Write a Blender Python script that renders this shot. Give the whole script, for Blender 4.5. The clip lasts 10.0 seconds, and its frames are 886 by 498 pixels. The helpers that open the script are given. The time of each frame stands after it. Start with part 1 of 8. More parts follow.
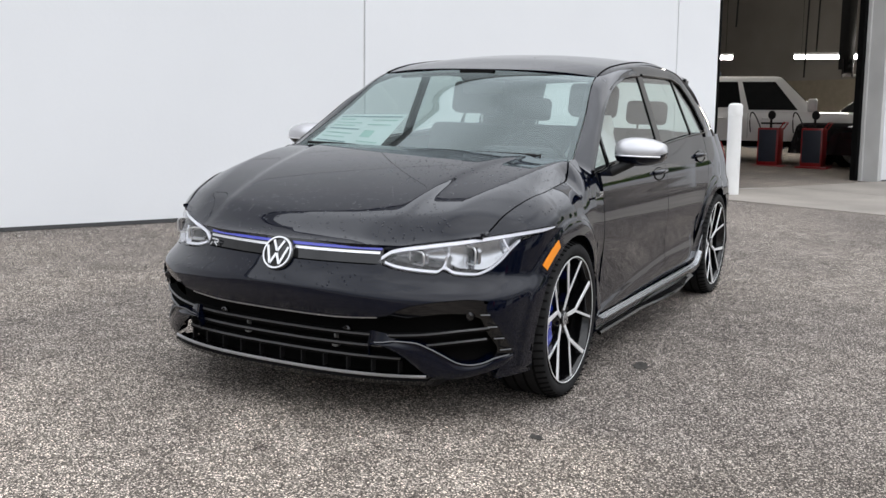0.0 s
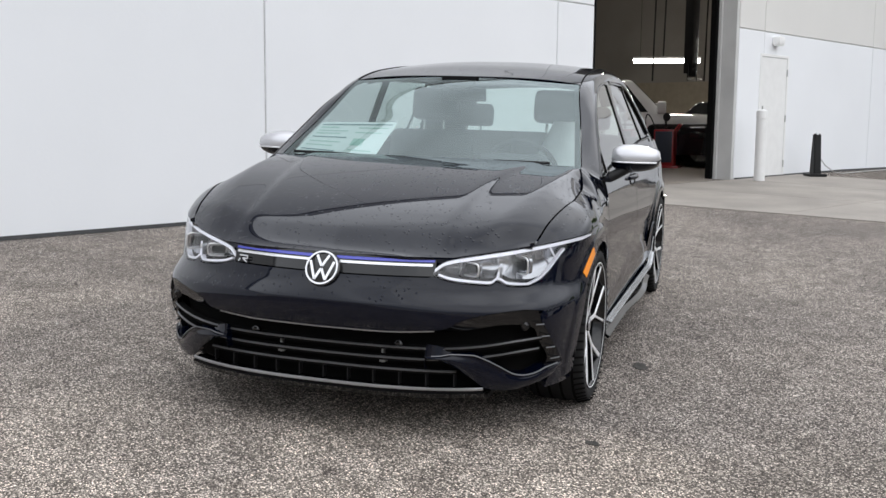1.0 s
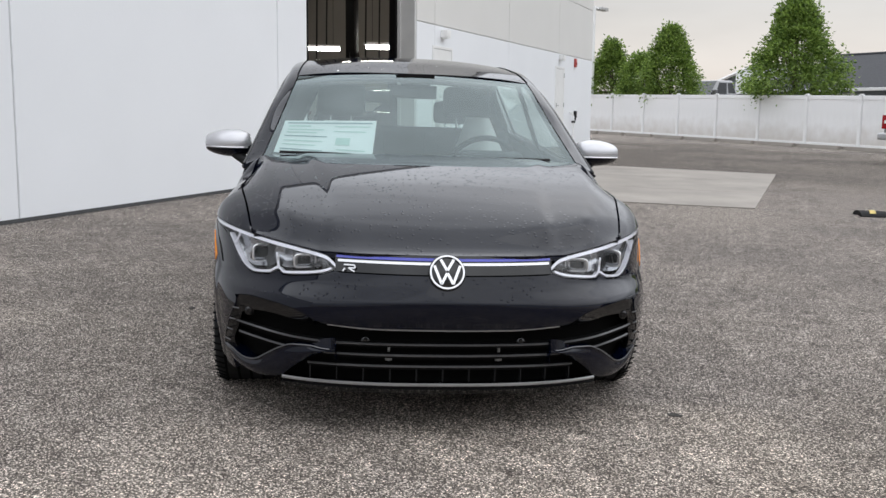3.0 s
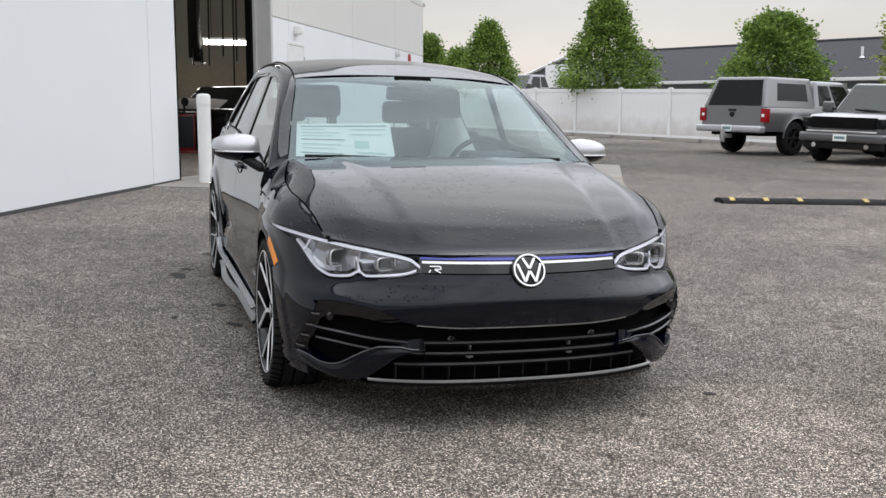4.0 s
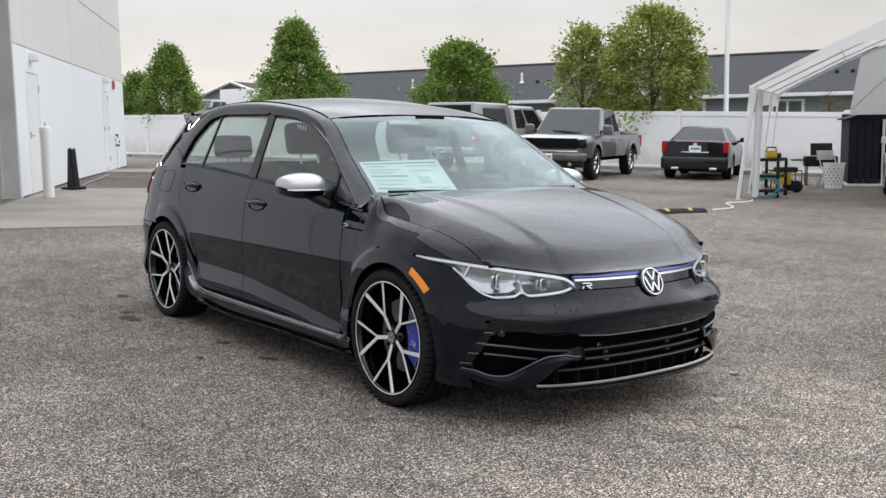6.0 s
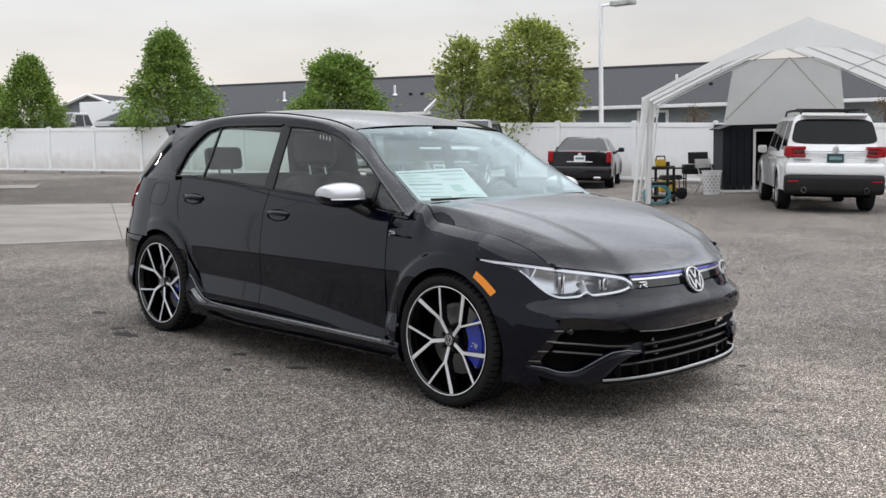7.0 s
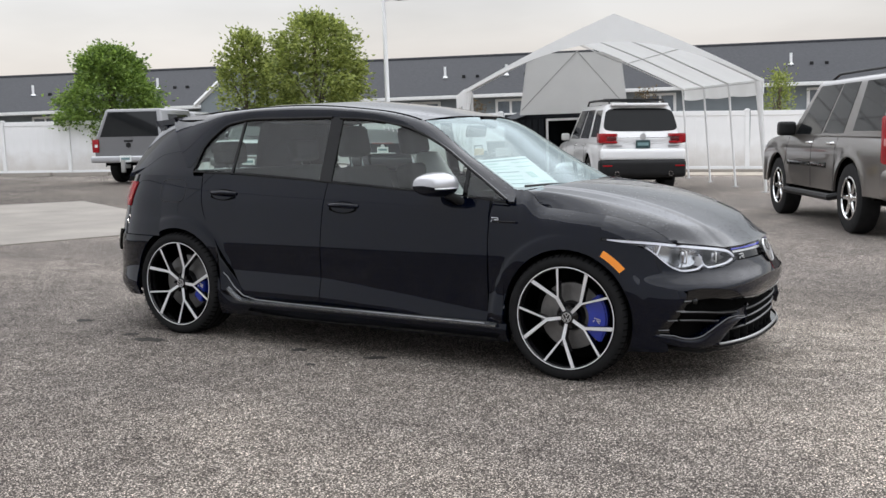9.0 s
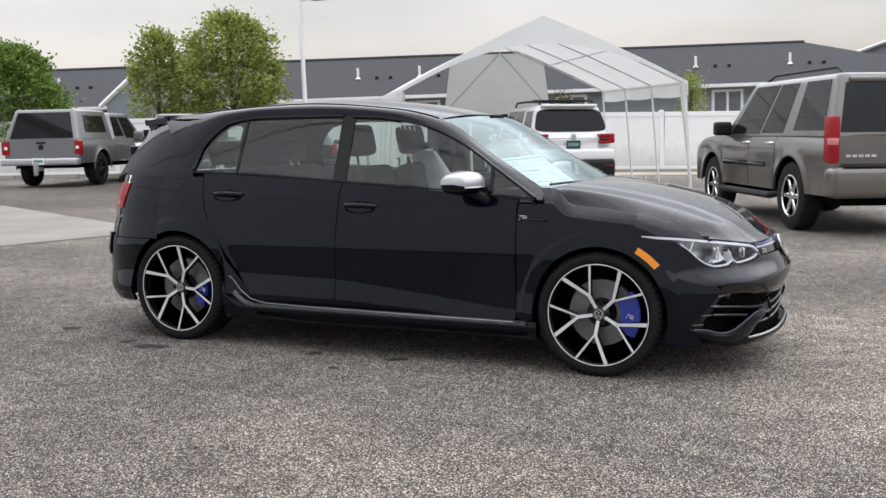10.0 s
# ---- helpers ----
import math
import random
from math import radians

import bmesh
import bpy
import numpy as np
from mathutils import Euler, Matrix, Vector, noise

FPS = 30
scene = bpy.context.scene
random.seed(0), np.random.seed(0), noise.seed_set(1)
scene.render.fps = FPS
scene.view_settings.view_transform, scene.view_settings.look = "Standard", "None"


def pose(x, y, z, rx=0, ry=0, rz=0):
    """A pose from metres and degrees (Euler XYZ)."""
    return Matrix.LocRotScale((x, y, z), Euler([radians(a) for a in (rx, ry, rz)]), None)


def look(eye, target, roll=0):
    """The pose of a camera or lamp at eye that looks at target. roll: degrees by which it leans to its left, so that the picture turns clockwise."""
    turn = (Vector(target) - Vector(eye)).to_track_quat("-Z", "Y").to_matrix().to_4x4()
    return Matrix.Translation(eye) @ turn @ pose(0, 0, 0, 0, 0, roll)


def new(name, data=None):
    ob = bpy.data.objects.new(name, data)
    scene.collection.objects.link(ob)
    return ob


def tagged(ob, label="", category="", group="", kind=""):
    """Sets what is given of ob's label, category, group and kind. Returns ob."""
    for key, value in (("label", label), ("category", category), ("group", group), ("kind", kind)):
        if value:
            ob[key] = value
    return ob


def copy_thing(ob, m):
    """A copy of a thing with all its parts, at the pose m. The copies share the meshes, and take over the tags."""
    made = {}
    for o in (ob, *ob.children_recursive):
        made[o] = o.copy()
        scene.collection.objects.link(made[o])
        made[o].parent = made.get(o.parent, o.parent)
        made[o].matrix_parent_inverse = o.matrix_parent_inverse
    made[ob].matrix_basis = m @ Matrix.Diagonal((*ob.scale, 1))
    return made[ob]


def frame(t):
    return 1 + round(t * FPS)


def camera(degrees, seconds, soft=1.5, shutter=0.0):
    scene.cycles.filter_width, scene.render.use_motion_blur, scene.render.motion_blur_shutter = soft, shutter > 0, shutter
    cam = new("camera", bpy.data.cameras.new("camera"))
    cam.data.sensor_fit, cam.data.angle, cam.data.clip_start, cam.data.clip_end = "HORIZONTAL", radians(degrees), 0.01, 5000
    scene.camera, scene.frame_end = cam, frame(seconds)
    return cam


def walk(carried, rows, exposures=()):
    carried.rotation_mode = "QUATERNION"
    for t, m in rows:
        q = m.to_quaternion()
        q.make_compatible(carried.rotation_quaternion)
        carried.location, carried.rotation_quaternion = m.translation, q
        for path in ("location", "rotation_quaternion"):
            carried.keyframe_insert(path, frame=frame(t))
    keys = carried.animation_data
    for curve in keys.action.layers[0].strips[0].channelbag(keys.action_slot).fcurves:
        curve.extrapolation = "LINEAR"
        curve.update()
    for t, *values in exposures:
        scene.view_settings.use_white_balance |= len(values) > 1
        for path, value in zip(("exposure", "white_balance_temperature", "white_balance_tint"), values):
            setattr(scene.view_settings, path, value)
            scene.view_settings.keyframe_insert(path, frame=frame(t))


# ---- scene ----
# The world is upright; the lot under the hatchback leans a little, so the fitted path is turned with it.
SLOPE = Vector((-0.01833, -0.02433, 0.99954)).rotation_difference(Vector((0, 0, 1))).to_matrix().to_4x4()
cam = camera(47.6, 10.0)
PATH = [
    (0, (5.163, 2.282, 1.238), (3.41, 1.371, 0.928), 1.5),
    (0.5, (5.339, 1.903, 1.245), (3.517, 1.135, 0.943), 1.3),
    (1, (5.444, 1.502, 1.248), (3.557, 0.91, 0.949), 1.5),
    (1.5, (5.534, 1.043, 1.253), (3.594, 0.653, 0.959), 1.8),
    (2, (5.612, 0.571, 1.251), (3.642, 0.388, 0.956), 1.9),
    (2.5, (5.655, 0.077, 1.264), (3.678, 0.101, 0.964), 2.0),
    (3, (5.69, -0.425, 1.26), (3.726, -0.201, 0.955), 2.0),
    (4.5, (5.512, -1.977, 1.28), (3.693, -1.2, 0.984), 1.5),
    (5, (5.423, -2.504, 1.289), (3.681, -1.563, 1.008), 1.3),
    (5.5, (5.266, -2.996, 1.296), (3.606, -1.912, 1.032), 1.0),
    (6, (5.088, -3.471, 1.303), (3.516, -2.26, 1.058), 0.9),
    (7.5, (4.291, -4.635, 1.268), (3.004, -3.119, 1.054), 0.3),
    (8, (3.948, -4.98, 1.263), (2.768, -3.381, 1.045), 0.1),
    (8.5, (3.584, -5.304, 1.255), (2.513, -3.63, 1.03), -0.1),
    (9, (3.224, -5.56, 1.261), (2.255, -3.826, 1.03), -0.4),
    (9.5, (2.888, -5.756, 1.262), (2.015, -3.972, 1.029), -0.5),
    (10, (2.603, -5.822, 1.248), (1.812, -3.999, 1.019), -0.5),
]
walk(cam, [(t, SLOPE @ look(eye, target, roll)) for t, eye, target, roll in PATH],
     exposures=((0, 0.0), (1, -0.04), (2, -0.16), (3, -0.19), (4.5, -0.15), (5.5, -0.08), (7.5, -0.06), (8.5, -0.03), (10, 0.0)))

# ---- light: a bright overcast morning sky ----
world = bpy.data.worlds.new("sky")
world.use_nodes = True
scene.world = world
wt = world.node_tree
wn, wl = wt.nodes, wt.links
sky = wn.new("ShaderNodeTexSky")
sky.sky_type, sky.sun_disc = "NISHITA", False
sky.sun_elevation, sky.sun_rotation = radians(42), radians(-60)
sky.air_density, sky.dust_density, sky.ozone_density = 1.0, 2.5, 1.0
grey_out = wn.new("ShaderNodeHueSaturation")
grey_out.inputs["Saturation"].default_value = 0.30
wl.new(sky.outputs[0], grey_out.inputs["Color"])
# cloud sheet: soft grey-white deck that thins to a warm band at the horizon
way = wn.new("ShaderNodeTexCoord")
cloud_map = wn.new("ShaderNodeMapping")
cloud_map.inputs["Scale"].default_value = (1.2, 1.2, 5.0)
cloud = wn.new("ShaderNodeTexNoise")
cloud.inputs["Scale"].default_value, cloud.inputs["Detail"].default_value = 1.6, 5
wl.new(way.outputs["Generated"], cloud_map.inputs["Vector"])
wl.new(cloud_map.outputs[0], cloud.inputs["Vector"])
split = wn.new("ShaderNodeSeparateXYZ")
wl.new(way.outputs["Generated"], split.inputs[0])
height = wn.new("ShaderNodeValToRGB")
for place, colour in ((0.0, (5.9, 5.25, 4.75)), (0.09, (5.45, 5.3, 5.15)), (0.17, (4.95, 5.25, 5.6)), (0.22, (5.5, 5.75, 6.1)), (0.38, (15.0, 15.6, 16.8)), (1.0, (18.0, 18.6, 19.6))):
    stop = height.color_ramp.elements[0] if place == 0 else height.color_ramp.elements.new(place) if place < 1 else height.color_ramp.elements[-1]
    stop.position, stop.color = place, (*colour, 1)
wl.new(split.outputs["Z"], height.inputs[0])
tone = wn.new("ShaderNodeMapRange")
tone.inputs["From Min"].default_value, tone.inputs["From Max"].default_value = 0.35, 0.65
tone.inputs["To Min"].default_value, tone.inputs["To Max"].default_value = 0.78, 1.13
wl.new(cloud.outputs["Fac"], tone.inputs["Value"])
deck = wn.new("ShaderNodeVectorMath")
deck.operation = "MULTIPLY"
wl.new(height.outputs["Color"], deck.inputs[0])
wl.new(tone.outputs[0], deck.inputs[1])
both = wn.new("ShaderNodeMixRGB")
both.inputs["Fac"].default_value = 0.85
wl.new(grey_out.outputs[0], both.inputs["Color1"])
wl.new(deck.outputs[0], both.inputs["Color2"])
wl.new(both.outputs[0], wn["Background"].inputs["Color"])
wn["Background"].inputs["Strength"].default_value = 0.138

sun = new("sun", bpy.data.lights.new("sun", "SUN"))
sun.data.energy, sun.data.angle, sun.data.color = 0.4, radians(70), (1.0, 0.96, 0.9)
sun.matrix_world = look((6, 9, 12), (0, 0, 0))


# ---- materials ----
def mat(name, colour, rough=0.5, metal=0.0, vary=0.12, scale=6.0, bump=0.0, bump_scale=40.0, coat=0.0, second=None, spec=0.5, fine=0.0):
    """A plain surface with stains at one scale, grain at another and a little relief."""
    m = bpy.data.materials.new(name)
    m.use_nodes = True
    t = m.node_tree
    b = t.nodes["Principled BSDF"]
    b.inputs["Roughness"].default_value, b.inputs["Metallic"].default_value = rough, metal
    b.inputs["Coat Weight"].default_value, b.inputs["Coat Roughness"].default_value = coat, 0.03
    b.inputs["Specular IOR Level"].default_value = spec
    place = t.nodes.new("ShaderNodeTexCoord")
    big = t.nodes.new("ShaderNodeTexNoise")
    big.inputs["Scale"].default_value, big.inputs["Detail"].default_value = scale, 6
    t.links.new(place.outputs["Object"], big.inputs["Vector"])
    ramp = t.nodes.new("ShaderNodeValToRGB")
    a, z = ramp.color_ramp.elements
    a.position, z.position = 0.3, 0.7
    low = second or tuple(c * (1 - vary) for c in colour)
    high = colour if second else tuple(min(1, c * (1 + vary)) for c in colour)
    a.color, z.color = (*low, 1), (*high, 1)
    t.links.new(big.outputs["Fac"], ramp.inputs[0])
    last = ramp.outputs[0]
    if bump or fine:
        small = t.nodes.new("ShaderNodeTexNoise")
        small.inputs["Scale"].default_value, small.inputs["Detail"].default_value = bump_scale, 4
        t.links.new(place.outputs["Object"], small.inputs["Vector"])
        if fine:
            grain = t.nodes.new("ShaderNodeMixRGB")
            grain.blend_type = "OVERLAY"
            grain.inputs["Fac"].default_value = fine
            t.links.new(last, grain.inputs["Color1"])
            t.links.new(small.outputs["Fac"], grain.inputs["Color2"])
            last = grain.outputs[0]
        if bump:
            relief = t.nodes.new("ShaderNodeBump")
            relief.inputs["Strength"].default_value, relief.inputs["Distance"].default_value = bump, 0.01
            t.links.new(small.outputs["Fac"], relief.inputs["Height"])
            t.links.new(relief.outputs[0], b.inputs["Normal"])
    t.links.new(last, b.inputs["Base Color"])
    return m


def lamp_mat(name, colour, power):
    m = bpy.data.materials.new(name)
    m.use_nodes = True
    b = m.node_tree.nodes["Principled BSDF"]
    b.inputs["Base Color"].default_value = (0.8, 0.8, 0.8, 1)
    b.inputs["Emission Color"].default_value, b.inputs["Emission Strength"].default_value = (*colour, 1), power
    return m


def glass_mat(name, tint, rough=0.0, f0=0.045, sheen=(1, 1, 1)):
    """A thin pane: clear or tinted straight through, more mirror-like towards grazing angles."""
    m = bpy.data.materials.new(name)
    m.use_nodes = True
    t = m.node_tree
    t.nodes.remove(t.nodes["Principled BSDF"])
    clear, gloss, mix, edge, steep, fres = (t.nodes.new("ShaderNode" + k) for k in ("BsdfTransparent", "BsdfGlossy", "MixShader", "LayerWeight", "Math", "MapRange"))
    clear.inputs[0].default_value = (*tint, 1)
    gloss.inputs["Roughness"].default_value, gloss.inputs["Color"].default_value = rough, (*sheen, 1)
    edge.inputs["Blend"].default_value = 0.5
    steep.operation, steep.inputs[1].default_value = "POWER", 4.6
    fres.inputs["To Min"].default_value, fres.inputs["To Max"].default_value = f0, 1.0
    t.links.new(edge.outputs["Facing"], steep.inputs[0])
    t.links.new(steep.outputs[0], fres.inputs["Value"])
    t.links.new(fres.outputs[0], mix.inputs[0])
    t.links.new(clear.outputs[0], mix.inputs[1])
    t.links.new(gloss.outputs[0], mix.inputs[2])
    t.links.new(mix.outputs[0], t.nodes["Material Output"].inputs[0])
    return m


def paint_mat(name, colour, metal=0.0, rough=0.3, drops=0.0, coat_ior=1.45, coat_low=1.0):
    """Car paint under clear coat; drops: rain beads on what faces up."""
    m = bpy.data.materials.new(name)
    m.use_nodes = True
    t = m.node_tree
    b = t.nodes["Principled BSDF"]
    b.inputs["Base Color"].default_value = (*colour, 1)
    b.inputs["Metallic"].default_value, b.inputs["Roughness"].default_value = metal, rough
    b.inputs["Specular IOR Level"].default_value = 0.0 if metal == 0 else 0.5
    b.inputs["Coat IOR"].default_value = coat_ior
    edge = t.nodes.new("ShaderNodeLayerWeight")
    edge.inputs["Blend"].default_value = 0.5
    gloss = t.nodes.new("ShaderNodeMapRange")
    gloss.inputs["From Min"].default_value, gloss.inputs["From Max"].default_value = 0.12, 0.62
    gloss.inputs["To Min"].default_value, gloss.inputs["To Max"].default_value = coat_low, 1.0
    t.links.new(edge.outputs["Facing"], gloss.inputs["Value"])
    t.links.new(gloss.outputs[0], b.inputs["Coat Weight"])
    place = t.nodes.new("ShaderNodeTexCoord")
    film = t.nodes.new("ShaderNodeTexNoise")
    film.inputs["Scale"].default_value, film.inputs["Detail"].default_value = 3.0, 6
    t.links.new(place.outputs["Object"], film.inputs["Vector"])
    veil = t.nodes.new("ShaderNodeMapRange")
    veil.inputs["From Min"].default_value, veil.inputs["From Max"].default_value = 0.35, 0.75
    veil.inputs["To Min"].default_value, veil.inputs["To Max"].default_value = 0.015, 0.045
    t.links.new(film.outputs["Fac"], veil.inputs["Value"])
    face = t.nodes.new("ShaderNodeNewGeometry")
    face_z = t.nodes.new("ShaderNodeSeparateXYZ")
    t.links.new(face.outputs["Normal"], face_z.inputs[0])
    dust = t.nodes.new("ShaderNodeMapRange")
    dust.inputs["From Min"].default_value, dust.inputs["From Max"].default_value = 0.15, 0.50
    dust.inputs["To Min"].default_value, dust.inputs["To Max"].default_value = 0.014, 0.0
    t.links.new(face_z.outputs["Z"], dust.inputs["Value"])
    dull = t.nodes.new("ShaderNodeMath")
    t.links.new(veil.outputs[0], dull.inputs[0])
    t.links.new(dust.outputs[0], dull.inputs[1])
    t.links.new(dull.outputs[0], b.inputs["Coat Roughness"])
    if drops:
        cells = t.nodes.new("ShaderNodeTexVoronoi")
        cells.inputs["Scale"].default_value = 70
        t.links.new(place.outputs["Object"], cells.inputs["Vector"])
        bead = t.nodes.new("ShaderNodeMapRange")
        bead.inputs["From Min"].default_value, bead.inputs["From Max"].default_value = 0.20, 0.36
        bead.inputs["To Min"].default_value, bead.inputs["To Max"].default_value = 1, 0
        t.links.new(cells.outputs["Distance"], bead.inputs["Value"])
        pick = t.nodes.new("ShaderNodeMath")
        pick.operation, pick.inputs[1].default_value = "GREATER_THAN", 0.68
        t.links.new(cells.outputs["Color"], pick.inputs[0])
        some = t.nodes.new("ShaderNodeMath")
        some.operation = "MULTIPLY"
        t.links.new(bead.outputs[0], some.inputs[0])
        t.links.new(pick.outputs[0], some.inputs[1])
        patchy = t.nodes.new("ShaderNodeTexNoise")
        patchy.inputs["Scale"].default_value = 2.2
        t.links.new(place.outputs["Object"], patchy.inputs["Vector"])
        where = t.nodes.new("ShaderNodeMapRange")
        where.inputs["From Min"].default_value, where.inputs["From Max"].default_value = 0.42, 0.6
        t.links.new(patchy.outputs["Fac"], where.inputs["Value"])
        tilt = t.nodes.new("ShaderNodeNewGeometry")
        tilt_z = t.nodes.new("ShaderNodeSeparateXYZ")
        t.links.new(tilt.outputs["Normal"], tilt_z.inputs[0])
        level = t.nodes.new("ShaderNodeMapRange")
        level.inputs["From Min"].default_value, level.inputs["From Max"].default_value = 0.35, 0.65
        t.links.new(tilt_z.outputs["Z"], level.inputs["Value"])
        wet = t.nodes.new("ShaderNodeMath")
        wet.operation = "MULTIPLY"
        t.links.new(where.outputs[0], wet.inputs[0])
        t.links.new(level.outputs[0], wet.inputs[1])
        amount = t.nodes.new("ShaderNodeMath")
        amount.operation = "MULTIPLY"
        t.links.new(some.outputs[0], amount.inputs[0])
        t.links.new(wet.outputs[0], amount.inputs[1])
        relief = t.nodes.new("ShaderNodeBump")
        relief.inputs["Strength"].default_value, relief.inputs["Distance"].default_value = drops, 0.004
        t.links.new(amount.outputs[0], relief.inputs["Height"])
        t.links.new(relief.outputs[0], b.inputs["Coat Normal"])
    return m


def asphalt_mat():
    """Worn asphalt: light and dark aggregate in a dark binder, paler and darker patches, oil spots and faint cracks."""
    m = bpy.data.materials.new("asphalt")
    m.use_nodes = True
    t = m.node_tree
    b = t.nodes["Principled BSDF"]
    place = t.nodes.new("ShaderNodeTexCoord")

    def noise_tex(scale, detail=5, rough=0.6):
        n = t.nodes.new("ShaderNodeTexNoise")
        n.inputs["Scale"].default_value, n.inputs["Detail"].default_value, n.inputs["Roughness"].default_value = scale, detail, rough
        t.links.new(place.outputs["Object"], n.inputs["Vector"])
        return n.outputs["Fac"]

    def ramp(source, *stops):
        r = t.nodes.new("ShaderNodeValToRGB")
        for k, (p, c) in enumerate(stops):
            e = r.color_ramp.elements[k] if k < 2 else r.color_ramp.elements.new(p)
            e.position, e.color = p, (*c, 1)
        t.links.new(source, r.inputs[0])
        return r.outputs[0]

    def mix(kind, fac, one, two):
        x = t.nodes.new("ShaderNodeMixRGB")
        x.blend_type = kind
        for k, v in enumerate((fac, one, two)):
            if isinstance(v, float):
                x.inputs[k].default_value = v
            elif isinstance(v, tuple):
                x.inputs[k].default_value = (*v, 1)
            else:
                t.links.new(v, x.inputs[k])
        return x.outputs[0]

    stones = t.nodes.new("ShaderNodeTexVoronoi")
    stones.inputs["Scale"].default_value = 195
    t.links.new(place.outputs["Object"], stones.inputs["Vector"])
    grey = t.nodes.new("ShaderNodeRGBToBW")
    t.links.new(stones.outputs["Color"], grey.inputs[0])
    stone = ramp(grey.outputs[0], (0.22, (0.046, 0.041, 0.037)), (0.88, (0.66, 0.605, 0.555)), (0.60, (0.142, 0.130, 0.120)))
    base = mix("MULTIPLY", 0.9, stone, ramp(noise_tex(210, 4, 0.8), (0.34, (0.42, 0.41, 0.405)), (0.68, (1.65, 1.62, 1.60))))
    base = mix("MULTIPLY", 0.85, base, ramp(stones.outputs["Distance"], (0.18, (1.75, 1.75, 1.75)), (0.62, (0.62, 0.61, 0.60))))
    base = mix("MULTIPLY", 1.0, base, ramp(noise_tex(7.0, 6, 0.7), (0.32, (0.74, 0.73, 0.72)), (0.66, (1.20, 1.20, 1.20))))
    base = mix("MULTIPLY", 1.0, base, ramp(noise_tex(0.45, 5, 0.55), (0.38, (1.02, 1.01, 1.01)), (0.62, (1.42, 1.40, 1.37))))
    base = mix("MULTIPLY", 1.0, base, ramp(noise_tex(2.3, 4, 0.6), (0.20, (0.55, 0.54, 0.54)), (0.33, (1.0, 1.0, 1.0))))
    base = mix("MULTIPLY", 1.0, base, ramp(noise_tex(4.6, 3, 0.55), (0.255, (0.50, 0.49, 0.49)), (0.30, (1.0, 1.0, 1.0))))
    # ragged patches at fixed places, three paler and two darker than the rest
    for cx, cy, rx, ry, gain in ((2.25, 0.60, 0.75, 0.85, 1.18), (2.9, 0.1, 1.5, 1.9, 1.20), (3.0, 2.3, 1.6, 1.5, 0.84), (0.6, -3.3, 2.6, 1.3, 1.16), (-19.0, 8.5, 11.0, 6.5, 0.66)):
        shift = t.nodes.new("ShaderNodeMapping")
        shift.vector_type = "TEXTURE"
        shift.inputs["Location"].default_value = (cx, cy, 0)
        shift.inputs["Scale"].default_value = (rx, ry, 3)
        t.links.new(place.outputs["Object"], shift.inputs["Vector"])
        far = t.nodes.new("ShaderNodeVectorMath")
        far.operation = "LENGTH"
        t.links.new(shift.outputs[0], far.inputs[0])
        ragged = t.nodes.new("ShaderNodeMath")
        ragged.operation = "MULTIPLY_ADD"
        ragged.inputs[1].default_value = 1.1
        t.links.new(noise_tex(1.3 + cx * 0.05, 6, 0.65), ragged.inputs[0])
        t.links.new(far.outputs["Value"], ragged.inputs[2])
        edge = t.nodes.new("ShaderNodeMapRange")
        edge.inputs["From Min"].default_value, edge.inputs["From Max"].default_value = 1.30, 1.62
        t.links.new(ragged.outputs[0], edge.inputs["Value"])
        base = mix("MULTIPLY", 1.0, base, ramp(edge.outputs[0], (0.0, (gain, gain * 0.995, gain * 0.98)), (1.0, (1, 1, 1))))
    crack = t.nodes.new("ShaderNodeTexVoronoi")
    crack.feature = "DISTANCE_TO_EDGE"
    crack.inputs["Scale"].default_value = 0.33
    bend = t.nodes.new("ShaderNodeVectorMath")
    bend.operation = "MULTIPLY_ADD"
    warp = t.nodes.new("ShaderNodeTexNoise")
    warp.inputs["Scale"].default_value, warp.inputs["Detail"].default_value = 1.8, 6
    t.links.new(place.outputs["Object"], warp.inputs["Vector"])
    t.links.new(warp.outputs["Color"], bend.inputs[0])
    bend.inputs[1].default_value = (0.9, 0.9, 0)
    t.links.new(place.outputs["Object"], bend.inputs[2])
    t.links.new(bend.outputs[0], crack.inputs["Vector"])
    line = ramp(crack.outputs["Distance"], (0.0015, (0.35, 0.34, 0.33)), (0.006, (1, 1, 1)))
    base = mix("MULTIPLY", 0.30, base, line)
    t.links.new(base, b.inputs["Base Color"])
    b.inputs["Roughness"].default_value = 0.92
    b.inputs["Specular IOR Level"].default_value = 0.2
    relief = t.nodes.new("ShaderNodeBump")
    relief.inputs["Strength"].default_value, relief.inputs["Distance"].default_value = 0.8, 0.008
    t.links.new(stones.outputs["Distance"], relief.inputs["Height"])
    t.links.new(relief.outputs[0], b.inputs["Normal"])
    return m


asphalt = asphalt_mat()
concrete = mat("concrete", (0.275, 0.25, 0.222), 0.85, vary=0.16, scale=1.2, bump=0.15, bump_scale=60, fine=0.25)
white_wall = mat("white_wall_paint", (0.79, 0.805, 0.825), 0.75, vary=0.015, scale=0.8, bump=0.08, bump_scale=25)
upper_wall = mat("warm_grey_wall_paint", (0.67, 0.66, 0.635), 0.75, vary=0.015, scale=0.8, bump=0.08, bump_scale=25)
joint_grey = mat("joint_sealant", (0.55, 0.55, 0.54), 0.8)
joint_dark = mat("dark_gap", (0.03, 0.03, 0.03), 0.9)
steel_grey = mat("galvanised_steel", (0.45, 0.45, 0.44), 0.5, 0.6, vary=0.2, scale=4)
door_white = mat("white_door_paint", (0.78, 0.78, 0.77), 0.5, vary=0.03)
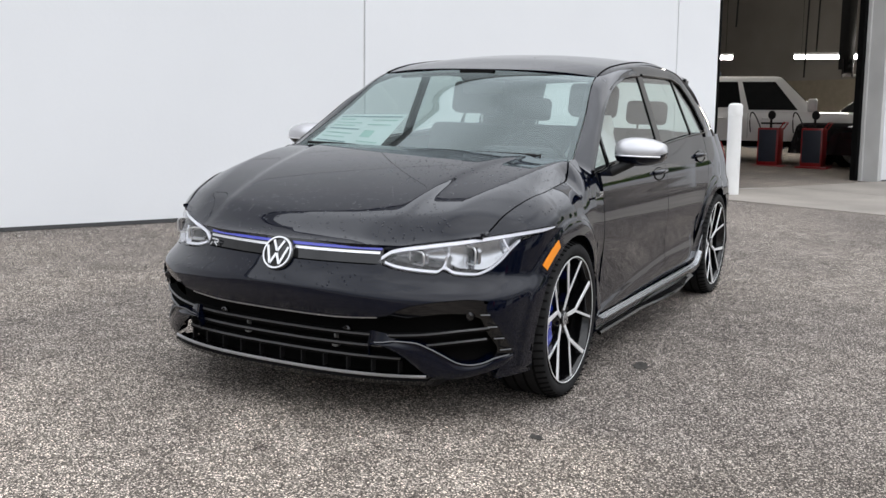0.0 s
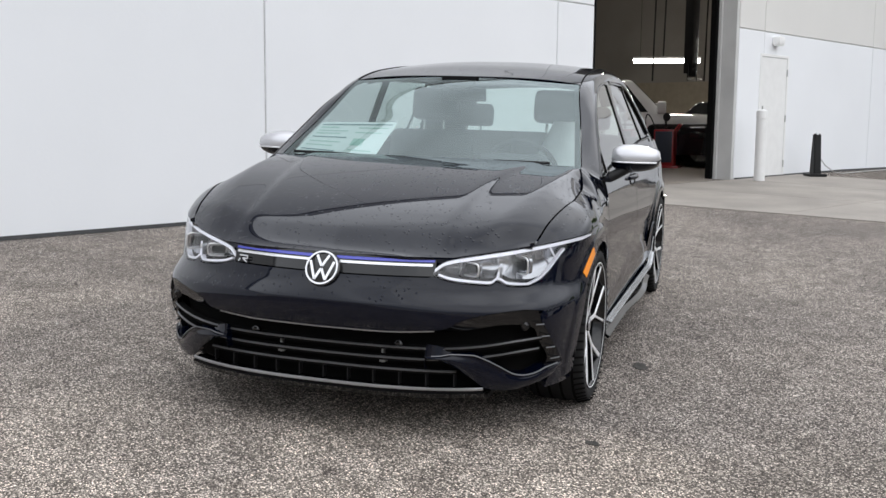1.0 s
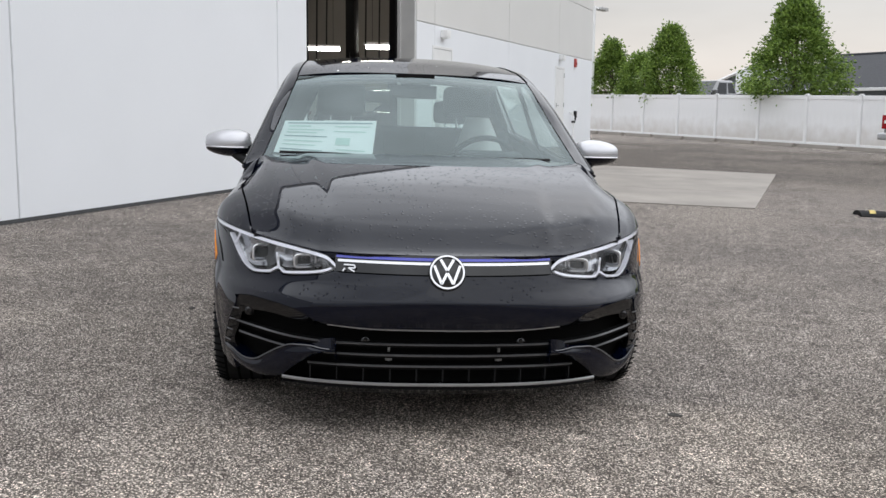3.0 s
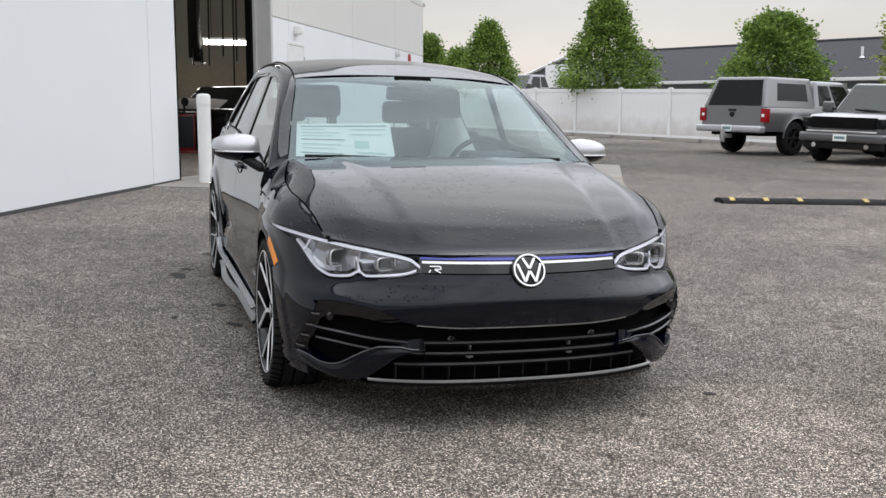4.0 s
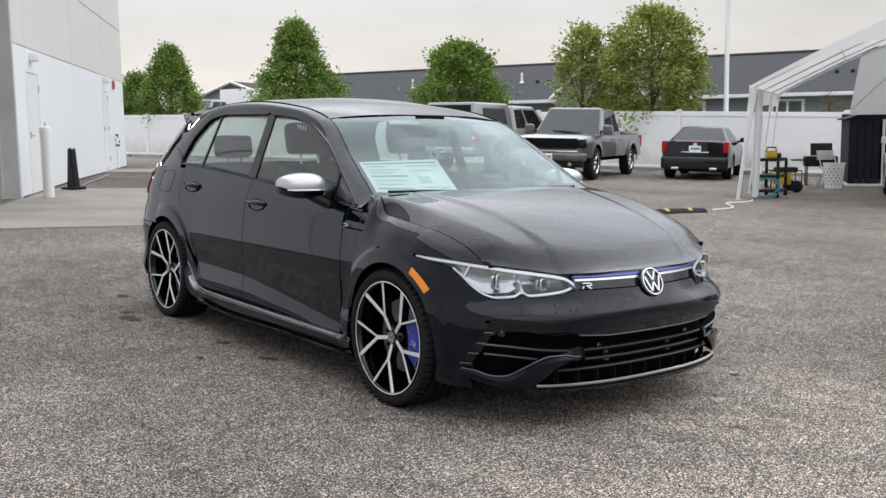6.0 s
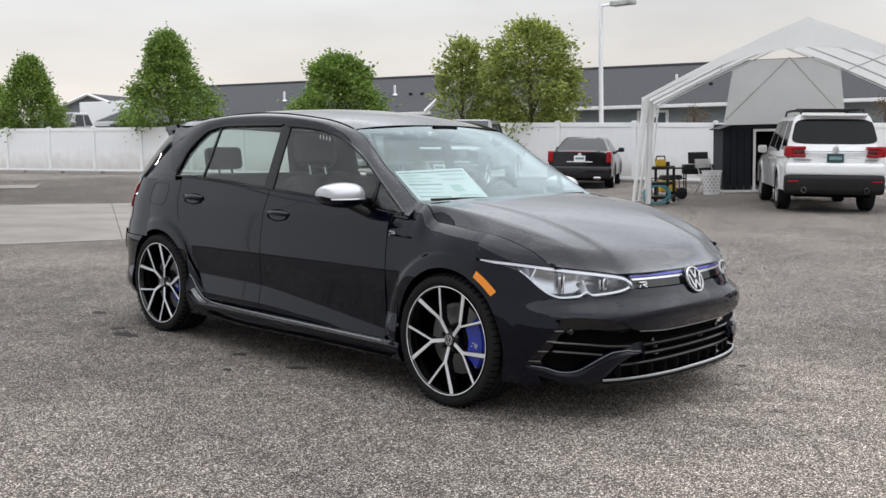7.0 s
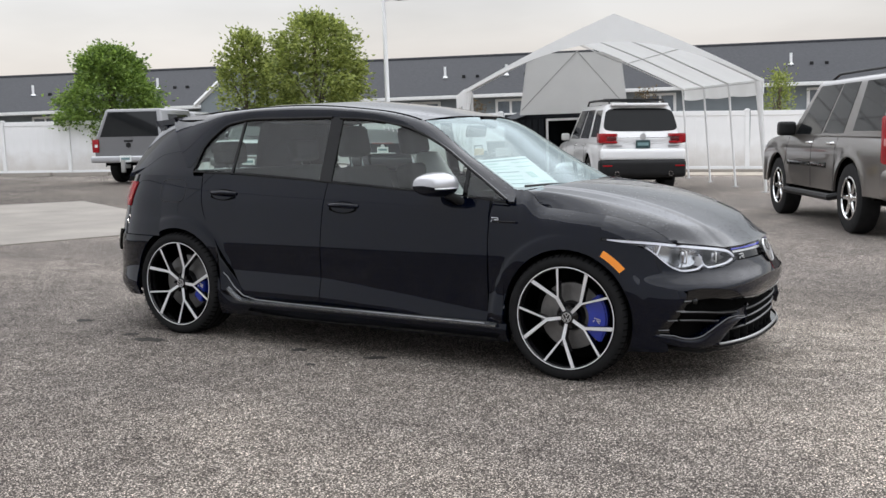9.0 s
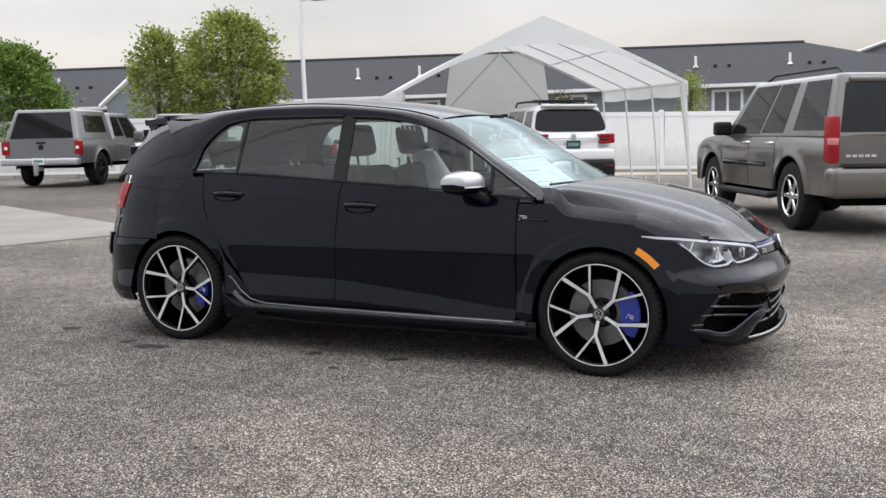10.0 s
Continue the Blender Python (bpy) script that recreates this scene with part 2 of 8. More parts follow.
def dirty_vinyl():
    """White vinyl with brown splashes of mud near its foot."""
    m = mat("white_fence_vinyl", (0.82, 0.82, 0.82), 0.35, vary=0.03, scale=1.5)
    t = m.node_tree
    b = t.nodes["Principled BSDF"]
    place = t.nodes.new("ShaderNodeTexCoord")
    up = t.nodes.new("ShaderNodeSeparateXYZ")
    t.links.new(place.outputs["Object"], up.inputs[0])
    blot = t.nodes.new("ShaderNodeTexNoise")
    blot.inputs["Scale"].default_value, blot.inputs["Detail"].default_value = 2.5, 6
    spot = t.nodes.new("ShaderNodeNewGeometry")
    t.links.new(spot.outputs["Position"], blot.inputs["Vector"])
    sum_ = t.nodes.new("ShaderNodeMath")
    sum_.operation = "MULTIPLY_ADD"
    sum_.inputs[1].default_value = -0.9
    t.links.new(blot.outputs["Fac"], sum_.inputs[0])
    t.links.new(up.outputs["Z"], sum_.inputs[2])
    fade = t.nodes.new("ShaderNodeMapRange")
    fade.inputs["From Min"].default_value, fade.inputs["From Max"].default_value = -0.45, 0.25
    fade.inputs["To Min"].default_value, fade.inputs["To Max"].default_value = 0.42, 0.0
    t.links.new(sum_.outputs[0], fade.inputs["Value"])
    mud = t.nodes.new("ShaderNodeMixRGB")
    t.links.new(fade.outputs[0], mud.inputs[0])
    t.links.new(b.inputs["Base Color"].links[0].from_socket, mud.inputs[1])
    mud.inputs[2].default_value = (0.36, 0.29, 0.22, 1)
    t.links.new(mud.outputs[0], b.inputs["Base Color"])
    return m


fence_white = dirty_vinyl()
plastic_white = mat("white_vinyl", (0.82, 0.82, 0.82), 0.35, vary=0.03, scale=1.5)
bollard_white = mat("bollard_sleeve", (0.80, 0.80, 0.79), 0.4, vary=0.04)
rubber = mat("tyre_rubber", (0.011, 0.011, 0.0115), 0.8, vary=0.25, scale=12, bump=0.1, spec=0.25)
plastic_black = mat("black_plastic", (0.010, 0.010, 0.0105), 0.5, vary=0.15, spec=0.25)
gloss_black = mat("gloss_black_trim", (0.003, 0.003, 0.0035), 0.06, vary=0.1, spec=0.5)
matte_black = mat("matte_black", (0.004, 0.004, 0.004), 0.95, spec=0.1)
chrome = mat("chrome", (0.78, 0.78, 0.78), 0.12, 1.0, vary=0.04)
silver = mat("bright_silver", (0.72, 0.72, 0.73), 0.28, 0.85, vary=0.05)
wet_sheen = mat("wet_sill_sky_sheen", (0.30, 0.31, 0.32), 0.22, 0.9, vary=0.25, scale=30, bump=0.25, bump_scale=120)
silver_edge = mat("satin_silver_edge", (0.42, 0.42, 0.43), 0.3, 0.9, vary=0.05)
dim_glint = mat("dim_silver_glint", (0.16, 0.16, 0.165), 0.35, 0.8, vary=0.05)
satin_silver = paint_mat("satin_silver_paint", (0.50, 0.50, 0.52), 0.6, 0.35)
black_paint = paint_mat("black_pearl_paint", (0.0009, 0.0021, 0.0075), 0.0, 0.45, drops=1.0, coat_ior=1.62, coat_low=0.44)
amber = mat("amber_lens", (0.95, 0.30, 0.012), 0.25, vary=0.05, coat=0.5)
red_lens = mat("red_lens", (0.30, 0.006, 0.011), 0.25, vary=0.1, spec=0.35)
blue_gloss = mat("blue_caliper_paint", (0.012, 0.035, 0.36), 0.25, vary=0.1, coat=0.6)
blue_line = mat("blue_trim_line", (0.05, 0.06, 0.42), 0.25, vary=0.05, coat=0.5)
lens_clear = glass_mat("clear_lens", (0.93, 0.94, 0.95))
auto_glass = glass_mat("tinted_car_glass", (0.75, 0.84, 0.80), 0.0, 0.090)
front_glass = glass_mat("clear_side_glass", (0.84, 0.90, 0.87), 0.0, 0.085)
privacy_pane = mat("privacy_glass", (0.006, 0.0065, 0.007), 0.05, vary=0.1, spec=0.18)
screen_glass = glass_mat("windscreen_glass", (0.57, 0.655, 0.65), 0.0, 0.108, (0.86, 0.99, 1.0))
dark_pane = mat("dark_window_glass", (0.009, 0.010, 0.011), 0.04, vary=0.1, spec=0.26)
window_pane = mat("house_window_glass", (0.10, 0.12, 0.14), 0.08, vary=0.2, coat=0.5)
cloth_dark = mat("dark_seat_cloth", (0.028, 0.028, 0.030), 0.9, vary=0.2, scale=20)
drape_white = mat("white_seat_drape", (0.80, 0.80, 0.79), 0.35, vary=0.08, scale=8, bump=0.6, bump_scale=18)
dash_grey = mat("dark_dashboard", (0.022, 0.023, 0.025), 0.6, vary=0.1)
paper = mat("white_paper", (0.84, 0.86, 0.84), 0.6, vary=0.03)
ink = mat("teal_grey_ink", (0.16, 0.26, 0.27), 0.7)
ink_pale = mat("pale_green_ink", (0.45, 0.62, 0.55), 0.7)
disc_steel = mat("brake_disc_steel", (0.20, 0.195, 0.19), 0.45, 0.8, vary=0.2, scale=15)
cut_alloy = mat("diamond_cut_alloy", (0.88, 0.88, 0.89), 0.34, 0.35, vary=0.05)


# ---- mesh helpers ----
def link(name, bm, material, parent=None, label="", smooth=False):
    me = bpy.data.meshes.new(name)
    bm.to_mesh(me)
    bm.free()
    for m in (material if isinstance(material, (list, tuple)) else [material]):
        me.materials.append(m)
    if smooth:
        for p in me.polygons:
            p.use_smooth = True
        me.set_sharp_from_angle(angle=radians(38))
    ob = new(name, me)
    if parent is not None:
        ob.parent = parent
    if label:
        tagged(ob, label)
    return ob


def part(name, bm, material, parent, label="", smooth=True):
    return link(name, bm, material, parent, label, smooth)


def thing(name, m, label, category, group="", kind=""):
    ob = new(name)
    ob.matrix_world = m
    ob.empty_display_size = 0.2
    return tagged(ob, label, category, group, kind)


def box_bm(x0, y0, z0, x1, y1, z1, bevel=0.0, segments=2):
    bm = bmesh.new()
    bmesh.ops.create_cube(bm, size=1)
    for v in bm.verts:
        v.co = Vector(((x0 + x1) / 2 + v.co.x * (x1 - x0), (y0 + y1) / 2 + v.co.y * (y1 - y0), (z0 + z1) / 2 + v.co.z * (z1 - z0)))
    if bevel:
        bmesh.ops.bevel(bm, geom=list(bm.edges), offset=bevel, segments=segments, affect="EDGES", profile=0.6)
    return bm


def joined(*bms):
    """Several bmeshes of one piece in one."""
    out = bmesh.new()
    for b in bms:
        me = bpy.data.meshes.new("tmp")
        b.to_mesh(me)
        b.free()
        out.from_mesh(me)
        bpy.data.meshes.remove(me)
    return out


def moved(bm, m):
    bmesh.ops.transform(bm, matrix=m, verts=bm.verts)
    return bm


def rod_bm(a, b, r, n=10, r2=None):
    a, b = Vector(a), Vector(b)
    bm = bmesh.new()
    bmesh.ops.create_cone(bm, cap_ends=True, segments=n, radius1=r, radius2=r if r2 is None else r2, depth=(b - a).length)
    return moved(bm, Matrix.Translation((a + b) / 2) @ (b - a).to_track_quat("Z", "Y").to_matrix().to_4x4())


def lathe_bm(profile, n=40, turn=Matrix()):
    """Profile of (r, h) turned round z."""
    bm = bmesh.new()
    rings = [[bm.verts.new((r * math.cos(2 * math.pi * k / n), r * math.sin(2 * math.pi * k / n), h)) for k in range(n)] for r, h in profile]
    for a, b in zip(rings, rings[1:]):
        for k in range(n):
            bm.faces.new((a[k], a[(k + 1) % n], b[(k + 1) % n], b[k]))
    bmesh.ops.recalc_face_normals(bm, faces=bm.faces)
    return moved(bm, turn)


def slab_bm(outline, depth, turn=Matrix(), bevel=0.0):
    """A flat outline of (x, y) with thickness along z."""
    bm = bmesh.new()
    f = bm.faces.new([bm.verts.new((x, y, 0)) for x, y in outline])
    out = bmesh.ops.extrude_face_region(bm, geom=[f])
    bmesh.ops.translate(bm, verts=[v for v in out["geom"] if isinstance(v, bmesh.types.BMVert)], vec=(0, 0, depth))
    bmesh.ops.recalc_face_normals(bm, faces=bm.faces)
    if bevel:
        bmesh.ops.bevel(bm, geom=list(bm.edges), offset=bevel, segments=2, affect="EDGES")
    return moved(bm, turn)


def tube_bm(points, r, n=8):
    """A bent tube through points."""
    pts = [Vector(p) for p in points]
    bm = bmesh.new()
    rings = []
    for k, p in enumerate(pts):
        d = (pts[min(k + 1, len(pts) - 1)] - pts[max(k - 1, 0)]).normalized()
        q = d.to_track_quat("Z", "Y")
        rings.append([bm.verts.new(p + q @ Vector((r * math.cos(6.2832 * j / n), r * math.sin(6.2832 * j / n), 0))) for j in range(n)])
    for a, b in zip(rings, rings[1:]):
        for j in range(n):
            bm.faces.new((a[j], a[(j + 1) % n], b[(j + 1) % n], b[j]))
    bm.faces.new(rings[0])
    bm.faces.new(rings[-1])
    bmesh.ops.recalc_face_normals(bm, faces=bm.faces)
    return bm


def spl(*knots):
    """A smooth curve through (x, value) knots, without overshoot."""
    xs, ys = np.array([k[0] for k in knots], float), np.array([k[1] for k in knots], float)
    d = np.diff(ys) / np.diff(xs)
    m = np.concatenate(([d[0]], np.where(d[:-1] * d[1:] > 0, 2 * d[:-1] * d[1:] / (d[:-1] + d[1:] + 1e-12 * np.sign(d[:-1] + d[1:])), 0), [d[-1]]))

    def f(x):
        x = min(max(x, xs[0]), xs[-1])
        k = min(max(int(np.searchsorted(xs, x)) - 1, 0), len(d) - 1)
        h = xs[k + 1] - xs[k]
        t = (x - xs[k]) / h
        return float(ys[k] * (1 + 2 * t) * (1 - t) ** 2 + m[k] * h * t * (1 - t) ** 2 + ys[k + 1] * t * t * (3 - 2 * t) + m[k + 1] * h * t * t * (t - 1))
    return f


def poly(degree, *knots):
    """An even curve near (x, value) knots."""
    c = np.polyfit([k[0] for k in knots], [k[1] for k in knots], degree)
    return lambda x: float(np.polyval(c, x))


def lerp(a, b, t):
    return a + (b - a) * t


def sheet_bm(fn, nu, nv, lip=0.012, core=(0, 0, 0.6), us=None, vs=None):
    """A curved panel fn(u, v) with its edge turned in by lip, facing away from core."""
    us = us or [k / nu for k in range(nu + 1)]
    vs = vs or [k / nv for k in range(nv + 1)]
    P = np.array([[tuple(fn(u, v)) for v in vs] for u in us], float)
    du, dv = np.gradient(P, axis=0), np.gradient(P, axis=1)
    N = np.cross(du, dv)
    N /= np.linalg.norm(N, axis=2, keepdims=True) + 1e-12
    out = P - np.array(core)
    flip = (N * out).sum() < 0
    if flip:
        N = -N
    bm = bmesh.new()
    V = [[bm.verts.new(p) for p in row] for row in P]
    nu, nv = len(us) - 1, len(vs) - 1

    def face(*vv):
        if len(set(vv)) > 2:
            try:
                bm.faces.new(vv[::-1] if flip else vv)
            except ValueError:
                pass
    for i in range(nu):
        for j in range(nv):
            face(V[i][j], V[i + 1][j], V[i + 1][j + 1], V[i][j + 1])
    if lip:
        ring = [(i, 0) for i in range(nu)] + [(nu, j) for j in range(nv)] + [(i, nv) for i in range(nu, 0, -1)] + [(0, j) for j in range(nv, 0, -1)]
        top = [bm.verts.new(P[i][j]) for i, j in ring]
        low = [bm.verts.new(P[i][j] - lip * N[i][j]) for i, j in ring]
        for k in range(len(ring)):
            n = (k + 1) % len(ring)
            face(top[n], top[k], low[k], low[n])
    return bm

# ---- the lot ----
def lie(y):
    return y if y < 4 else 4 + 0.95 * (y - 4)


def ground_z(x, y):
    """Height of the lot: it falls away from the workshop."""
    x = max(min(x, 30), -46)
    return -0.0183 * (x if x > -16 else -16 + 0.3 * (x + 16)) - 0.0243 * lie(max(min(y, 40), -14))


def ground_sheet():
    xs = sorted(set([-900, -400, -200, -120] + [-90 + 3 * k for k in range(41)] + [40, 60, 90, 150, 400, 900]))
    bm = bmesh.new()
    rows = [[bm.verts.new((x, y, ground_z(x, y))) for y in xs] for x in xs]
    for a, b in zip(rows, rows[1:]):
        for k in range(len(xs) - 1):
            bm.faces.new((a[k], b[k], b[k + 1], a[k + 1]))
    return bm


tagged(link("ground", ground_sheet(), asphalt, smooth=True), "worn grey asphalt lot with light aggregate, stains and cracks", "asphalt", kind="structure")

# dark spots of old oil beside the car
oil = mat("old_oil", (0.055, 0.051, 0.047), 0.8, vary=0.45, scale=30, bump=0.5, bump_scale=120, spec=0.2)


def oil_stain(x, y, rx, ry, turn, seed):
    """A thin dried film of oil with a ragged edge, following the lot."""
    dice = random.Random(seed)
    waves = [(k, dice.uniform(0.05, 0.20) / k ** 0.4, dice.uniform(0, 6.3)) for k in (2, 3, 5, 7, 11)]
    bm = bmesh.new()
    rim = []
    for j in range(48):
        a = 2 * math.pi * j / 48
        q = 1 + sum(w * math.sin(k * a + p) for k, w, p in waves)
        u, v = rx * q * math.cos(a), ry * q * math.sin(a)
        px, py = x + u * math.cos(turn) - v * math.sin(turn), y + u * math.sin(turn) + v * math.cos(turn)
        rim.append((px, py))
    top = [bm.verts.new((px, py, ground_z(px, py) + 0.003)) for px, py in rim]
    foot = [bm.verts.new((px, py, ground_z(px, py) - 0.004)) for px, py in rim]
    bm.faces.new(top)
    for j in range(48):
        bm.faces.new((foot[j], foot[(j + 1) % 48], top[(j + 1) % 48], top[j]))
    tagged(link("oil_stain", bm, oil), "dark dried oil spot on the asphalt", "stain", "oil spots", kind="structure")


for k, (x, y, rx, ry, turn) in enumerate(((-0.33, -0.93, 0.045, 0.035, 0.2), (0.18, -0.90, 0.06, 0.03, 0.5), (-1.34, -1.12, 0.10, 0.05, 0.1), (-1.57, -1.05, 0.05, 0.03, 0.9),
                                          (-2.22, -0.85, 0.06, 0.04, 0.3), (1.88, 0.98, 0.03, 0.02, 1.2), (0.71, 1.02, 0.06, 0.035, 0.4), (-0.05, -1.20, 0.03, 0.02, 0.0))):
    oil_stain(x, y, rx, ry, turn, 40 + k)

# Workshop front: x along the wall, y into the building, outside is -y
B = pose(-0.45, -4.72, 0.0, 0, 0, 153.5)


def at_b(s, n, z=0.0):
    """A place given along the wall and out from it."""
    return B @ Vector((s, -n, z))


def slab(name, corners, thick, material, lift, n=10):
    """A paving slab on the lot's slope, from four corners (s, n)."""
    def fn(u, v):
        s = lerp(lerp(corners[0][0], corners[1][0], v), lerp(corners[3][0], corners[2][0], v), u)
        q = lerp(lerp(corners[0][1], corners[1][1], v), lerp(corners[3][1], corners[2][1], v), u)
        p = at_b(s, q)
        return p.x, p.y, ground_z(p.x, p.y) + lift
    return link(name, sheet_bm(fn, n, n, thick, core=(-10, 0, -50)), material)


apron = tagged(new("pavement"), "pale concrete apron in front of the bay door", "pavement", kind="structure")
lines = ((0.0, 0.3375), (0.3395, 0.6685), (0.6705, 1.0))
for a0, a1 in lines:
    for b0, b1 in ((0.0, 0.4992), (0.5008, 1.0)):
        def corner_at(u, v):
            return (lerp(lerp(8.0, 15.4, u), lerp(9.2, 15.8, u), v), lerp(0.0, 5.97, v))
        p = slab("concrete_panel", [corner_at(a0, b0), corner_at(a0, b1), corner_at(a1, b1), corner_at(a1, b0)], 0.06, concrete, 0.014)
        p.parent = apron
walkway = slab("concrete_step", [(22.6, 0.02), (22.6, 1.3), (24.9, 1.3), (24.9, 0.02)], 0.08, concrete, 0.03, 4)
tagged(walkway, "small concrete slab at the far door", "pavement", kind="structure")
# tar-filled joints from the apron's corner across the lot
tar = mat("tar_seam", (0.012, 0.012, 0.012), 0.5, bump=0.2)
for pts, w in ((((9.2, 6.0), (8.5, 8.0), (7.8, 10.2), (7.1, 12.6)), 0.035), (((15.85, 5.95), (17.0, 7.4), (17.7, 9.4)), 0.03)):
    def seam(u, v):
        k = u * (len(pts) - 1)
        i = min(int(k), len(pts) - 2)
        s, n = lerp(pts[i][0], pts[i + 1][0], k - i), lerp(pts[i][1], pts[i + 1][1], k - i)
        s += 0.06 * noise.noise((u * 9, w * 50, 0)) + (v - 0.5) * w * (0.7 + 0.6 * noise.noise((u * 30, 3, 0)))
        p = at_b(s, n)
        return p.x, p.y, ground_z(p.x, p.y) + 0.005
    tagged(link("tar_seam", sheet_bm(seam, 60, 1, 0.0, core=(0, 0, -50)), tar), "black tar seam in the asphalt", "seam", kind="structure")

# -- workshop walls of tilt-up panels --
WALL_T, WALL_H = 0.25, 7.6
JOINT = (2.70, 4.20)


def panel_wall(name, cuts, upper=None, z0=-0.3, label="white painted tilt-up concrete wall with fine joints"):
    wall = tagged(new(name), label, "wall", kind="structure")
    wall.matrix_world = B
    for a, b in zip(cuts, cuts[1:]):
        for lo, hi in zip((z0,) + JOINT, JOINT + (WALL_H,)):
            part("wall_panel", box_bm(a + 0.008, 0, lo + 0.009, b - 0.008, WALL_T, hi - 0.009, 0.006, 1), upper if upper and lo > 2 else white_wall, wall, "", False)
    part("joint_backing", box_bm(cuts[0], 0.018, z0, cuts[-1], WALL_T - 0.03, WALL_H - 0.02), joint_grey, wall, "", False)
    return wall


panel_wall("wall_1", (-19.0, -10.4, -3.5, 3.47, 8.12, 8.93))
panel_wall("wall_2", (12.98, 13.87, 18.6, 23.3, 27.6), upper_wall, label="tilt-up concrete wall, white below and warm grey above a joint")
# dark open joint where the wall meets the asphalt
for a, b in ((-19.0, 8.93), (12.98, 27.6)):
    def foot(u, v):
        p = at_b(lerp(a, b, u), lerp(0.004, 0.038, v))
        return p.x, p.y, ground_z(p.x, p.y) + lerp(0.034, 0.003, v)
    tagged(link("trim", sheet_bm(foot, 30, 1, 0.0, core=(0, 0, -50)), joint_dark), "dark gap along the foot of the wall", "trim", kind="structure")


def grit():
    """Pale chips of stone washed up along the wall, thinning out over the lot."""
    dice = random.Random(77)
    bm = bmesh.new()
    for k in range(420):
        p = at_b(dice.uniform(-9, 8.6), 0.05 + dice.expovariate(2.2))
        r = dice.uniform(0.004, 0.010) * (1.5 if dice.random() < 0.08 else 1)
        q = pose(p.x, p.y, ground_z(p.x, p.y) + r * 0.3, dice.uniform(-30, 30), dice.uniform(-30, 30), dice.uniform(0, 360))
        c = [bm.verts.new(q @ Vector((r * x * dice.uniform(0.7, 1.3), r * y * dice.uniform(0.6, 1.2), r * z * 0.7))) for x, y, z in ((1, 0, 0), (0, 1, 0), (-1, 0, 0), (0, -1, 0), (0, 0, 1), (0, 0, -1))]
        for a in range(4):
            bm.faces.new((c[a], c[(a + 1) % 4], c[4]))
            bm.faces.new((c[(a + 1) % 4], c[a], c[5]))
    return bm


tagged(link("gravel", grit(), mat("pale_stone_chips", (0.50, 0.47, 0.43), 0.8, vary=0.3, scale=30)), "pale stone chips along the foot of the wall", "gravel", kind="stuff")
head = tagged(link("wall_3", box_bm(8.932, 0.0, 4.20, 12.978, WALL_T, WALL_H), white_wall), "white wall over the bay door", "wall", kind="structure")
head.matrix_world = B
for nm, x0, y0, x1, y1 in (("wall_4", 27.35, WALL_T, 27.6, 26), ("wall_5", -19.0, WALL_T, -18.75, 26), ("wall_6", -19.0, 26, 27.6, 26.3)):
    o = tagged(link(nm, box_bm(x0, y0, -0.3, x1, y1, WALL_H), white_wall), "plain white workshop wall", "wall", kind="structure")
    o.matrix_world = B
roof_mat = mat("grey_roof_membrane", (0.35, 0.35, 0.35), 0.9)
o = tagged(link("ceiling", box_bm(-19.2, -0.05, WALL_H, 27.75, 26.4, WALL_H + 0.3), roof_mat), "flat workshop roof", "roof", kind="structure")
o.matrix_world = B
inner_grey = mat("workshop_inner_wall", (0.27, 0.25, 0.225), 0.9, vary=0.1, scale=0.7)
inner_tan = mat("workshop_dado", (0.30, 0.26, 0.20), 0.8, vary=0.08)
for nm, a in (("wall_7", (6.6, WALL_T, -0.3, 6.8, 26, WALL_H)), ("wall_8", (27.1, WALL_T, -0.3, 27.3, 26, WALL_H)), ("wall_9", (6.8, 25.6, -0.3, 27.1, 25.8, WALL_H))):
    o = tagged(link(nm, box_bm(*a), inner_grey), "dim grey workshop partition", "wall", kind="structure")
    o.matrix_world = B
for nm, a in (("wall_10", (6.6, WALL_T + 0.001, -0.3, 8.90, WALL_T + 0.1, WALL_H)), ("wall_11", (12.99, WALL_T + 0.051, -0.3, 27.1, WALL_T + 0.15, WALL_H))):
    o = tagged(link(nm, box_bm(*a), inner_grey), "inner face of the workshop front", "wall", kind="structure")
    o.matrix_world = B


def inside_floor(u, v):
    p = at_b(lerp(6.8, 27.1, u), lerp(0.0, -25.6, v))
    return p.x, p.y, lerp(ground_z(*at_b(8, 0)[:2]) + 0.016, 0.17, min(1, v * 4))


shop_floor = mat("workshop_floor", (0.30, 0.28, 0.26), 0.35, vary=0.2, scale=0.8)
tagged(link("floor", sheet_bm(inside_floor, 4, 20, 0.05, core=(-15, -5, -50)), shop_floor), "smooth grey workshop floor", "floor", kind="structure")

# bay door frame and the roller door's tracks
frame_ob = tagged(new("door_1"), "open bay door with grey steel jambs and black tracks", "door", kind="structure")
frame_ob.matrix_world = B
jamb_grey = mat("grey_jamb_paint", (0.52, 0.52, 0.51), 0.6, vary=0.08, scale=2)
part("jamb", box_bm(12.90, 0.004, -0.2, 12.976, 0.30, 4.198, 0.008, 1), jamb_grey, frame_ob, "light grey concrete jamb", False)
part("jamb_trim", box_bm(12.86, 0.262, -0.2, 12.898, 0.32, 4.198, 0.004, 1), jamb_grey, frame_ob, "", False)
part("door_track", box_bm(12.80, 0.33, 0.1, 12.90, 0.43, 4.1), matte_black, frame_ob, "black door track", False)
part("door_track", box_bm(8.974, 0.10, 0.1, 9.03, 0.20, 4.1), matte_black, frame_ob, "black door track", False)
part("door_seal", box_bm(8.932, 0.0, 0.0, 8.97, 0.07, 4.198), matte_black, frame_ob, "", False)


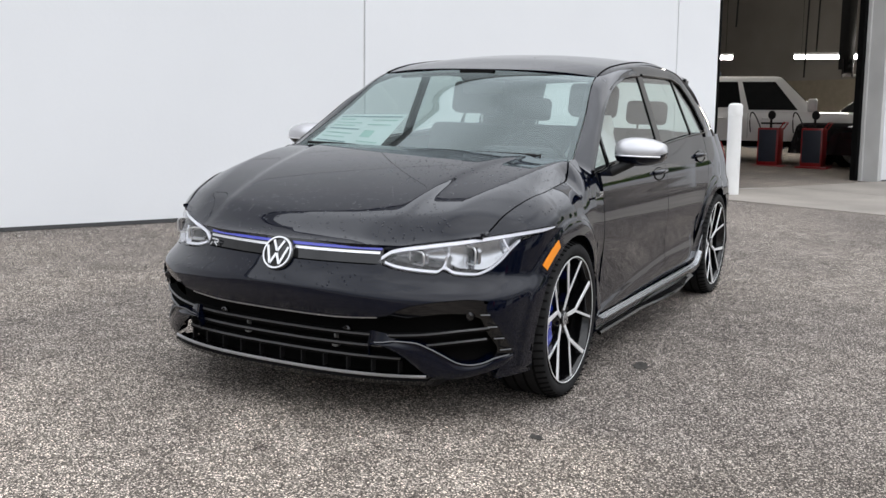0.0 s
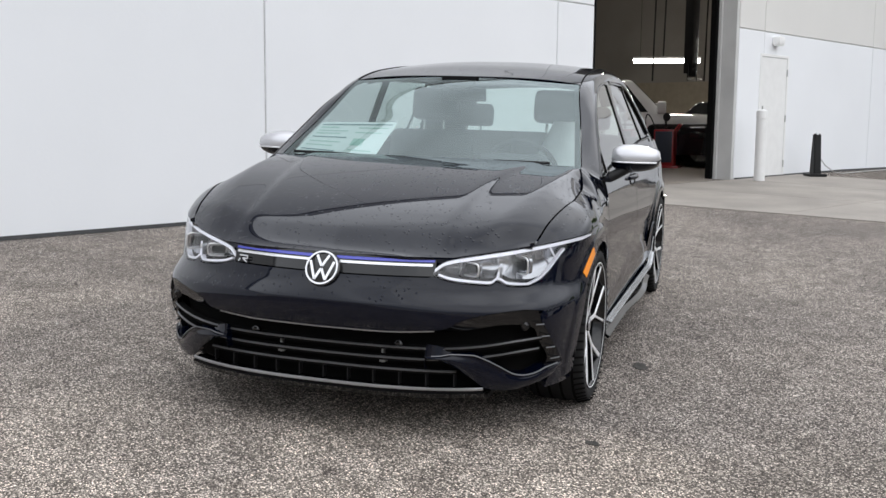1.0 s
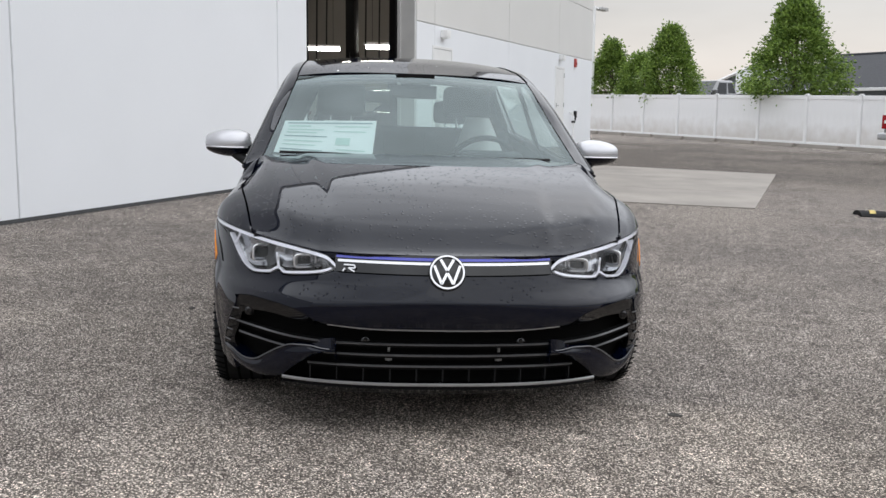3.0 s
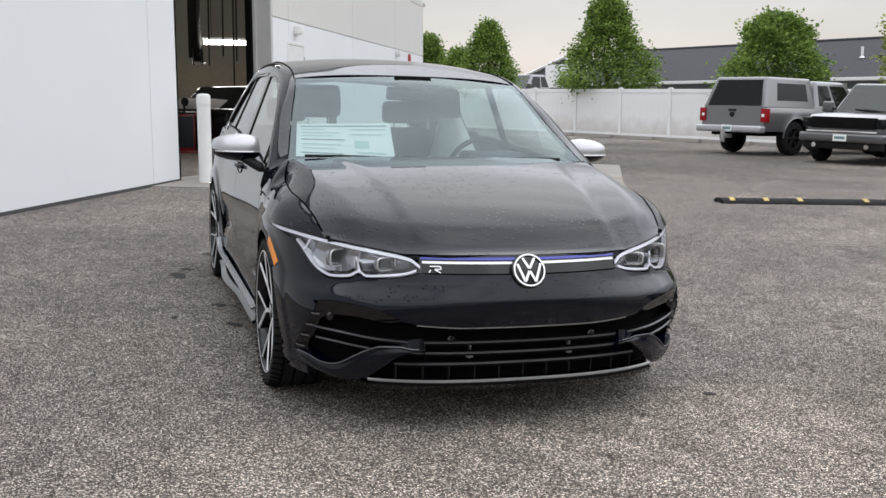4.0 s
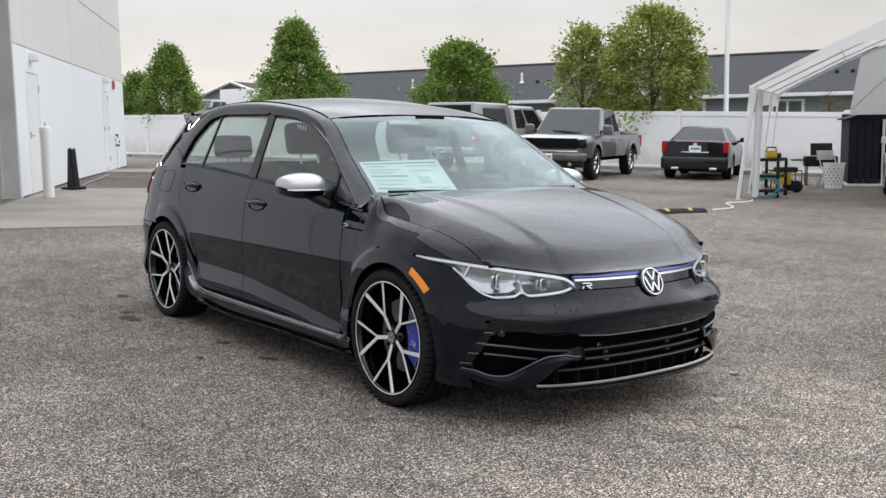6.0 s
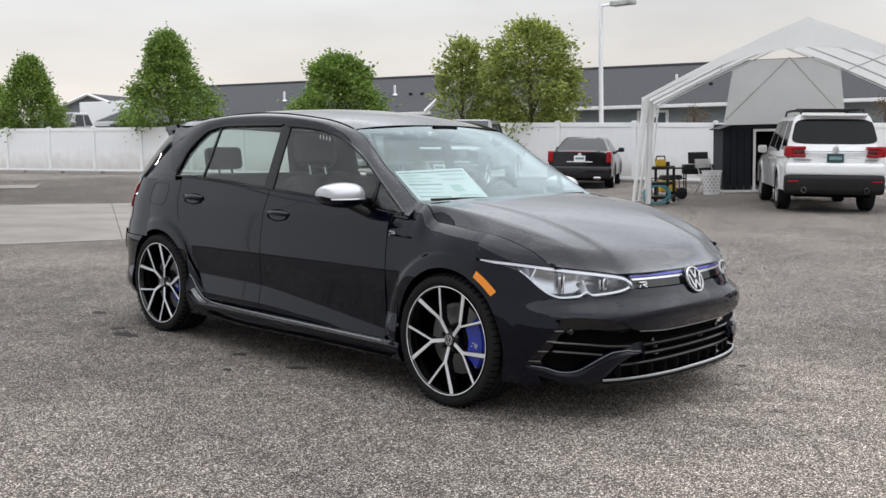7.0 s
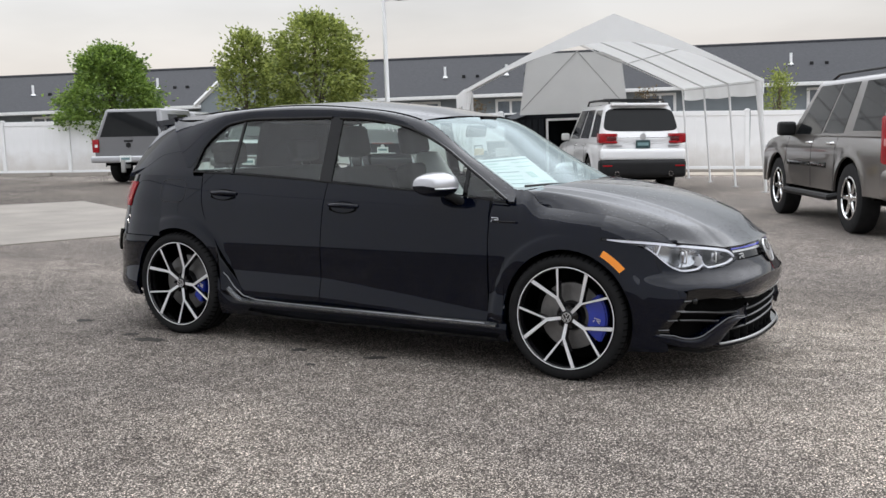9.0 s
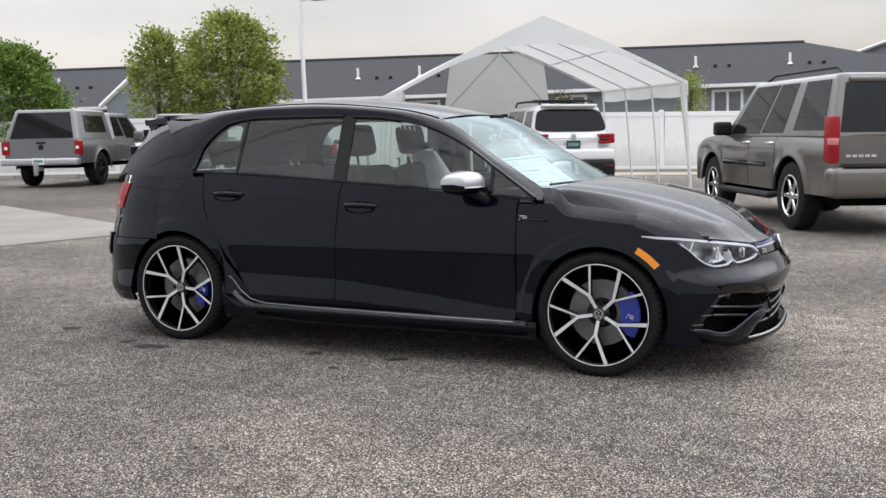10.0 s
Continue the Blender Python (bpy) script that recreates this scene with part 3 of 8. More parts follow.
def steel_door(name, s0, s1, z0, z1, label):
    d = tagged(new(name), label, "door", kind="structure")
    d.matrix_world = B
    for a in ((s0 - 0.05, -0.015, z0, s0, 0.02, z1 + 0.05), (s1, -0.015, z0, s1 + 0.05, 0.02, z1 + 0.05), (s0, -0.015, z1, s1, 0.02, z1 + 0.05)):
        part("door_frame", box_bm(*a, 0.004, 1), door_white, d, "", False)
    leaf = part("door_leaf", box_bm(s0 + 0.006, -0.008, z0 + 0.01, s1 - 0.006, 0.02, z1 - 0.006, 0.002, 1), door_white, d, "white steel door leaf", False)
    part("door_shadow_gap", box_bm(s0, -0.004, z0, s1, 0.003, z1), joint_dark, d, "", False)
    part("lever", joined(box_bm(s0 + 0.06, -0.022, z0 + 0.98, s0 + 0.11, -0.008, z0 + 1.10, 0.004), rod_bm((s0 + 0.085, -0.05, z0 + 1.03), (s0 + 0.20, -0.05, z0 + 1.03), 0.010), rod_bm((s0 + 0.085, -0.055, z0 + 1.03), (s0 + 0.085, -0.01, z0 + 1.03), 0.010)), steel_grey, leaf, "steel lever handle")
    for zz in (0.25, 1.05, 1.85):
        part("hinge", rod_bm((s1 + 0.002, -0.018, z0 + zz - 0.06), (s1 + 0.002, -0.018, z0 + zz + 0.06), 0.012, 8), steel_grey, d)


steel_door("door_2", 13.80, 14.75, 0.18, 2.28, "closed white steel door beside the bay")
steel_door("door_3", 23.0, 23.9, 0.28, 2.30, "closed white steel door at the far end")
LIGHTS_WALL = ((14.26, 2.57), (23.4, 2.60))
for s, z in LIGHTS_WALL:
    o = thing("wall_lamp", B @ pose(s, 0, z), "small white wall lamp over a door", "lamp", "wall lamps")
    part("housing", box_bm(-0.10, -0.14, -0.08, 0.10, 0.0, 0.06, 0.02), bollard_white, o)
    part("lens", box_bm(-0.08, -0.13, -0.095, 0.08, -0.02, -0.078, 0.004), paper, o)
o = thing("alarm_box", B @ pose(25.2, 0, 2.53), "small red alarm box on the white wall", "alarm")
part("case", box_bm(-0.09, -0.06, -0.12, 0.09, 0, 0.12, 0.015), mat("alarm_red", (0.42, 0.06, 0.05), 0.4), o)
part("grille", box_bm(-0.06, -0.065, -0.06, 0.06, -0.055, 0.02, 0.004), red_lens, o)
o = thing("meter_box", B @ pose(25.3, 0, 1.07), "small dark box with a pipe on the white wall", "box")
part("case", box_bm(-0.09, -0.07, -0.10, 0.09, 0, 0.10, 0.02), plastic_black, o)
part("pipe", tube_bm([(0.05, -0.03, -0.1), (0.05, -0.03, -0.18)], 0.02), plastic_black, o)
o = thing("standpipe", B @ pose(24.7, -0.12, 0.26), "thin grey standpipe with a dark valve", "pipe")
part("riser", tube_bm([(0, 0, 0), (0, 0, 0.75), (0.0, 0.05, 0.85), (0, 0.12, 0.86)], 0.03), plastic_white, o)
part("valve", joined(rod_bm((0, -0.05, 0.6), (0, 0.05, 0.6), 0.035), rod_bm((0.08, -0.02, 0.62), (-0.06, -0.02, 0.62), 0.015), box_bm(0.03, -0.05, 0.66, 0.09, 0.01, 0.74, 0.01)), plastic_black, o)

# -- bollards --
def bollard(s, n, h, label):
    p = at_b(s, n)
    b = thing("bollard", pose(p.x, p.y, ground_z(p.x, p.y) + 0.012), label, "bollard", "white bollards by the bay door")
    part("sleeve", lathe_bm([(0.088, 0.0), (0.088, h - 0.15), (0.084, h - 0.148)], 28), bollard_white, b)
    part("cap", lathe_bm([(0.084, h - 0.148), (0.092, h - 0.145), (0.092, h - 0.05), (0.088, h - 0.02), (0.06, h), (0.0, h + 0.006)], 28), bollard_white, b)
    return b


bollard(8.80, 0.42, 1.17, "white plastic-sleeved bollard beside the bay")
b2 = bollard(13.15, 0.38, 1.17, "white plastic-sleeved bollard by the steel door")
part("chain_eye", rod_bm((0, 0, 1.17), (0.02, 0.0, 1.23), 0.012), steel_grey, b2)
p = at_b(15.14, 0.45)
cone = thing("traffic_cone", pose(p.x, p.y, ground_z(p.x, p.y) + 0.014, 0, 0, 20), "tall black plastic cone with a silver tip", "cone")
part("body", slab_bm([(-0.115, 0), (0.115, 0), (0.04, 0.74), (-0.04, 0.74)], 0.13, pose(0, 0.065, 0.02, 90, 0, 0), 0.015), plastic_black, cone)
part("foot", box_bm(-0.17, -0.15, 0, 0.17, 0.15, 0.05, 0.012), plastic_black, cone)
part("tip", lathe_bm([(0.035, 0.745), (0.03, 0.78), (0.0, 0.80)], 16), silver, cone)
rope = []
for k in range(15):
    q = at_b(lerp(15.14, 21.3, k / 14), lerp(0.45, 0.30, k / 14))
    t = k / 14
    z = ground_z(q.x, q.y) + 0.02 + 0.42 * max(0, 1 - t * 5) ** 2
    rope.append((q.x, q.y, z))
tagged(link("rope", tube_bm(rope, 0.009, 6), steel_grey, smooth=True), "thin grey rope lying from the cone along the wall", "rope")

# wheel-stop strip with yellow marks
bump_o = thing("speed_bump", pose(-5.57, 5.8, 0, 0, 0, 80.7), "black rubber speed bump with yellow stripes", "speed bump")
bump_yellow = mat("faded_yellow", (0.50, 0.38, 0.10), 0.6, vary=0.3, scale=20)


def bump_at(x, y):
    q = pose(-5.57, 5.8, 0, 0, 0, 80.7) @ Vector((x, y, 0))
    return ground_z(q.x, q.y)


for k in range(8):
    x0, x1 = 0.46 * k, 0.46 * k + 0.452
    part("rubber_block", sheet_bm(lambda u, v: (lerp(x0, x1, u), lerp(-0.16, 0.16, v), bump_at(lerp(x0, x1, u), 0) + 0.008 + 0.055 * math.sin(math.pi * v) ** 0.6), 2, 10, 0.05, core=(1, 0, -5)), rubber, bump_o, "", True)
    if k not in (3,):
        part("yellow_stripe", sheet_bm(lambda u, v: (lerp(x0 + 0.10, x0 + 0.17, u) + 0.06 * v, lerp(-0.13, 0.13, v), bump_at(x0, 0) + 0.0105 + 0.055 * math.sin(math.pi * (0.09 + 0.82 * v)) ** 0.6), 1, 8, 0.0, core=(1, 0, -5)), bump_yellow, bump_o, "", True)

# -- white vinyl fence --
FENCE = pose(-40.5, 12.6, 0, 0, 0, 18.5)


def fence_z(s):
    q = FENCE @ Vector((s, 0, 0))
    return ground_z(q.x, q.y)


fence = tagged(new("fence"), "white vinyl privacy fence with capped posts", "fence")
fence.matrix_world = FENCE
post_bm = joined(box_bm(-0.065, -0.065, 0, 0.065, 0.065, 1.86, 0.008, 1), box_bm(-0.08, -0.08, 1.86, 0.08, 0.08, 1.89, 0.008, 1), box_bm(-0.06, -0.06, 1.89, 0.06, 0.06, 1.92, 0.02, 1))
post_me = bpy.data.meshes.new("post")
post_bm.to_mesh(post_me)
post_me.materials.append(plastic_white)
board_bm = box_bm(0, -0.014, 0, 0.2905, 0.014, 1.55, 0.0015, 1)
board_me = bpy.data.meshes.new("fence_board")
board_bm.to_mesh(board_me)
board_me.materials.append(fence_white)
for k in range(-4, 23):
    s = 2.44 * k
    z = fence_z(s)
    o = new("post", post_me)
    o.parent = fence
    o.matrix_basis = pose(s, 0, z - 0.05)
    if k < 22:
        z2 = fence_z(s + 2.44)
        tilt = math.degrees(math.atan2(z2 - z, 2.44))
        m = pose(s, 0, z, 0, -tilt, 0)
        part("fence_rail", moved(box_bm(0.05, -0.035, 1.67, 2.39, 0.035, 1.81, 0.006, 1), m), plastic_white, fence, "", False)
        part("fence_rail", moved(box_bm(0.05, -0.035, 0.03, 2.39, 0.035, 0.17, 0.006, 1), m), plastic_white, fence, "", False)
        for j in range(8):
            o = new("fence_board", board_me)
            o.parent = fence
            o.matrix_basis = m @ pose(0.06 + 0.292 * j, 0, 0.15)
pale_gravel = mat("pale_gravel_strip", (0.42, 0.37, 0.31), 0.9, vary=0.2, scale=2.0, bump=0.3, bump_scale=50, fine=0.4)
# kerb stones along the fence's foot
for k in range(14):
    s = -4.25 + 2.05 * k
    q = FENCE @ Vector((s, -1.3, 0))
    o = thing("parking_kerb", pose(q.x, q.y, ground_z(q.x, q.y), 0, 0, 18.5), "low grey concrete wheel stop", "wheel stop", "wheel stops along the fence")
    part("stone", slab_bm([(-0.09, 0), (0.09, 0), (0.06, 0.12), (-0.06, 0.12)], 1.75, pose(-0.87, 0, 0, 90, 0, 90), 0.01), concrete, o)
verge = tagged(link("kerb_strip", sheet_bm(lambda u, v: (lambda q: (q.x, q.y, ground_z(q.x, q.y) + 0.02))(FENCE @ Vector((lerp(33, 54, u), lerp(-2.6, -0.56, v), 0))), 20, 3, 0.05, core=(0, 0, -50)), pale_gravel), "pale gravelly concrete strip in front of the fence", "pavement", kind="structure")
kerb = tagged(link("kerb", sheet_bm(lambda u, v: (lambda q: (q.x, q.y, ground_z(q.x, q.y) + 0.09))(FENCE @ Vector((lerp(-12, 54, u), lerp(-0.55, 0.5, v), 0))), 30, 1, 0.12, core=(0, 0, -50)), concrete), "concrete kerb strip under the fence", "kerb", kind="structure")

# ---- the black hatchback: x ahead, y to its left, z up, origin on the ground between the axles ----
car = thing("hatchback_car", SLOPE, "glossy black five-door hatchback beaded with rain, parked on the asphalt", "car")
AXLE, HUB_Z, ARCH = 1.3145, 0.32, 0.352

side_max = spl((-2.0, 0.80), (-1.6, 0.868), (-1.31, 0.886), (-0.8, 0.874), (0.2, 0.868), (0.9, 0.874), (1.31, 0.893), (1.6, 0.888))
side_in = spl((0.18, 0.05), (0.24, 0.026), (0.29, 0.008), (0.34, 0.013), (0.41, 0.024), (0.50, 0.0195), (0.56, 0.0125), (0.62, 0.0098), (0.68, 0.0118), (0.78, 0.022), (0.835, 0.028), (0.86, 0.034), (0.98, 0.076), (1.1, 0.125))
belt = spl((-1.24, 1.022), (-0.93, 1.013), (-0.31, 0.982), (0.1, 0.957), (0.55, 0.93), (0.95, 0.895))


def flare(x, z):
    """The swelling round a wheel arch."""
    out = 0
    for ax in (AXLE, -AXLE):
        r = math.hypot(x - ax, z - HUB_Z)
        if z > 0.2:
            out += 0.015 / (1 + math.exp(min((r - ARCH - 0.072) / 0.006, 60))) * (1 - 0.25 * max(0, r - ARCH) / 0.072)
    return out


low_crease = spl((-0.95, 0.445), (-0.3, 0.440), (0.2, 0.395), (0.86, 0.315))


def side_w(x, z):
    zb = belt(x)
    if 0.2 < z < 0.60 and abs(x) < 0.95:
        zc = low_crease(x)
        z = lerp(0.2, 0.425, (z - 0.2) / (zc - 0.2)) if z < zc else lerp(0.425, 0.60, (z - zc) / (0.60 - zc))
    if z > zb:
        return side_max(x) - side_in(zb) - (0.37 + 0.13 * min(max(0, -0.2 - x), 1.04) ** 1.5) * (z - zb)
    return side_max(x) - side_in(z) + flare(x, z)


def arch_z(x, low):
    """Lower edge of the side: the sill, or the arch over a wheel."""
    for ax in (AXLE, -AXLE):
        if abs(x - ax) < ARCH:
            low = max(low, HUB_Z + math.sqrt(ARCH ** 2 - (x - ax) ** 2))
    return low


def spread(a, b, n, marks=()):
    """Steps from a to b, closer together where an arch edge stands upright."""
    xs = [lerp(a, b, k / n) for k in range(n + 1)]
    for m in marks:
        for e in (0.0, 0.0006, 0.002, 0.006, 0.013, 0.024):
            for sgn in (1, -1):
                x = m + sgn * e
                if min(a, b) < x < max(a, b):
                    xs.append(x)
    return sorted(set(xs), reverse=a > b)


def side_panel(x_rear, x_front, low, high, s, n=26, m=18, gap=0.0025, marks=()):
    """A panel of the side between two upright edges x(z), from low(x) to high(x)."""
    base = spread(x_rear(0.5), x_front(0.5), n, marks)
    us = [(x - base[0]) / (base[-1] - base[0]) for x in base]

    def fn(u, v):
        x = lerp(x_rear(0.6), x_front(0.6), u)
        z = lerp(low(x), high(x), v)
        for _ in range(3):
            x = lerp(x_rear(z) + gap, x_front(z) - gap, u)
            z = lerp(low(x) + gap, high(x) - gap, v)
        return x, s * side_w(x, z), z
    return sheet_bm(fn, n, m, 0.014, us=us)


# -- upper front: bonnet and the wing tops share these lines --
# lower and upper edge of the headlamps over the half-width
lamp_low = spl((0.40, 0.612), (0.46, 0.592), (0.53, 0.582), (0.595, 0.577), (0.615, 0.591), (0.65, 0.573), (0.71, 0.567), (0.745, 0.582), (0.77, 0.609), (0.82, 0.688), (0.885, 0.727))
lamp_high = spl((0.40, 0.632), (0.44, 0.661), (0.55, 0.682), (0.65, 0.697), (0.74, 0.712), (0.815, 0.725), (0.885, 0.736))

bonnet_mid = poly(5, (0.98, 0.985), (1.18, 0.972), (1.35, 0.948), (1.5, 0.915), (1.7, 0.862), (1.83, 0.811), (1.92, 0.770), (1.98, 0.737), (2.06, 0.690), (2.1, 0.664))
bonnet_crease = spl((0.98, 0.57), (1.08, 0.55), (1.3, 0.49), (1.6, 0.445), (1.85, 0.425), (2.0, 0.435), (2.1, 0.44))
bonnet_crest = spl((0.98, 0.735), (1.05, 0.72), (1.35, 0.68), (1.6, 0.62), (1.88, 0.54), (2.03, 0.48), (2.1, 0.475))
bonnet_fall = spl((0.98, 0.012), (1.03, 0.030), (1.10, 0.068), (1.18, 0.092), (1.38, 0.086), (1.545, 0.074), (1.70, 0.080), (1.826, 0.082), (1.95, 0.06), (2.1, 0.03))
bonnet_edge = spl((0.85, 0.735), (1.02, 0.735), (1.15, 0.765), (1.45, 0.787), (1.65, 0.765), (1.84, 0.716))


def bonnet_z(x, y):
    """Height of the bonnet: a flat middle, a low step, a flat flank and a rolled edge."""
    y, ya = abs(y), bonnet_crease(x)
    yb = max(bonnet_crest(x), ya + 0.03)
    ye = max(bonnet_edge(min(x, 1.84)), yb + 0.05)
    z = bonnet_mid(x) - 0.010 * (min(y, ya) / 0.5) ** 2 - 0.007 / (1 + math.exp(-(y - ya) / 0.009))
    if y > ya:
        z -= 0.010 * min(1, (y - ya) / (yb - ya))
    if y > yb:
        z -= max(0, bonnet_fall(x) - 0.010 * (ya / 0.5) ** 2 - 0.017) * ((y - yb) / (ye - yb)) ** 1.6
    return z


bonnet_front = spl((0, 2.080), (0.35, 2.064), (0.61, 2.016), (0.77, 1.956), (0.9, 1.892), (1.0, 1.838))
bonnet_rear = spl((0, 1.115), (0.5, 1.085), (1.0, 1.02))
bonnet_half = spl((0, 0.730), (0.17, 0.772), (0.5, 0.787), (0.8, 0.750), (1, 0.716))


def bonnet(u, v):
    w = 2 * v - 1
    x = lerp(bonnet_rear(abs(w)), bonnet_front(abs(w)), u)
    y = w * bonnet_half(u)
    k = max(0, (u - 0.84) / 0.16)
    z = bonnet_z(x, y)
    return x, y, min(z, lerp(z, max(0.674, lamp_high(max(abs(y), 0.40)) + 0.006), k * k))


def wing_edge(x):
    """Where the bonnet's side edge lies at x."""
    u = min(max((x - 1.02) / 0.818, 0.0), 1.0)
    return bonnet(u, 1.0)[1:]


part("bonnet", sheet_bm(bonnet, 56, 120, 0.03, core=(1.5, 0, 0.3)), black_paint, car, "black bonnet with two creases and rain beads")

# -- nose surface --
NX0 = 1.47
nose_x = spl((0.14, 2.09), (0.20, 2.135), (0.25, 2.13), (0.40, 2.142), (0.45, 2.160), (0.500, 2.1685), (0.512, 2.1682), (0.522, 2.1640), (0.60, 2.122), (0.67, 2.090), (0.74, 2.05))
nose_p = spl((0.14, 2.5), (0.40, 2.75), (0.49, 2.5), (0.57, 2.05), (0.65, 2.05), (0.74, 2.0))
nose_w = spl((0.14, 0.846), (0.25, 0.864), (0.38, 0.880), (0.50, 0.889), (0.60, 0.890), (0.75, 0.890))


def nose_at(y, z, back=0.0):
    """The point of the nose surface at half-width y."""
    p, w = nose_p(z), nose_w(z) - back
    c = max(0.0, 1 - min(abs(y) / w, 1.0) ** p) ** (1 / p)
    return NX0 + (nose_x(z) - back - NX0) * c


def nose_by(theta, z):
    """The nose surface by angle: 0 in the middle, 90 degrees at the wheel arch."""
    p = nose_p(z)
    c, sn = max(math.cos(theta), 0.0), max(math.sin(theta), 0.0)
    return NX0 + (nose_x(z) - NX0) * c ** (2 / p), nose_w(z) * sn ** (2 / p)


def theta_y(y, z):
    return math.asin(min(1.0, max(0.0, y / nose_w(z)) ** (nose_p(z) / 2)))


def theta_x(x, z):
    return math.acos(min(1.0, max(0.0, (x - NX0) / (nose_x(z) - NX0)) ** (nose_p(z) / 2)))


mouth_top = spl((0, 0.410), (0.25, 0.412), (0.40, 0.420), (0.47, 0.431), (0.52, 0.459), (0.57, 0.476), (0.66, 0.491), (0.72, 0.495), (0.79, 0.482))



def band_top(y):
    return 0.606 if y < 0.40 else lamp_low(y)


def upper_bumper(u, v):
    w = (2 * u - 1) * 0.79
    z = lerp(mouth_top(abs(w)), band_top(abs(w)) - 0.003, v)
    return nose_at(w, z), w, z


part("bumper_upper", sheet_bm(upper_bumper, 90, 34, 0.03, core=(1.2, 0, 0.5)), black_paint, car, "black bumper bar with rain beads")


def corner(s):
    inner = spl((0.175, 0.780), (0.215, 0.792), (0.240, 0.815), (0.264, 0.828), (0.384, 0.803), (0.470, 0.775), (0.50, 0.790))

    def fn(u, v):
        top = 0.66
        for _ in range(4):
            y_top = nose_by(lerp(theta_y(0.790, top), math.pi / 2, u), top)[1]
            top = lamp_low(min(y_top, 0.885))
        z = lerp(0.175, top - 0.003, v)
        a = theta_y(inner(z), z)
        dx = ARCH ** 2 - (z - HUB_Z) ** 2
        b = theta_x(max(NX0 + 0.001, AXLE + math.sqrt(max(dx, 0))), z)
        x, y = nose_by(lerp(a, b, u), z)
        return x, s * (y + 0.6 * flare(x, z)), z
    return sheet_bm(fn, 44, 60, 0.03, core=(1.2, 0, 0.45))


# winglet under the side intake
wing_up = spl((0.40, 0.324), (0.45, 0.327), (0.493, 0.335), (0.559, 0.333), (0.604, 0.315), (0.655, 0.281), (0.70, 0.249), (0.73, 0.243), (0.757, 0.246), (0.79, 0.262), (0.828, 0.268))
wing_low = spl((0.40, 0.319), (0.45, 0.310), (0.515, 0.276), (0.56, 0.240), (0.606, 0.203), (0.68, 0.190), (0.75, 0.203), (0.80, 0.224), (0.828, 0.256))


def winglet(s):
    def fn(u, v):
        w = lerp(0.40, 0.828, u)
        z = lerp(wing_low(w), wing_up(w), v)
        puff = 0.012 * math.sin(math.pi * min(v * 1.1, 1)) + 0.004
        return nose_at(w, z) + puff, s * w, z
    return sheet_bm(fn, 40, 10, 0.05, core=(1.2, 0, 0.3))


def strip(z0, z1, y_max, out=0.0, thick=0.02, n=50, wave=None):
    """A level blade across the nose."""
    bm = bmesh.new()
    rows = []
    for k in range(n + 1):
        w = (2 * k / n - 1) * y_max
        dz = wave(abs(w)) if wave else 0
        xo, xt = nose_at(w, z0) + out, nose_at(w, z1) + out
        rows.append([bm.verts.new(p) for p in ((xo, w, z0 + dz), (xt, w, z1 + dz), (xt - thick, w, z1 + dz + 0.004), (xo - thick, w, z0 + dz + 0.004))])
    for a, b in zip(rows, rows[1:]):
        for j in range(4):
            bm.faces.new((a[j], b[j], b[(j + 1) % 4], a[(j + 1) % 4]))
    bm.faces.new(rows[0])
    bm.faces.new(rows[-1])
    bmesh.ops.recalc_face_normals(bm, faces=bm.faces)
    return bm


def recess(u, v):
    w = (2 * u - 1) * 0.80
    z = lerp(0.18, 0.50, v)
    return nose_at(w, z, 0.0) - 0.085 - 0.03 * abs(w), w * 0.985, z


part("grille_backing", sheet_bm(recess, 40, 8, 0.0, core=(1.2, 0, 0.3)), matte_black, car, "matt black grille well")
rise = spl((0, 0), (0.40, 0.002), (0.55, 0.010), (0.72, 0.030), (0.79, 0.034))
for zs, ym in ((0.344, 0.775), (0.302, 0.765), (0.261, 0.50)):
    part("grille_blade", strip(zs - 0.008, zs, ym, -0.016, 0.05, wave=rise if ym > 0.6 else None), matte_black, car, "", False)
    # Thin silver strip paints the highlight along the blade's edge.
    part("blade_glint", strip(zs, zs + 0.0024, ym, -0.0145, 0.006, wave=rise if ym > 0.6 else None), dim_glint, car, "thin silver line for the highlight on a grille blade", False)
part("mouth_edge", strip(0.4045, 0.4085, 0.43, 0.002, 0.014, wave=spl((0, 0), (0.25, 0.002), (0.43, 0.013))), silver_edge, car, "thin silver line over the grille", False)
for k in range(-5, 6):
    y = k * 0.098
    part("grille_rib", box_bm(nose_at(y, 0.23) - 0.05, y - 0.002, 0.205, nose_at(y, 0.23) - 0.022, y + 0.002, 0.25), plastic_black, car, "", False)
part("front_lip", strip(0.168, 0.188, 0.60, 0.022, 0.10), gloss_black, car, "gloss black front lip")
part("lip_top", strip(0.1885, 0.199, 0.595, 0.012, 0.05), gloss_black, car, "gloss black upper face of the front lip", False)
# The lip's sheen is put in as a silver strip.
part("lip_glint", strip(0.1990, 0.2045, 0.595, 0.012, 0.006), silver_edge, car, "thin silver line for the highlight along the front lip", False)
part("chin", strip(0.150, 0.170, 0.60, -0.03, 0.30), plastic_black, car, "", False)
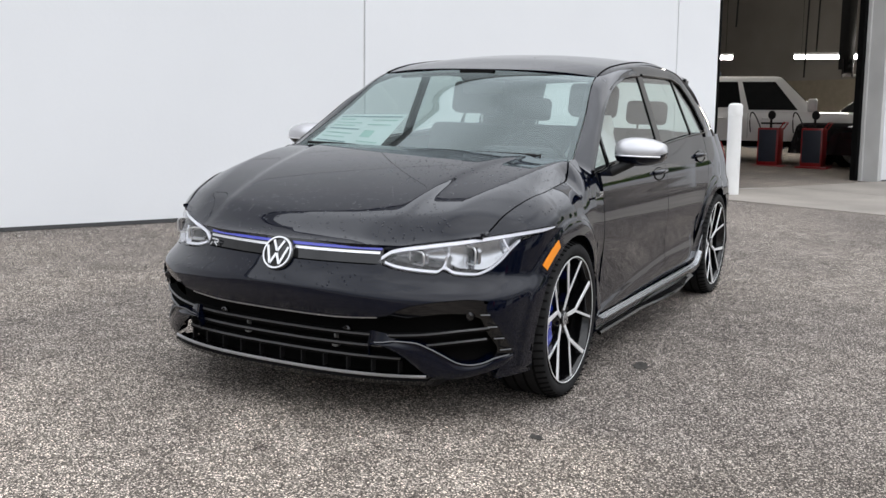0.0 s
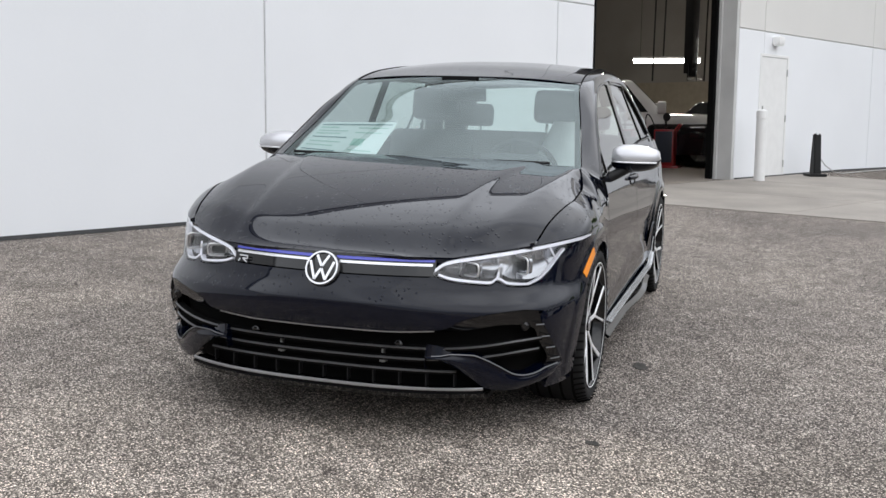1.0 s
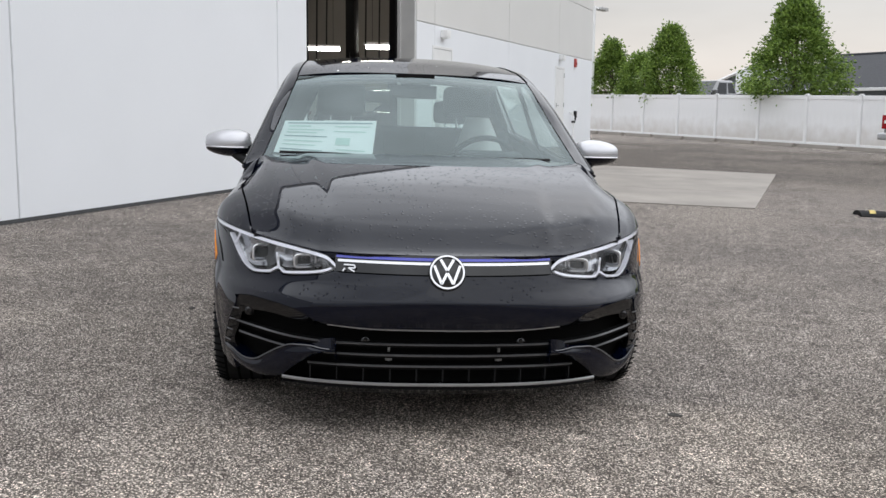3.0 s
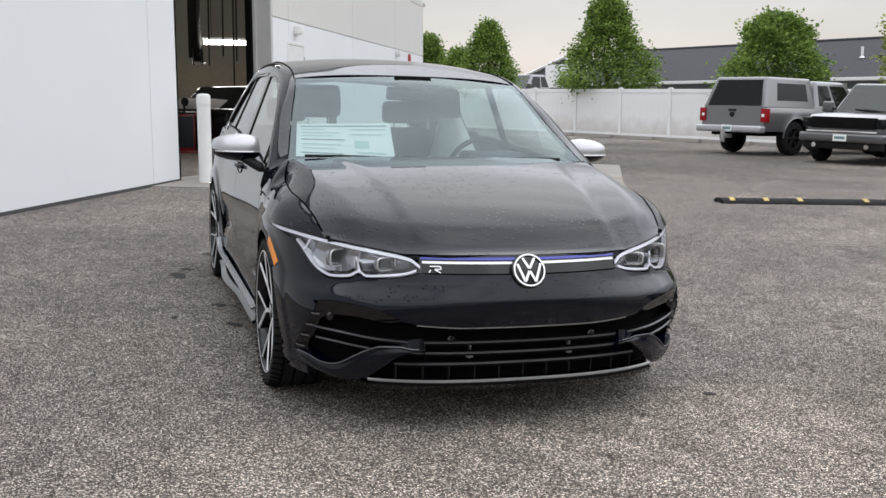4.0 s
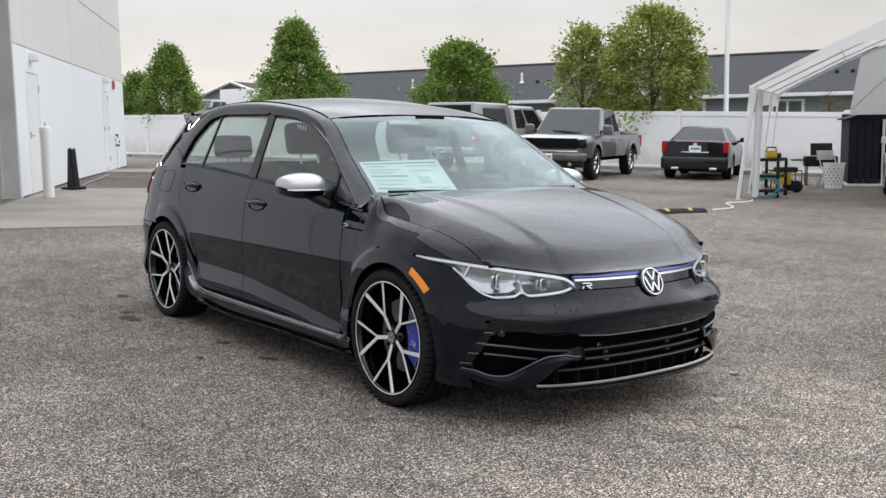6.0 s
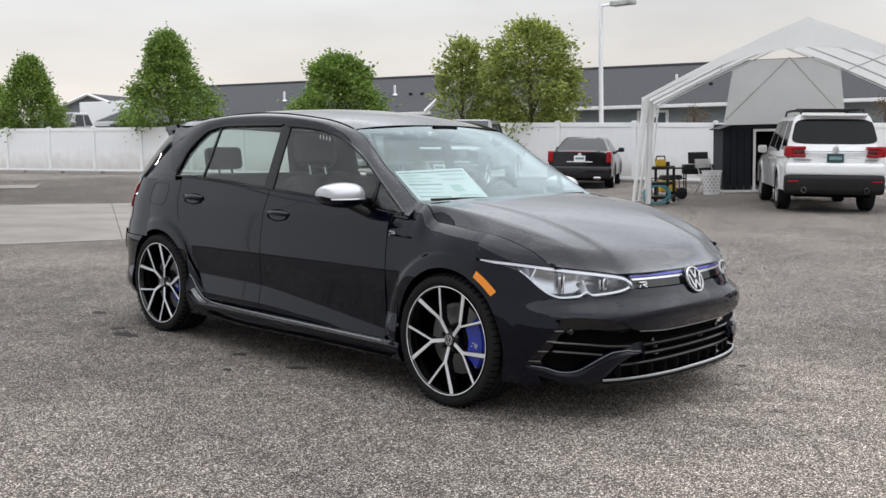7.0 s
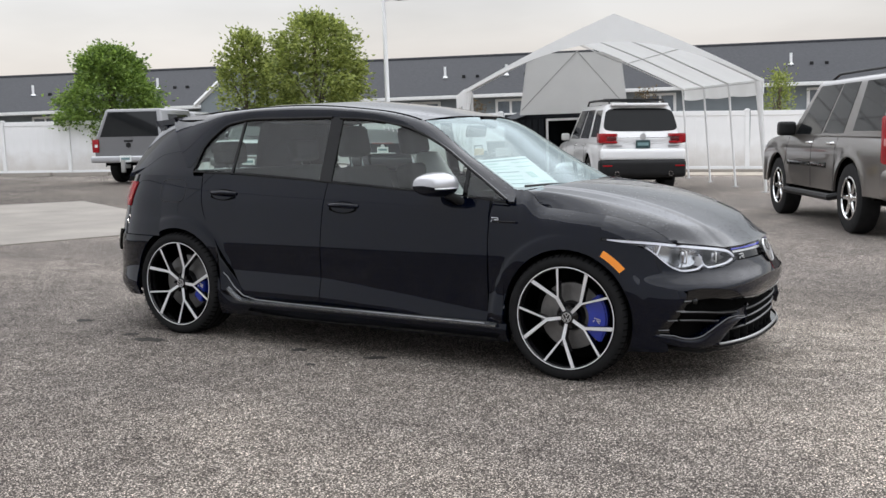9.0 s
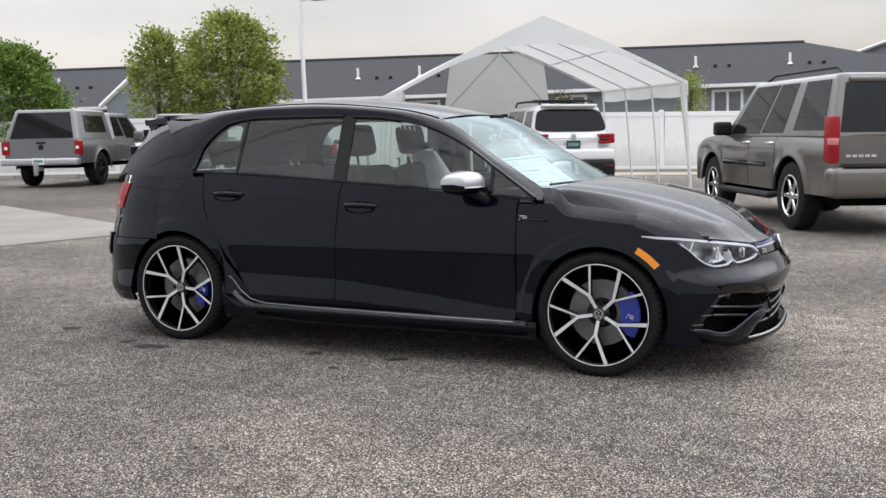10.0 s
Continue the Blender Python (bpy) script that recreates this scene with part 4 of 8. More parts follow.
# tow points and cooler fixings seen through the grille
for y in (-0.20, 0.215):
    part("grille_fixing", joined(box_bm(2.035, y - 0.004, 0.27, 2.055, y + 0.004, 0.335), box_bm(2.035, y - 0.018, 0.325, 2.055, y + 0.018, 0.333), box_bm(2.035, y - 0.012, 0.272, 2.056, y + 0.012, 0.288)), steel_grey, car, "small steel fixing behind the grille", False)
for y, z in ((-0.29, 0.352), (0.29, 0.352), (-0.722, 0.430), (0.722, 0.430)):
    part("parking_sensor", lathe_bm([(0.0, 0.006), (0.010, 0.006), (0.013, 0.003), (0.017, 0.001), (0.018, -0.012)], 18, pose(nose_at(y, z) - (0.035 if abs(y) < 0.5 else 0.028), y, z, 0, 90, 0)), gloss_black, car)

# light bar between the headlamps
part("front_strip", strip(0.606, 0.674, 0.405, -0.010, 0.03), gloss_black, car, "gloss black strip between the headlamps")
part("strip_line", strip(0.6545, 0.6630, 0.40, -0.0085, 0.012), blue_line, car, "thin blue line across the nose", False)
part("strip_light", strip(0.6405, 0.6490, 0.395, -0.0075, 0.012), silver, car, "silver light strip across the nose", False)

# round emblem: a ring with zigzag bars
emblem = part("emblem", lathe_bm([(0, 0.012), (0.060, 0.010), (0.068, 0.004), (0.069, -0.02)], 48, pose(nose_at(0, 0.617) + 0.004, 0, 0.617, 0, 66, 0)), gloss_black, car, "round black and silver front emblem")
EM = pose(nose_at(0, 0.617) + 0.004, 0, 0.617, 0, 66, 0) @ pose(0, 0, 0.0118, 0, 0, 90)
part("emblem_ring", lathe_bm([(0.0565, 0.0), (0.0575, 0.003), (0.0635, 0.003), (0.0645, -0.004)], 48, EM), silver, emblem)


def bar2(a, b, w, h=0.0035):
    a, b = Vector((*a, 0)), Vector((*b, 0))
    d = (b - a).normalized() * w / 2
    n = Vector((-d.y, d.x, 0))
    return slab_bm([(a + n)[:2], (a - n)[:2], (b - n)[:2], (b + n)[:2]], h)


zig = [((-0.024, 0.047), (-0.001, 0.006)), ((0.024, 0.047), (0.001, 0.006)), ((-0.047, 0.024), (-0.021, -0.045)), ((0.047, 0.024), (0.021, -0.045)), ((-0.021, -0.045), (-0.001, -0.004)), ((0.021, -0.045), (0.001, -0.004))]
for a, b in zig:
    part("emblem_bar", moved(bar2(a, b, 0.0095), EM), silver, emblem, "", False)


def small_badge(m, k=1.0):
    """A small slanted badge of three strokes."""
    strokes = [((-0.020, 0.010), (0.016, 0.010)), ((0.016, 0.010), (0.019, 0.0)), ((0.019, 0.0), (-0.004, 0.0)), ((-0.004, 0.0), (0.018, -0.012)), ((-0.016, -0.002), (-0.022, -0.012))]
    return joined(*[moved(bar2((a[0] * k, a[1] * k), (b[0] * k, b[1] * k), 0.0045 * k, 0.002), m) for a, b in strokes])


part("badge", small_badge(pose(nose_at(-0.352, 0.622) + 0.004, -0.352, 0.622, 72, 0, 74), 1.1), silver, car, "small silver badge", False)


lamp_grey = mat("lamp_reflector", (0.40, 0.405, 0.42), 0.18, 0.9, vary=0.05)
guide_white = mat("frosted_light_guide", (0.84, 0.84, 0.90), 0.25, 0.0, vary=0.05, coat=0.4)


def headlamp(s):
    def shell(inset, back):
        def fn(u, v):
            w = lerp(0.402, 0.884, u)
            lo, hi = lamp_low(w), lamp_high(w)
            z = lerp(lo + inset, hi - inset, v) if hi - lo > 2 * inset else (lo + hi) / 2
            x = nose_at(w, z)
            return x - back, s * (w - back * 0.2), z
        return fn
    lamp = part("headlamp", sheet_bm(shell(0.0, 0.075), 50, 8, 0.0, core=(1.2, 0, 0.6)), gloss_black, car, "clear led headlamp with silver light guides")
    # bright eyebrow and the stepped light guide below
    def brow(u, v):
        w = lerp(0.405, 0.884, u)
        z = lerp(max(lamp_low(w) + 0.001, lamp_high(w) - 0.015), lamp_high(w) - 0.003, v)
        return nose_at(w, z) - 0.004, s * w, z
    part("daytime_strip", sheet_bm(brow, 50, 2, 0.01, core=(1.2, 0, 0.6)), guide_white, lamp, "pale light strip along the lamp's top")

    def guide(u, v):
        w = lerp(0.418, 0.815, u)
        z = lamp_low(w) + lerp(0.004, 0.0125, v)
        return nose_at(w, z) - 0.008, s * w, z
    part("light_guide", sheet_bm(guide, 60, 2, 0.02, core=(1.2, 0, 0.6)), guide_white, lamp, "pale stepped light guide")

    def bowl(u, v):
        w = lerp(0.43, 0.81, u)
        z = lerp(lamp_low(w) + 0.02, lamp_high(w) - 0.018, v)
        return nose_at(w, z) - 0.035 - 0.022 * math.sin(math.pi * v) - 0.012 * abs(math.sin(2.0 * math.pi * u)), s * w, z
    part("reflector", sheet_bm(bowl, 40, 8, 0.0, core=(1.2, 0, 0.6)), lamp_grey, lamp)
    for w, z, hw, hh in ((0.525, 0.630, 0.042, 0.024), (0.690, 0.640, 0.046, 0.032)):
        m = pose(nose_at(w, z) - 0.042, s * w, z, 0, 90, s * (-22 if w < 0.6 else -36))
        rs = lambda k, a: (k * hh * math.copysign(abs(math.sin(a)) ** 0.45, math.sin(a)), k * hw * math.copysign(abs(math.cos(a)) ** 0.45, math.cos(a)))
        ring = [(*rs(1.0, 2 * math.pi * j / 32), 0.024) for j in range(33)]
        part("module_frame", moved(tube_bm(ring, 0.0035, 6), m), silver, lamp, "bright frame of a light module")
        part("module_lens", slab_bm([rs(0.62, 2 * math.pi * j / 28) for j in range(28)], 0.02, m, 0.003), dark_pane, lamp, "dark square lens")
        part("module_face", slab_bm([rs(0.97, 2 * math.pi * j / 28) for j in range(28)], 0.012, m), lamp_grey, lamp, "", False)
    for w0, w1, top in ((0.792, 0.770, 0.700), (0.612, 0.622, 0.650)):
        rise = [(nose_at(lerp(w0, w1, k / 6), lerp(lamp_low(w0) + 0.008, top, k / 6)) - 0.010, s * lerp(w0, w1, k / 6), lerp(lamp_low(w0) + 0.008, top, k / 6)) for k in range(7)]
        part("light_guide", tube_bm(rise, 0.0042, 6), guide_white, lamp, "pale upright light guide")
    part("bezel", box_bm(nose_at(0.615, 0.61) - 0.05, s * 0.617 - 0.004, 0.592, nose_at(0.615, 0.61) - 0.012, s * 0.617 + 0.004, 0.640, 0.002), silver, lamp)
    cover = part("lamp_cover", sheet_bm(shell(0.0, 0.0), 60, 10, 0.0, core=(1.2, 0, 0.6)), lens_clear, lamp)
    cover.visible_shadow = False


for s in (1, -1):
    headlamp(s)
    part("bumper_corner", corner(s), black_paint, car, "black bumper corner beside the wheel")
    part("winglet", winglet(s), black_paint, car, "gloss black winglet under the side intake")
    # Gloss highlight on the winglet's edge, drawn as a silver tube.
    rim = [(nose_at(w, wing_up(w)) + 0.008, s * w, wing_up(w) + 0.001) for w in [lerp(0.42, 0.82, k / 24) for k in range(25)]]
    part("winglet_glint", tube_bm(rim, 0.0024, 6), dim_glint, car, "thin silver line for the gloss highlight on the winglet's edge", False)
    # sloping brow over the intake, the band beside it and its four fins
    open_top = spl((0.40, 0.408), (0.50, 0.414), (0.56, 0.426), (0.66, 0.440), (0.72, 0.437), (0.755, 0.415))

    def brow_face(u, v):
        w = lerp(0.41, 0.765, u)
        z = lerp(mouth_top(w) - 0.002, open_top(w), v)
        return nose_at(w, z) - 0.002 - 0.028 * v, s * w, z
    part("intake_brow", sheet_bm(brow_face, 40, 6, 0.02, core=(1.2, 0, 0.55)), gloss_black, car, "gloss black brow over the side intake")
    band_in = spl((0.255, 0.770), (0.29, 0.786), (0.364, 0.765), (0.414, 0.752), (0.475, 0.735))
    band_out = spl((0.255, 0.824), (0.264, 0.827), (0.384, 0.802), (0.475, 0.772))

    def band(u, v):
        z = lerp(0.258, 0.474, v)
        w = lerp(band_in(z), band_out(z) + 0.002, u)
        return nose_at(w, z) - lerp(0.035, 0.003, u), s * w, z
    part("intake_band", sheet_bm(band, 6, 20, 0.02, core=(1.2, 0, 0.4)), gloss_black, car, "gloss black band beside the side intake")
    for z in (0.289, 0.338, 0.386, 0.435):
        y0, y1 = band_out(z) - 0.001, band_out(z) - 0.024
        # The silver tube is a highlight drawn onto the black fin below.
        part("vent_fin_glint", tube_bm([(nose_at(y, z) + 0.001, s * y, z + 0.10 * (y0 - y)) for y in (y0, (y0 + y1) / 2, y1)], 0.0024, 6), dim_glint, car, "", False)
        part("vent_blade", box_bm(nose_at(y1, z) - 0.03, min(s * y0, s * y1), z - 0.006, nose_at(y0, z) - 0.001, max(s * y0, s * y1), z - 0.002), gloss_black, car, "", False)

    # -- wing (front fender) --
    wing_high = spl((0.87, 0.955), (1.0, 0.958), (1.15, 0.905), (1.45, 0.799), (1.65, 0.752), (1.84, 0.706))

    def wing(u, v, x0=0.8695, x1=1.50, low=None):
        x = lerp(x0, x1, u)
        zl = arch_z(x, 0.20) if low is None else low(x)
        ye, ze = wing_edge(x) if x > 1.02 else (bonnet_edge(x), wing_high(x))
        ye += 0.008
        zs = min(0.745, ze - 0.03) if x < 1.45 else min(0.735, ze - 0.02)
        zs = max(zs, zl + 0.002)
        if v < 0.72:
            z = lerp(zl, zs, v / 0.72)
            return x, s * (side_max(x) - side_in(z) + flare(x, z)), z
        t = (v - 0.72) / 0.28
        a = (side_max(x) - side_in(zs) + flare(x, zs), zs)
        c = (a[0] - 0.012, lerp(zs, ze, 0.62))
        y = (1 - t) ** 2 * a[0] + 2 * t * (1 - t) * c[0] + t * t * ye
        z = (1 - t) ** 2 * a[1] + 2 * t * (1 - t) * c[1] + t * t * ze
        return x, s * y, z
    xs = spread(0.8695, 1.50, 64, (AXLE - ARCH, AXLE + ARCH))
    part("wing", sheet_bm(wing, 64, 54, 0.014, us=[(x - 0.8695) / (1.50 - 0.8695) for x in xs]), black_paint, car, "black front wing over the wheel")

    def lamp_edge(x):
        """Half-width at which the lamp's upper edge lies at x."""
        lo, hi_ = 0.5, 0.889
        for _ in range(30):
            mid = (lo + hi_) / 2
            lo, hi_ = (mid, hi_) if nose_at(mid, lamp_high(min(mid, 0.885))) > x else (lo, mid)
        return lo

    def wing_tip(u, v):
        x = lerp(1.499, 1.836, u)
        yt, zt = wing_edge(x)
        w_l = lamp_edge(x)
        zl = lamp_high(min(w_l, 0.885)) + 0.003
        zt = max(zt, zl)
        bow = 1 - 0.8 * u
        cy, cz = lerp((w_l + yt) / 2, w_l - 0.010, bow), lerp((zl + zt) / 2, lerp(zl, zt, 0.66), bow)
        y = (1 - v) ** 2 * w_l + 2 * v * (1 - v) * cy + v * v * (yt + 0.008)
        return x, s * y, (1 - v) ** 2 * zl + 2 * v * (1 - v) * cz + v * v * zt
    part("wing_tip", sheet_bm(wing_tip, 24, 16, 0.01), black_paint, car)
    def marker(u, v):
        r, a = ARCH + lerp(0.026, 0.060, v), radians(lerp(41, 60, u))
        x, z = AXLE + r * math.cos(a), HUB_Z + r * math.sin(a)
        p = nose_p(z)
        y = nose_w(z) * (1 - max(0, (x - NX0) / (nose_x(z) - NX0)) ** p) ** (1 / p) + 0.6 * flare(x, z) if x > 1.50 else side_w(x, z)
        return x, s * (y + 0.003), z
    part("side_marker", sheet_bm(marker, 8, 3, 0.006), amber, car, "amber side marker lamp")

    # -- doors --
    a_line = spl((0.2, 0.864), (0.95, 0.867))
    b_line = spl((0.2, -0.236), (0.6, -0.220), (1.0, -0.200))
    r_line = spl((0.20, -0.74), (0.30, -0.80), (0.40, -0.865), (0.50, -0.935), (0.60, -0.998), (0.75, -1.094), (0.94, -1.142), (1.05, -1.16))
    door = part("front_door", side_panel(b_line, a_line, lambda x: 0.262, lambda x: belt(x), s, 40, 44), black_paint, car, "black front door")
    door2 = part("rear_door", side_panel(r_line, b_line, lambda x: 0.262, lambda x: belt(x), s, 44, 44), black_paint, car, "black rear door")
    for host, hx, hz in ((door, -0.068, 0.842), (door2, -0.960, 0.893)):
        cup = lambda u, v: (hx + lerp(-0.092, 0.092, u), s * (side_w(hx, hz + lerp(-0.036, 0.028, v)) + 0.003 - 0.020 * math.sin(math.pi * v) * math.sin(math.pi * u)), hz + lerp(-0.036, 0.028, v) * math.sin(math.pi * (0.12 + 0.76 * u)) ** 0.6)
        part("handle_cup", sheet_bm(cup, 24, 12, 0.004), matte_black, host, "", True)
        w = side_w(hx, hz) + 0.008
        part("handle", tube_bm([(hx - 0.098, s * (w - 0.014), hz + 0.006), (hx - 0.075, s * (w + 0.008), hz + 0.010), (hx, s * (w + 0.016), hz + 0.010), (hx + 0.07, s * (w + 0.010), hz + 0.007), (hx + 0.098, s * (w - 0.012), hz + 0.004)], 0.0125, 10), black_paint, host, "black pull handle")
    part("badge", small_badge(pose(0.905, s * (side_w(0.905, 0.805) + 0.003), 0.805, 90, 0, 180 if s > 0 else 0), 1.0), silver, car, "small silver badge", False)
    part("badge_spear", tube_bm([(0.885, s * (side_w(0.885, 0.80) + 0.001), 0.797), (1.03, s * (side_w(1.0, 0.80) + 0.012), 0.797)], 0.005, 6), gloss_black, car, "", False)

    # -- rear quarter --
    q_line = spl((0.2, -1.46), (1.05, -1.46))
    part("rear_quarter", side_panel(q_line, r_line, lambda x: arch_z(x, 0.22), lambda x: 1.0, s, 56, 44, 0.0025, (-AXLE + ARCH, -AXLE - ARCH)), black_paint, car, "black rear quarter panel")
    tail_n = spl((0.18, -2.03), (0.30, -2.10), (0.52, -2.115), (0.66, -2.075), (0.80, -2.055), (1.02, -2.00))

    def rear_by(theta, z):
        p = 3.0
        c, sn = max(math.cos(theta), 0.0), max(math.sin(theta), 0.0)
        w = side_max(-1.46) - side_in(z) + flare(-1.46, z)
        return -1.4575 + (tail_n(z) + 1.4575) * c ** (2 / p), w * sn ** (2 / p)

    def rear_corner(u, v, z0=0.62, z1=1.0):
        z = lerp(z0, z1, v)
        x, y = rear_by(lerp(0.0, math.pi / 2, u), z)
        return x, s * y, z
    part("tailgate", sheet_bm(rear_corner, 26, 14, 0.02, core=(-1.2, 0, 0.6)), black_paint, car, "black tailgate")

    def rear_bumper(u, v):
        z = lerp(0.22, 0.616, v)
        dx = ARCH ** 2 - (z - HUB_Z) ** 2
        xa = -AXLE - math.sqrt(max(dx, 0))
        c = (xa + 1.4575) / (tail_n(z) + 1.4575)
        b = math.acos(min(1.0, max(0.0, c) ** 1.5))
        x, y = rear_by(lerp(0.0, b, u), z)
        return x - 0.012 * (1 - v), s * (y + 0.006), z
    part("rear_bumper", sheet_bm(rear_bumper, 26, 16, 0.02, core=(-1.2, 0, 0.45)), black_paint, car, "black rear bumper")
    tail = lambda u, v: (lambda q: (q[0] - 0.006, s * (q[1] + 0.006), lerp(0.80, 0.955, v)))(rear_by(lerp(0.75, 1.20, u) + 0.05 * v, lerp(0.80, 0.955, v)))
    part("tail_lamp", sheet_bm(tail, 14, 8, 0.03, core=(-1.2, 0, 0.85)), red_lens, car, "red wrap-round tail lamp")
    refl = lambda u, v: (lambda q: (q[0] - 0.014, s * (q[1] + 0.012), lerp(0.50, 0.64, v)))(rear_by(lerp(0.92, 1.0, u), lerp(0.50, 0.64, v)))
    part("bumper_fin", sheet_bm(refl, 3, 8, 0.02, core=(-1.2, 0, 0.55)), gloss_black, car, "black air fin on the rear bumper")
    if s < 0:
        flap = [(-1.372 + 0.105 * math.copysign(abs(math.cos(a)) ** 0.5, math.cos(a)), 0.905 + 0.070 * math.copysign(abs(math.sin(a)) ** 0.5, math.sin(a))) for a in [k * math.pi / 18 for k in range(37)]]
        part("fuel_flap_line", tube_bm([(x, s * (side_w(x, z) + 0.0003), z) for x, z in flap], 0.0022, 5), joint_dark, car, "outline of the fuel flap", False)

    # -- sill --
    def sill(u, v):
        x = lerp(-0.985, 0.985, u)
        k = min(1, (1 - abs(2 * u - 1)) * 9)
        z = lerp(0.155, 0.259, v)
        y = 0.868 + 0.012 * math.sin(math.pi * v) - 0.03 * (1 - v) ** 2
        up = 0.12 * max(0, 1 - u * 16) ** 2
        return x, s * (y + 0.010 * (1 - k)), z + up * v
    part("sill", sheet_bm(sill, 60, 10, 0.04), black_paint, car, "black side sill")
    blade = lambda u, v: (lerp(-0.74, 0.93, u), s * (0.866 + (0.030 + 0.030 * math.sin(math.pi * min(1, u * 1.5)) ** 2) * v), lerp(0.205, 0.186, v) + 0.01 * max(0, 1 - u * 8))
    part("sill_blade", sheet_bm(blade, 40, 4, 0.014, core=(0, 0, -2.0)), gloss_black, car, "black side skirt blade")
    # Silver colour stands for the sky reflected in the wet black ledge.
    ledge = lambda u, v: (lerp(-0.90, 0.93, u), s * (0.872 + 0.028 * v), lerp(0.262, 0.252, v) + 0.07 * max(0, 1 - u * 14) ** 2)
    part("sill_ledge", sheet_bm(ledge, 50, 4, 0.010, core=(0, 0, -2.0)), wet_sheen, car, "wet sill ledge, coloured silver for the sky it reflects")
    # A silver tube paints the pale reflection along the sill's edge.
    trim = [(x, s * (0.886 + 0.002), z) for x, z in ((-0.93, 0.415), (-0.90, 0.395), (-0.85, 0.335), (-0.78, 0.285), (-0.68, 0.266), (-0.4, 0.261), (0.3, 0.258), (0.86, 0.256))]
    part("sill_glint", tube_bm(trim, 0.0027, 6), silver_edge, car, "silver line for the pale reflection on the sill's edge", False)

    # -- glass house --
    win_top_f = spl((-0.26, 1.354), (-0.03, 1.344), (0.25, 1.300), (0.50, 1.202), (0.72, 1.066), (0.972, 0.905))
    win_top_r = spl((-1.238, 1.05), (-1.23, 1.136), (-1.19, 1.205), (-1.138, 1.265), (-1.05, 1.324), (-0.83, 1.354), (-0.30, 1.357))

    def pane(x0, x1, top):
        def fn(u, v):
            x = lerp(x0, x1, u)
            zb = belt(x) + 0.012
            z = lerp(zb, max(zb + 0.001, top(x) - 0.006), v)
            return x, s * (side_w(x, z) - 0.008), z
        return fn
    for nm, x0, x1, top in (("front_side_window", -0.185, 0.695, win_top_f), ("quarterlight", 0.715, 0.955, win_top_f), ("rear_side_window", -0.922, -0.258, win_top_r), ("rear_quarterlight", -1.232, -0.938, win_top_r)):
        g = part(nm, sheet_bm(pane(x0, x1, top), 24, 10, 0.0), auto_glass if x1 < 0 else front_glass, car)
        g.visible_shadow = False
    for x0, x1, top in ((-0.264, -0.180, win_top_r), (-0.938, -0.922, win_top_r), (0.694, 0.716, win_top_f)):
        post = lambda u, v, x0=x0, x1=x1, top=top: (lambda x, z: (x, s * (side_w(x, z) - 0.001), z))(lerp(x0, x1, u), lerp(belt(lerp(x0, x1, u)), (top if x1 < -0.4 or x1 > 0 else (lambda q: 1.356))(lerp(x0, x1, u)), v))
        part("window_post", sheet_bm(post, 4, 12, 0.012), gloss_black, car, "gloss black window post")
    line = [(x, s * (side_w(x, belt(x)) + 0.001), belt(x) + 0.004) for x in [lerp(-1.24, 0.96, k / 30) for k in range(31)]]
    part("belt_trim", tube_bm(line, 0.005, 6), gloss_black, car, "black window ledge trim", True)
    for a, b, top in ((-0.20, 0.96, win_top_f), (-1.238, -0.255, win_top_r)):
        seal = [(x, s * (side_w(x, top(x) - 0.004) + 0.0005), top(x) - 0.004) for x in [lerp(a, b, k / 36) for k in range(37)]]
        part("window_seal", tube_bm(seal, 0.0085, 6), gloss_black, car, "gloss black seal over the side windows")
    # rail from the windscreen foot over the doors; inner edge meets screen and roof
    in_x = spl((0, 0.985), (0.2, 0.66), (0.38, 0.345), (0.5, 0.05), (0.7, -0.55), (0.88, -1.15), (1, -1.62))
    in_y = spl((0, 0.742), (0.2, 0.674), (0.38, 0.607), (0.5, 0.588), (0.7, 0.572), (0.88, 0.560), (1, 0.545))
    in_z = spl((0, 0.948), (0.2, 1.135), (0.38, 1.325), (0.5, 1.388), (0.7, 1.428), (0.88, 1.402), (1, 1.350))
    out_x = spl((0, 1.005), (0.2, 0.665), (0.38, 0.285), (0.5, -0.03), (0.7, -0.55), (0.88, -1.05), (1, -1.30))
    def out_at(t):
        x = out_x(t)
        z = (win_top_f(x) if x > -0.28 else win_top_r(x)) + 0.002
        if x > 0.97:
            z = 0.900
        return x, side_w(x, z) + 0.001, z

    def rail(u, v):
        o = out_at(u)
        i = (in_x(u), in_y(u), in_z(u))
        bul = (0.006 + 0.014 * min(1, max(0, u - 0.3) * 4)) * math.sin(math.pi * v) * min(1, u * 6)
        return lerp(o[0], i[0], v), s * (lerp(o[1], i[1], v) + bul), lerp(o[2], i[2], v) + bul * 0.8
    part("roof_rail", sheet_bm(rail, 60, 8, 0.012), black_paint, car, "black pillar and roof edge over the doors")

    # -- rear pillar --
    cx0 = spl((0.985, -1.215), (1.03, -1.242), (1.136, -1.240), (1.20, -1.198), (1.259, -1.145), (1.314, -1.056), (1.352, -0.93))
    cx1 = spl((0.985, -1.905), (1.10, -1.850), (1.20, -1.795), (1.30, -1.722), (1.352, -1.670))

    def rear_pillar(u, v):
        z = lerp(0.985, 1.352, v)
        x = lerp(cx0(z), cx1(z), u)
        y = side_w(max(x, -1.24), z) - (0.10 * u ** 2.6) - 0.02 * u
        return x, s * y, z
    part("rear_pillar", sheet_bm(rear_pillar, 20, 18, 0.0, core=(-1.3, 0, 0.9)), black_paint, car, "broad black rear pillar")

    def pillar_lining(u, v):
        x, y, z = rear_pillar(lerp(0.02, 1.04, u), lerp(-0.10, 1.06, v))
        return x, y - s * 0.022, z
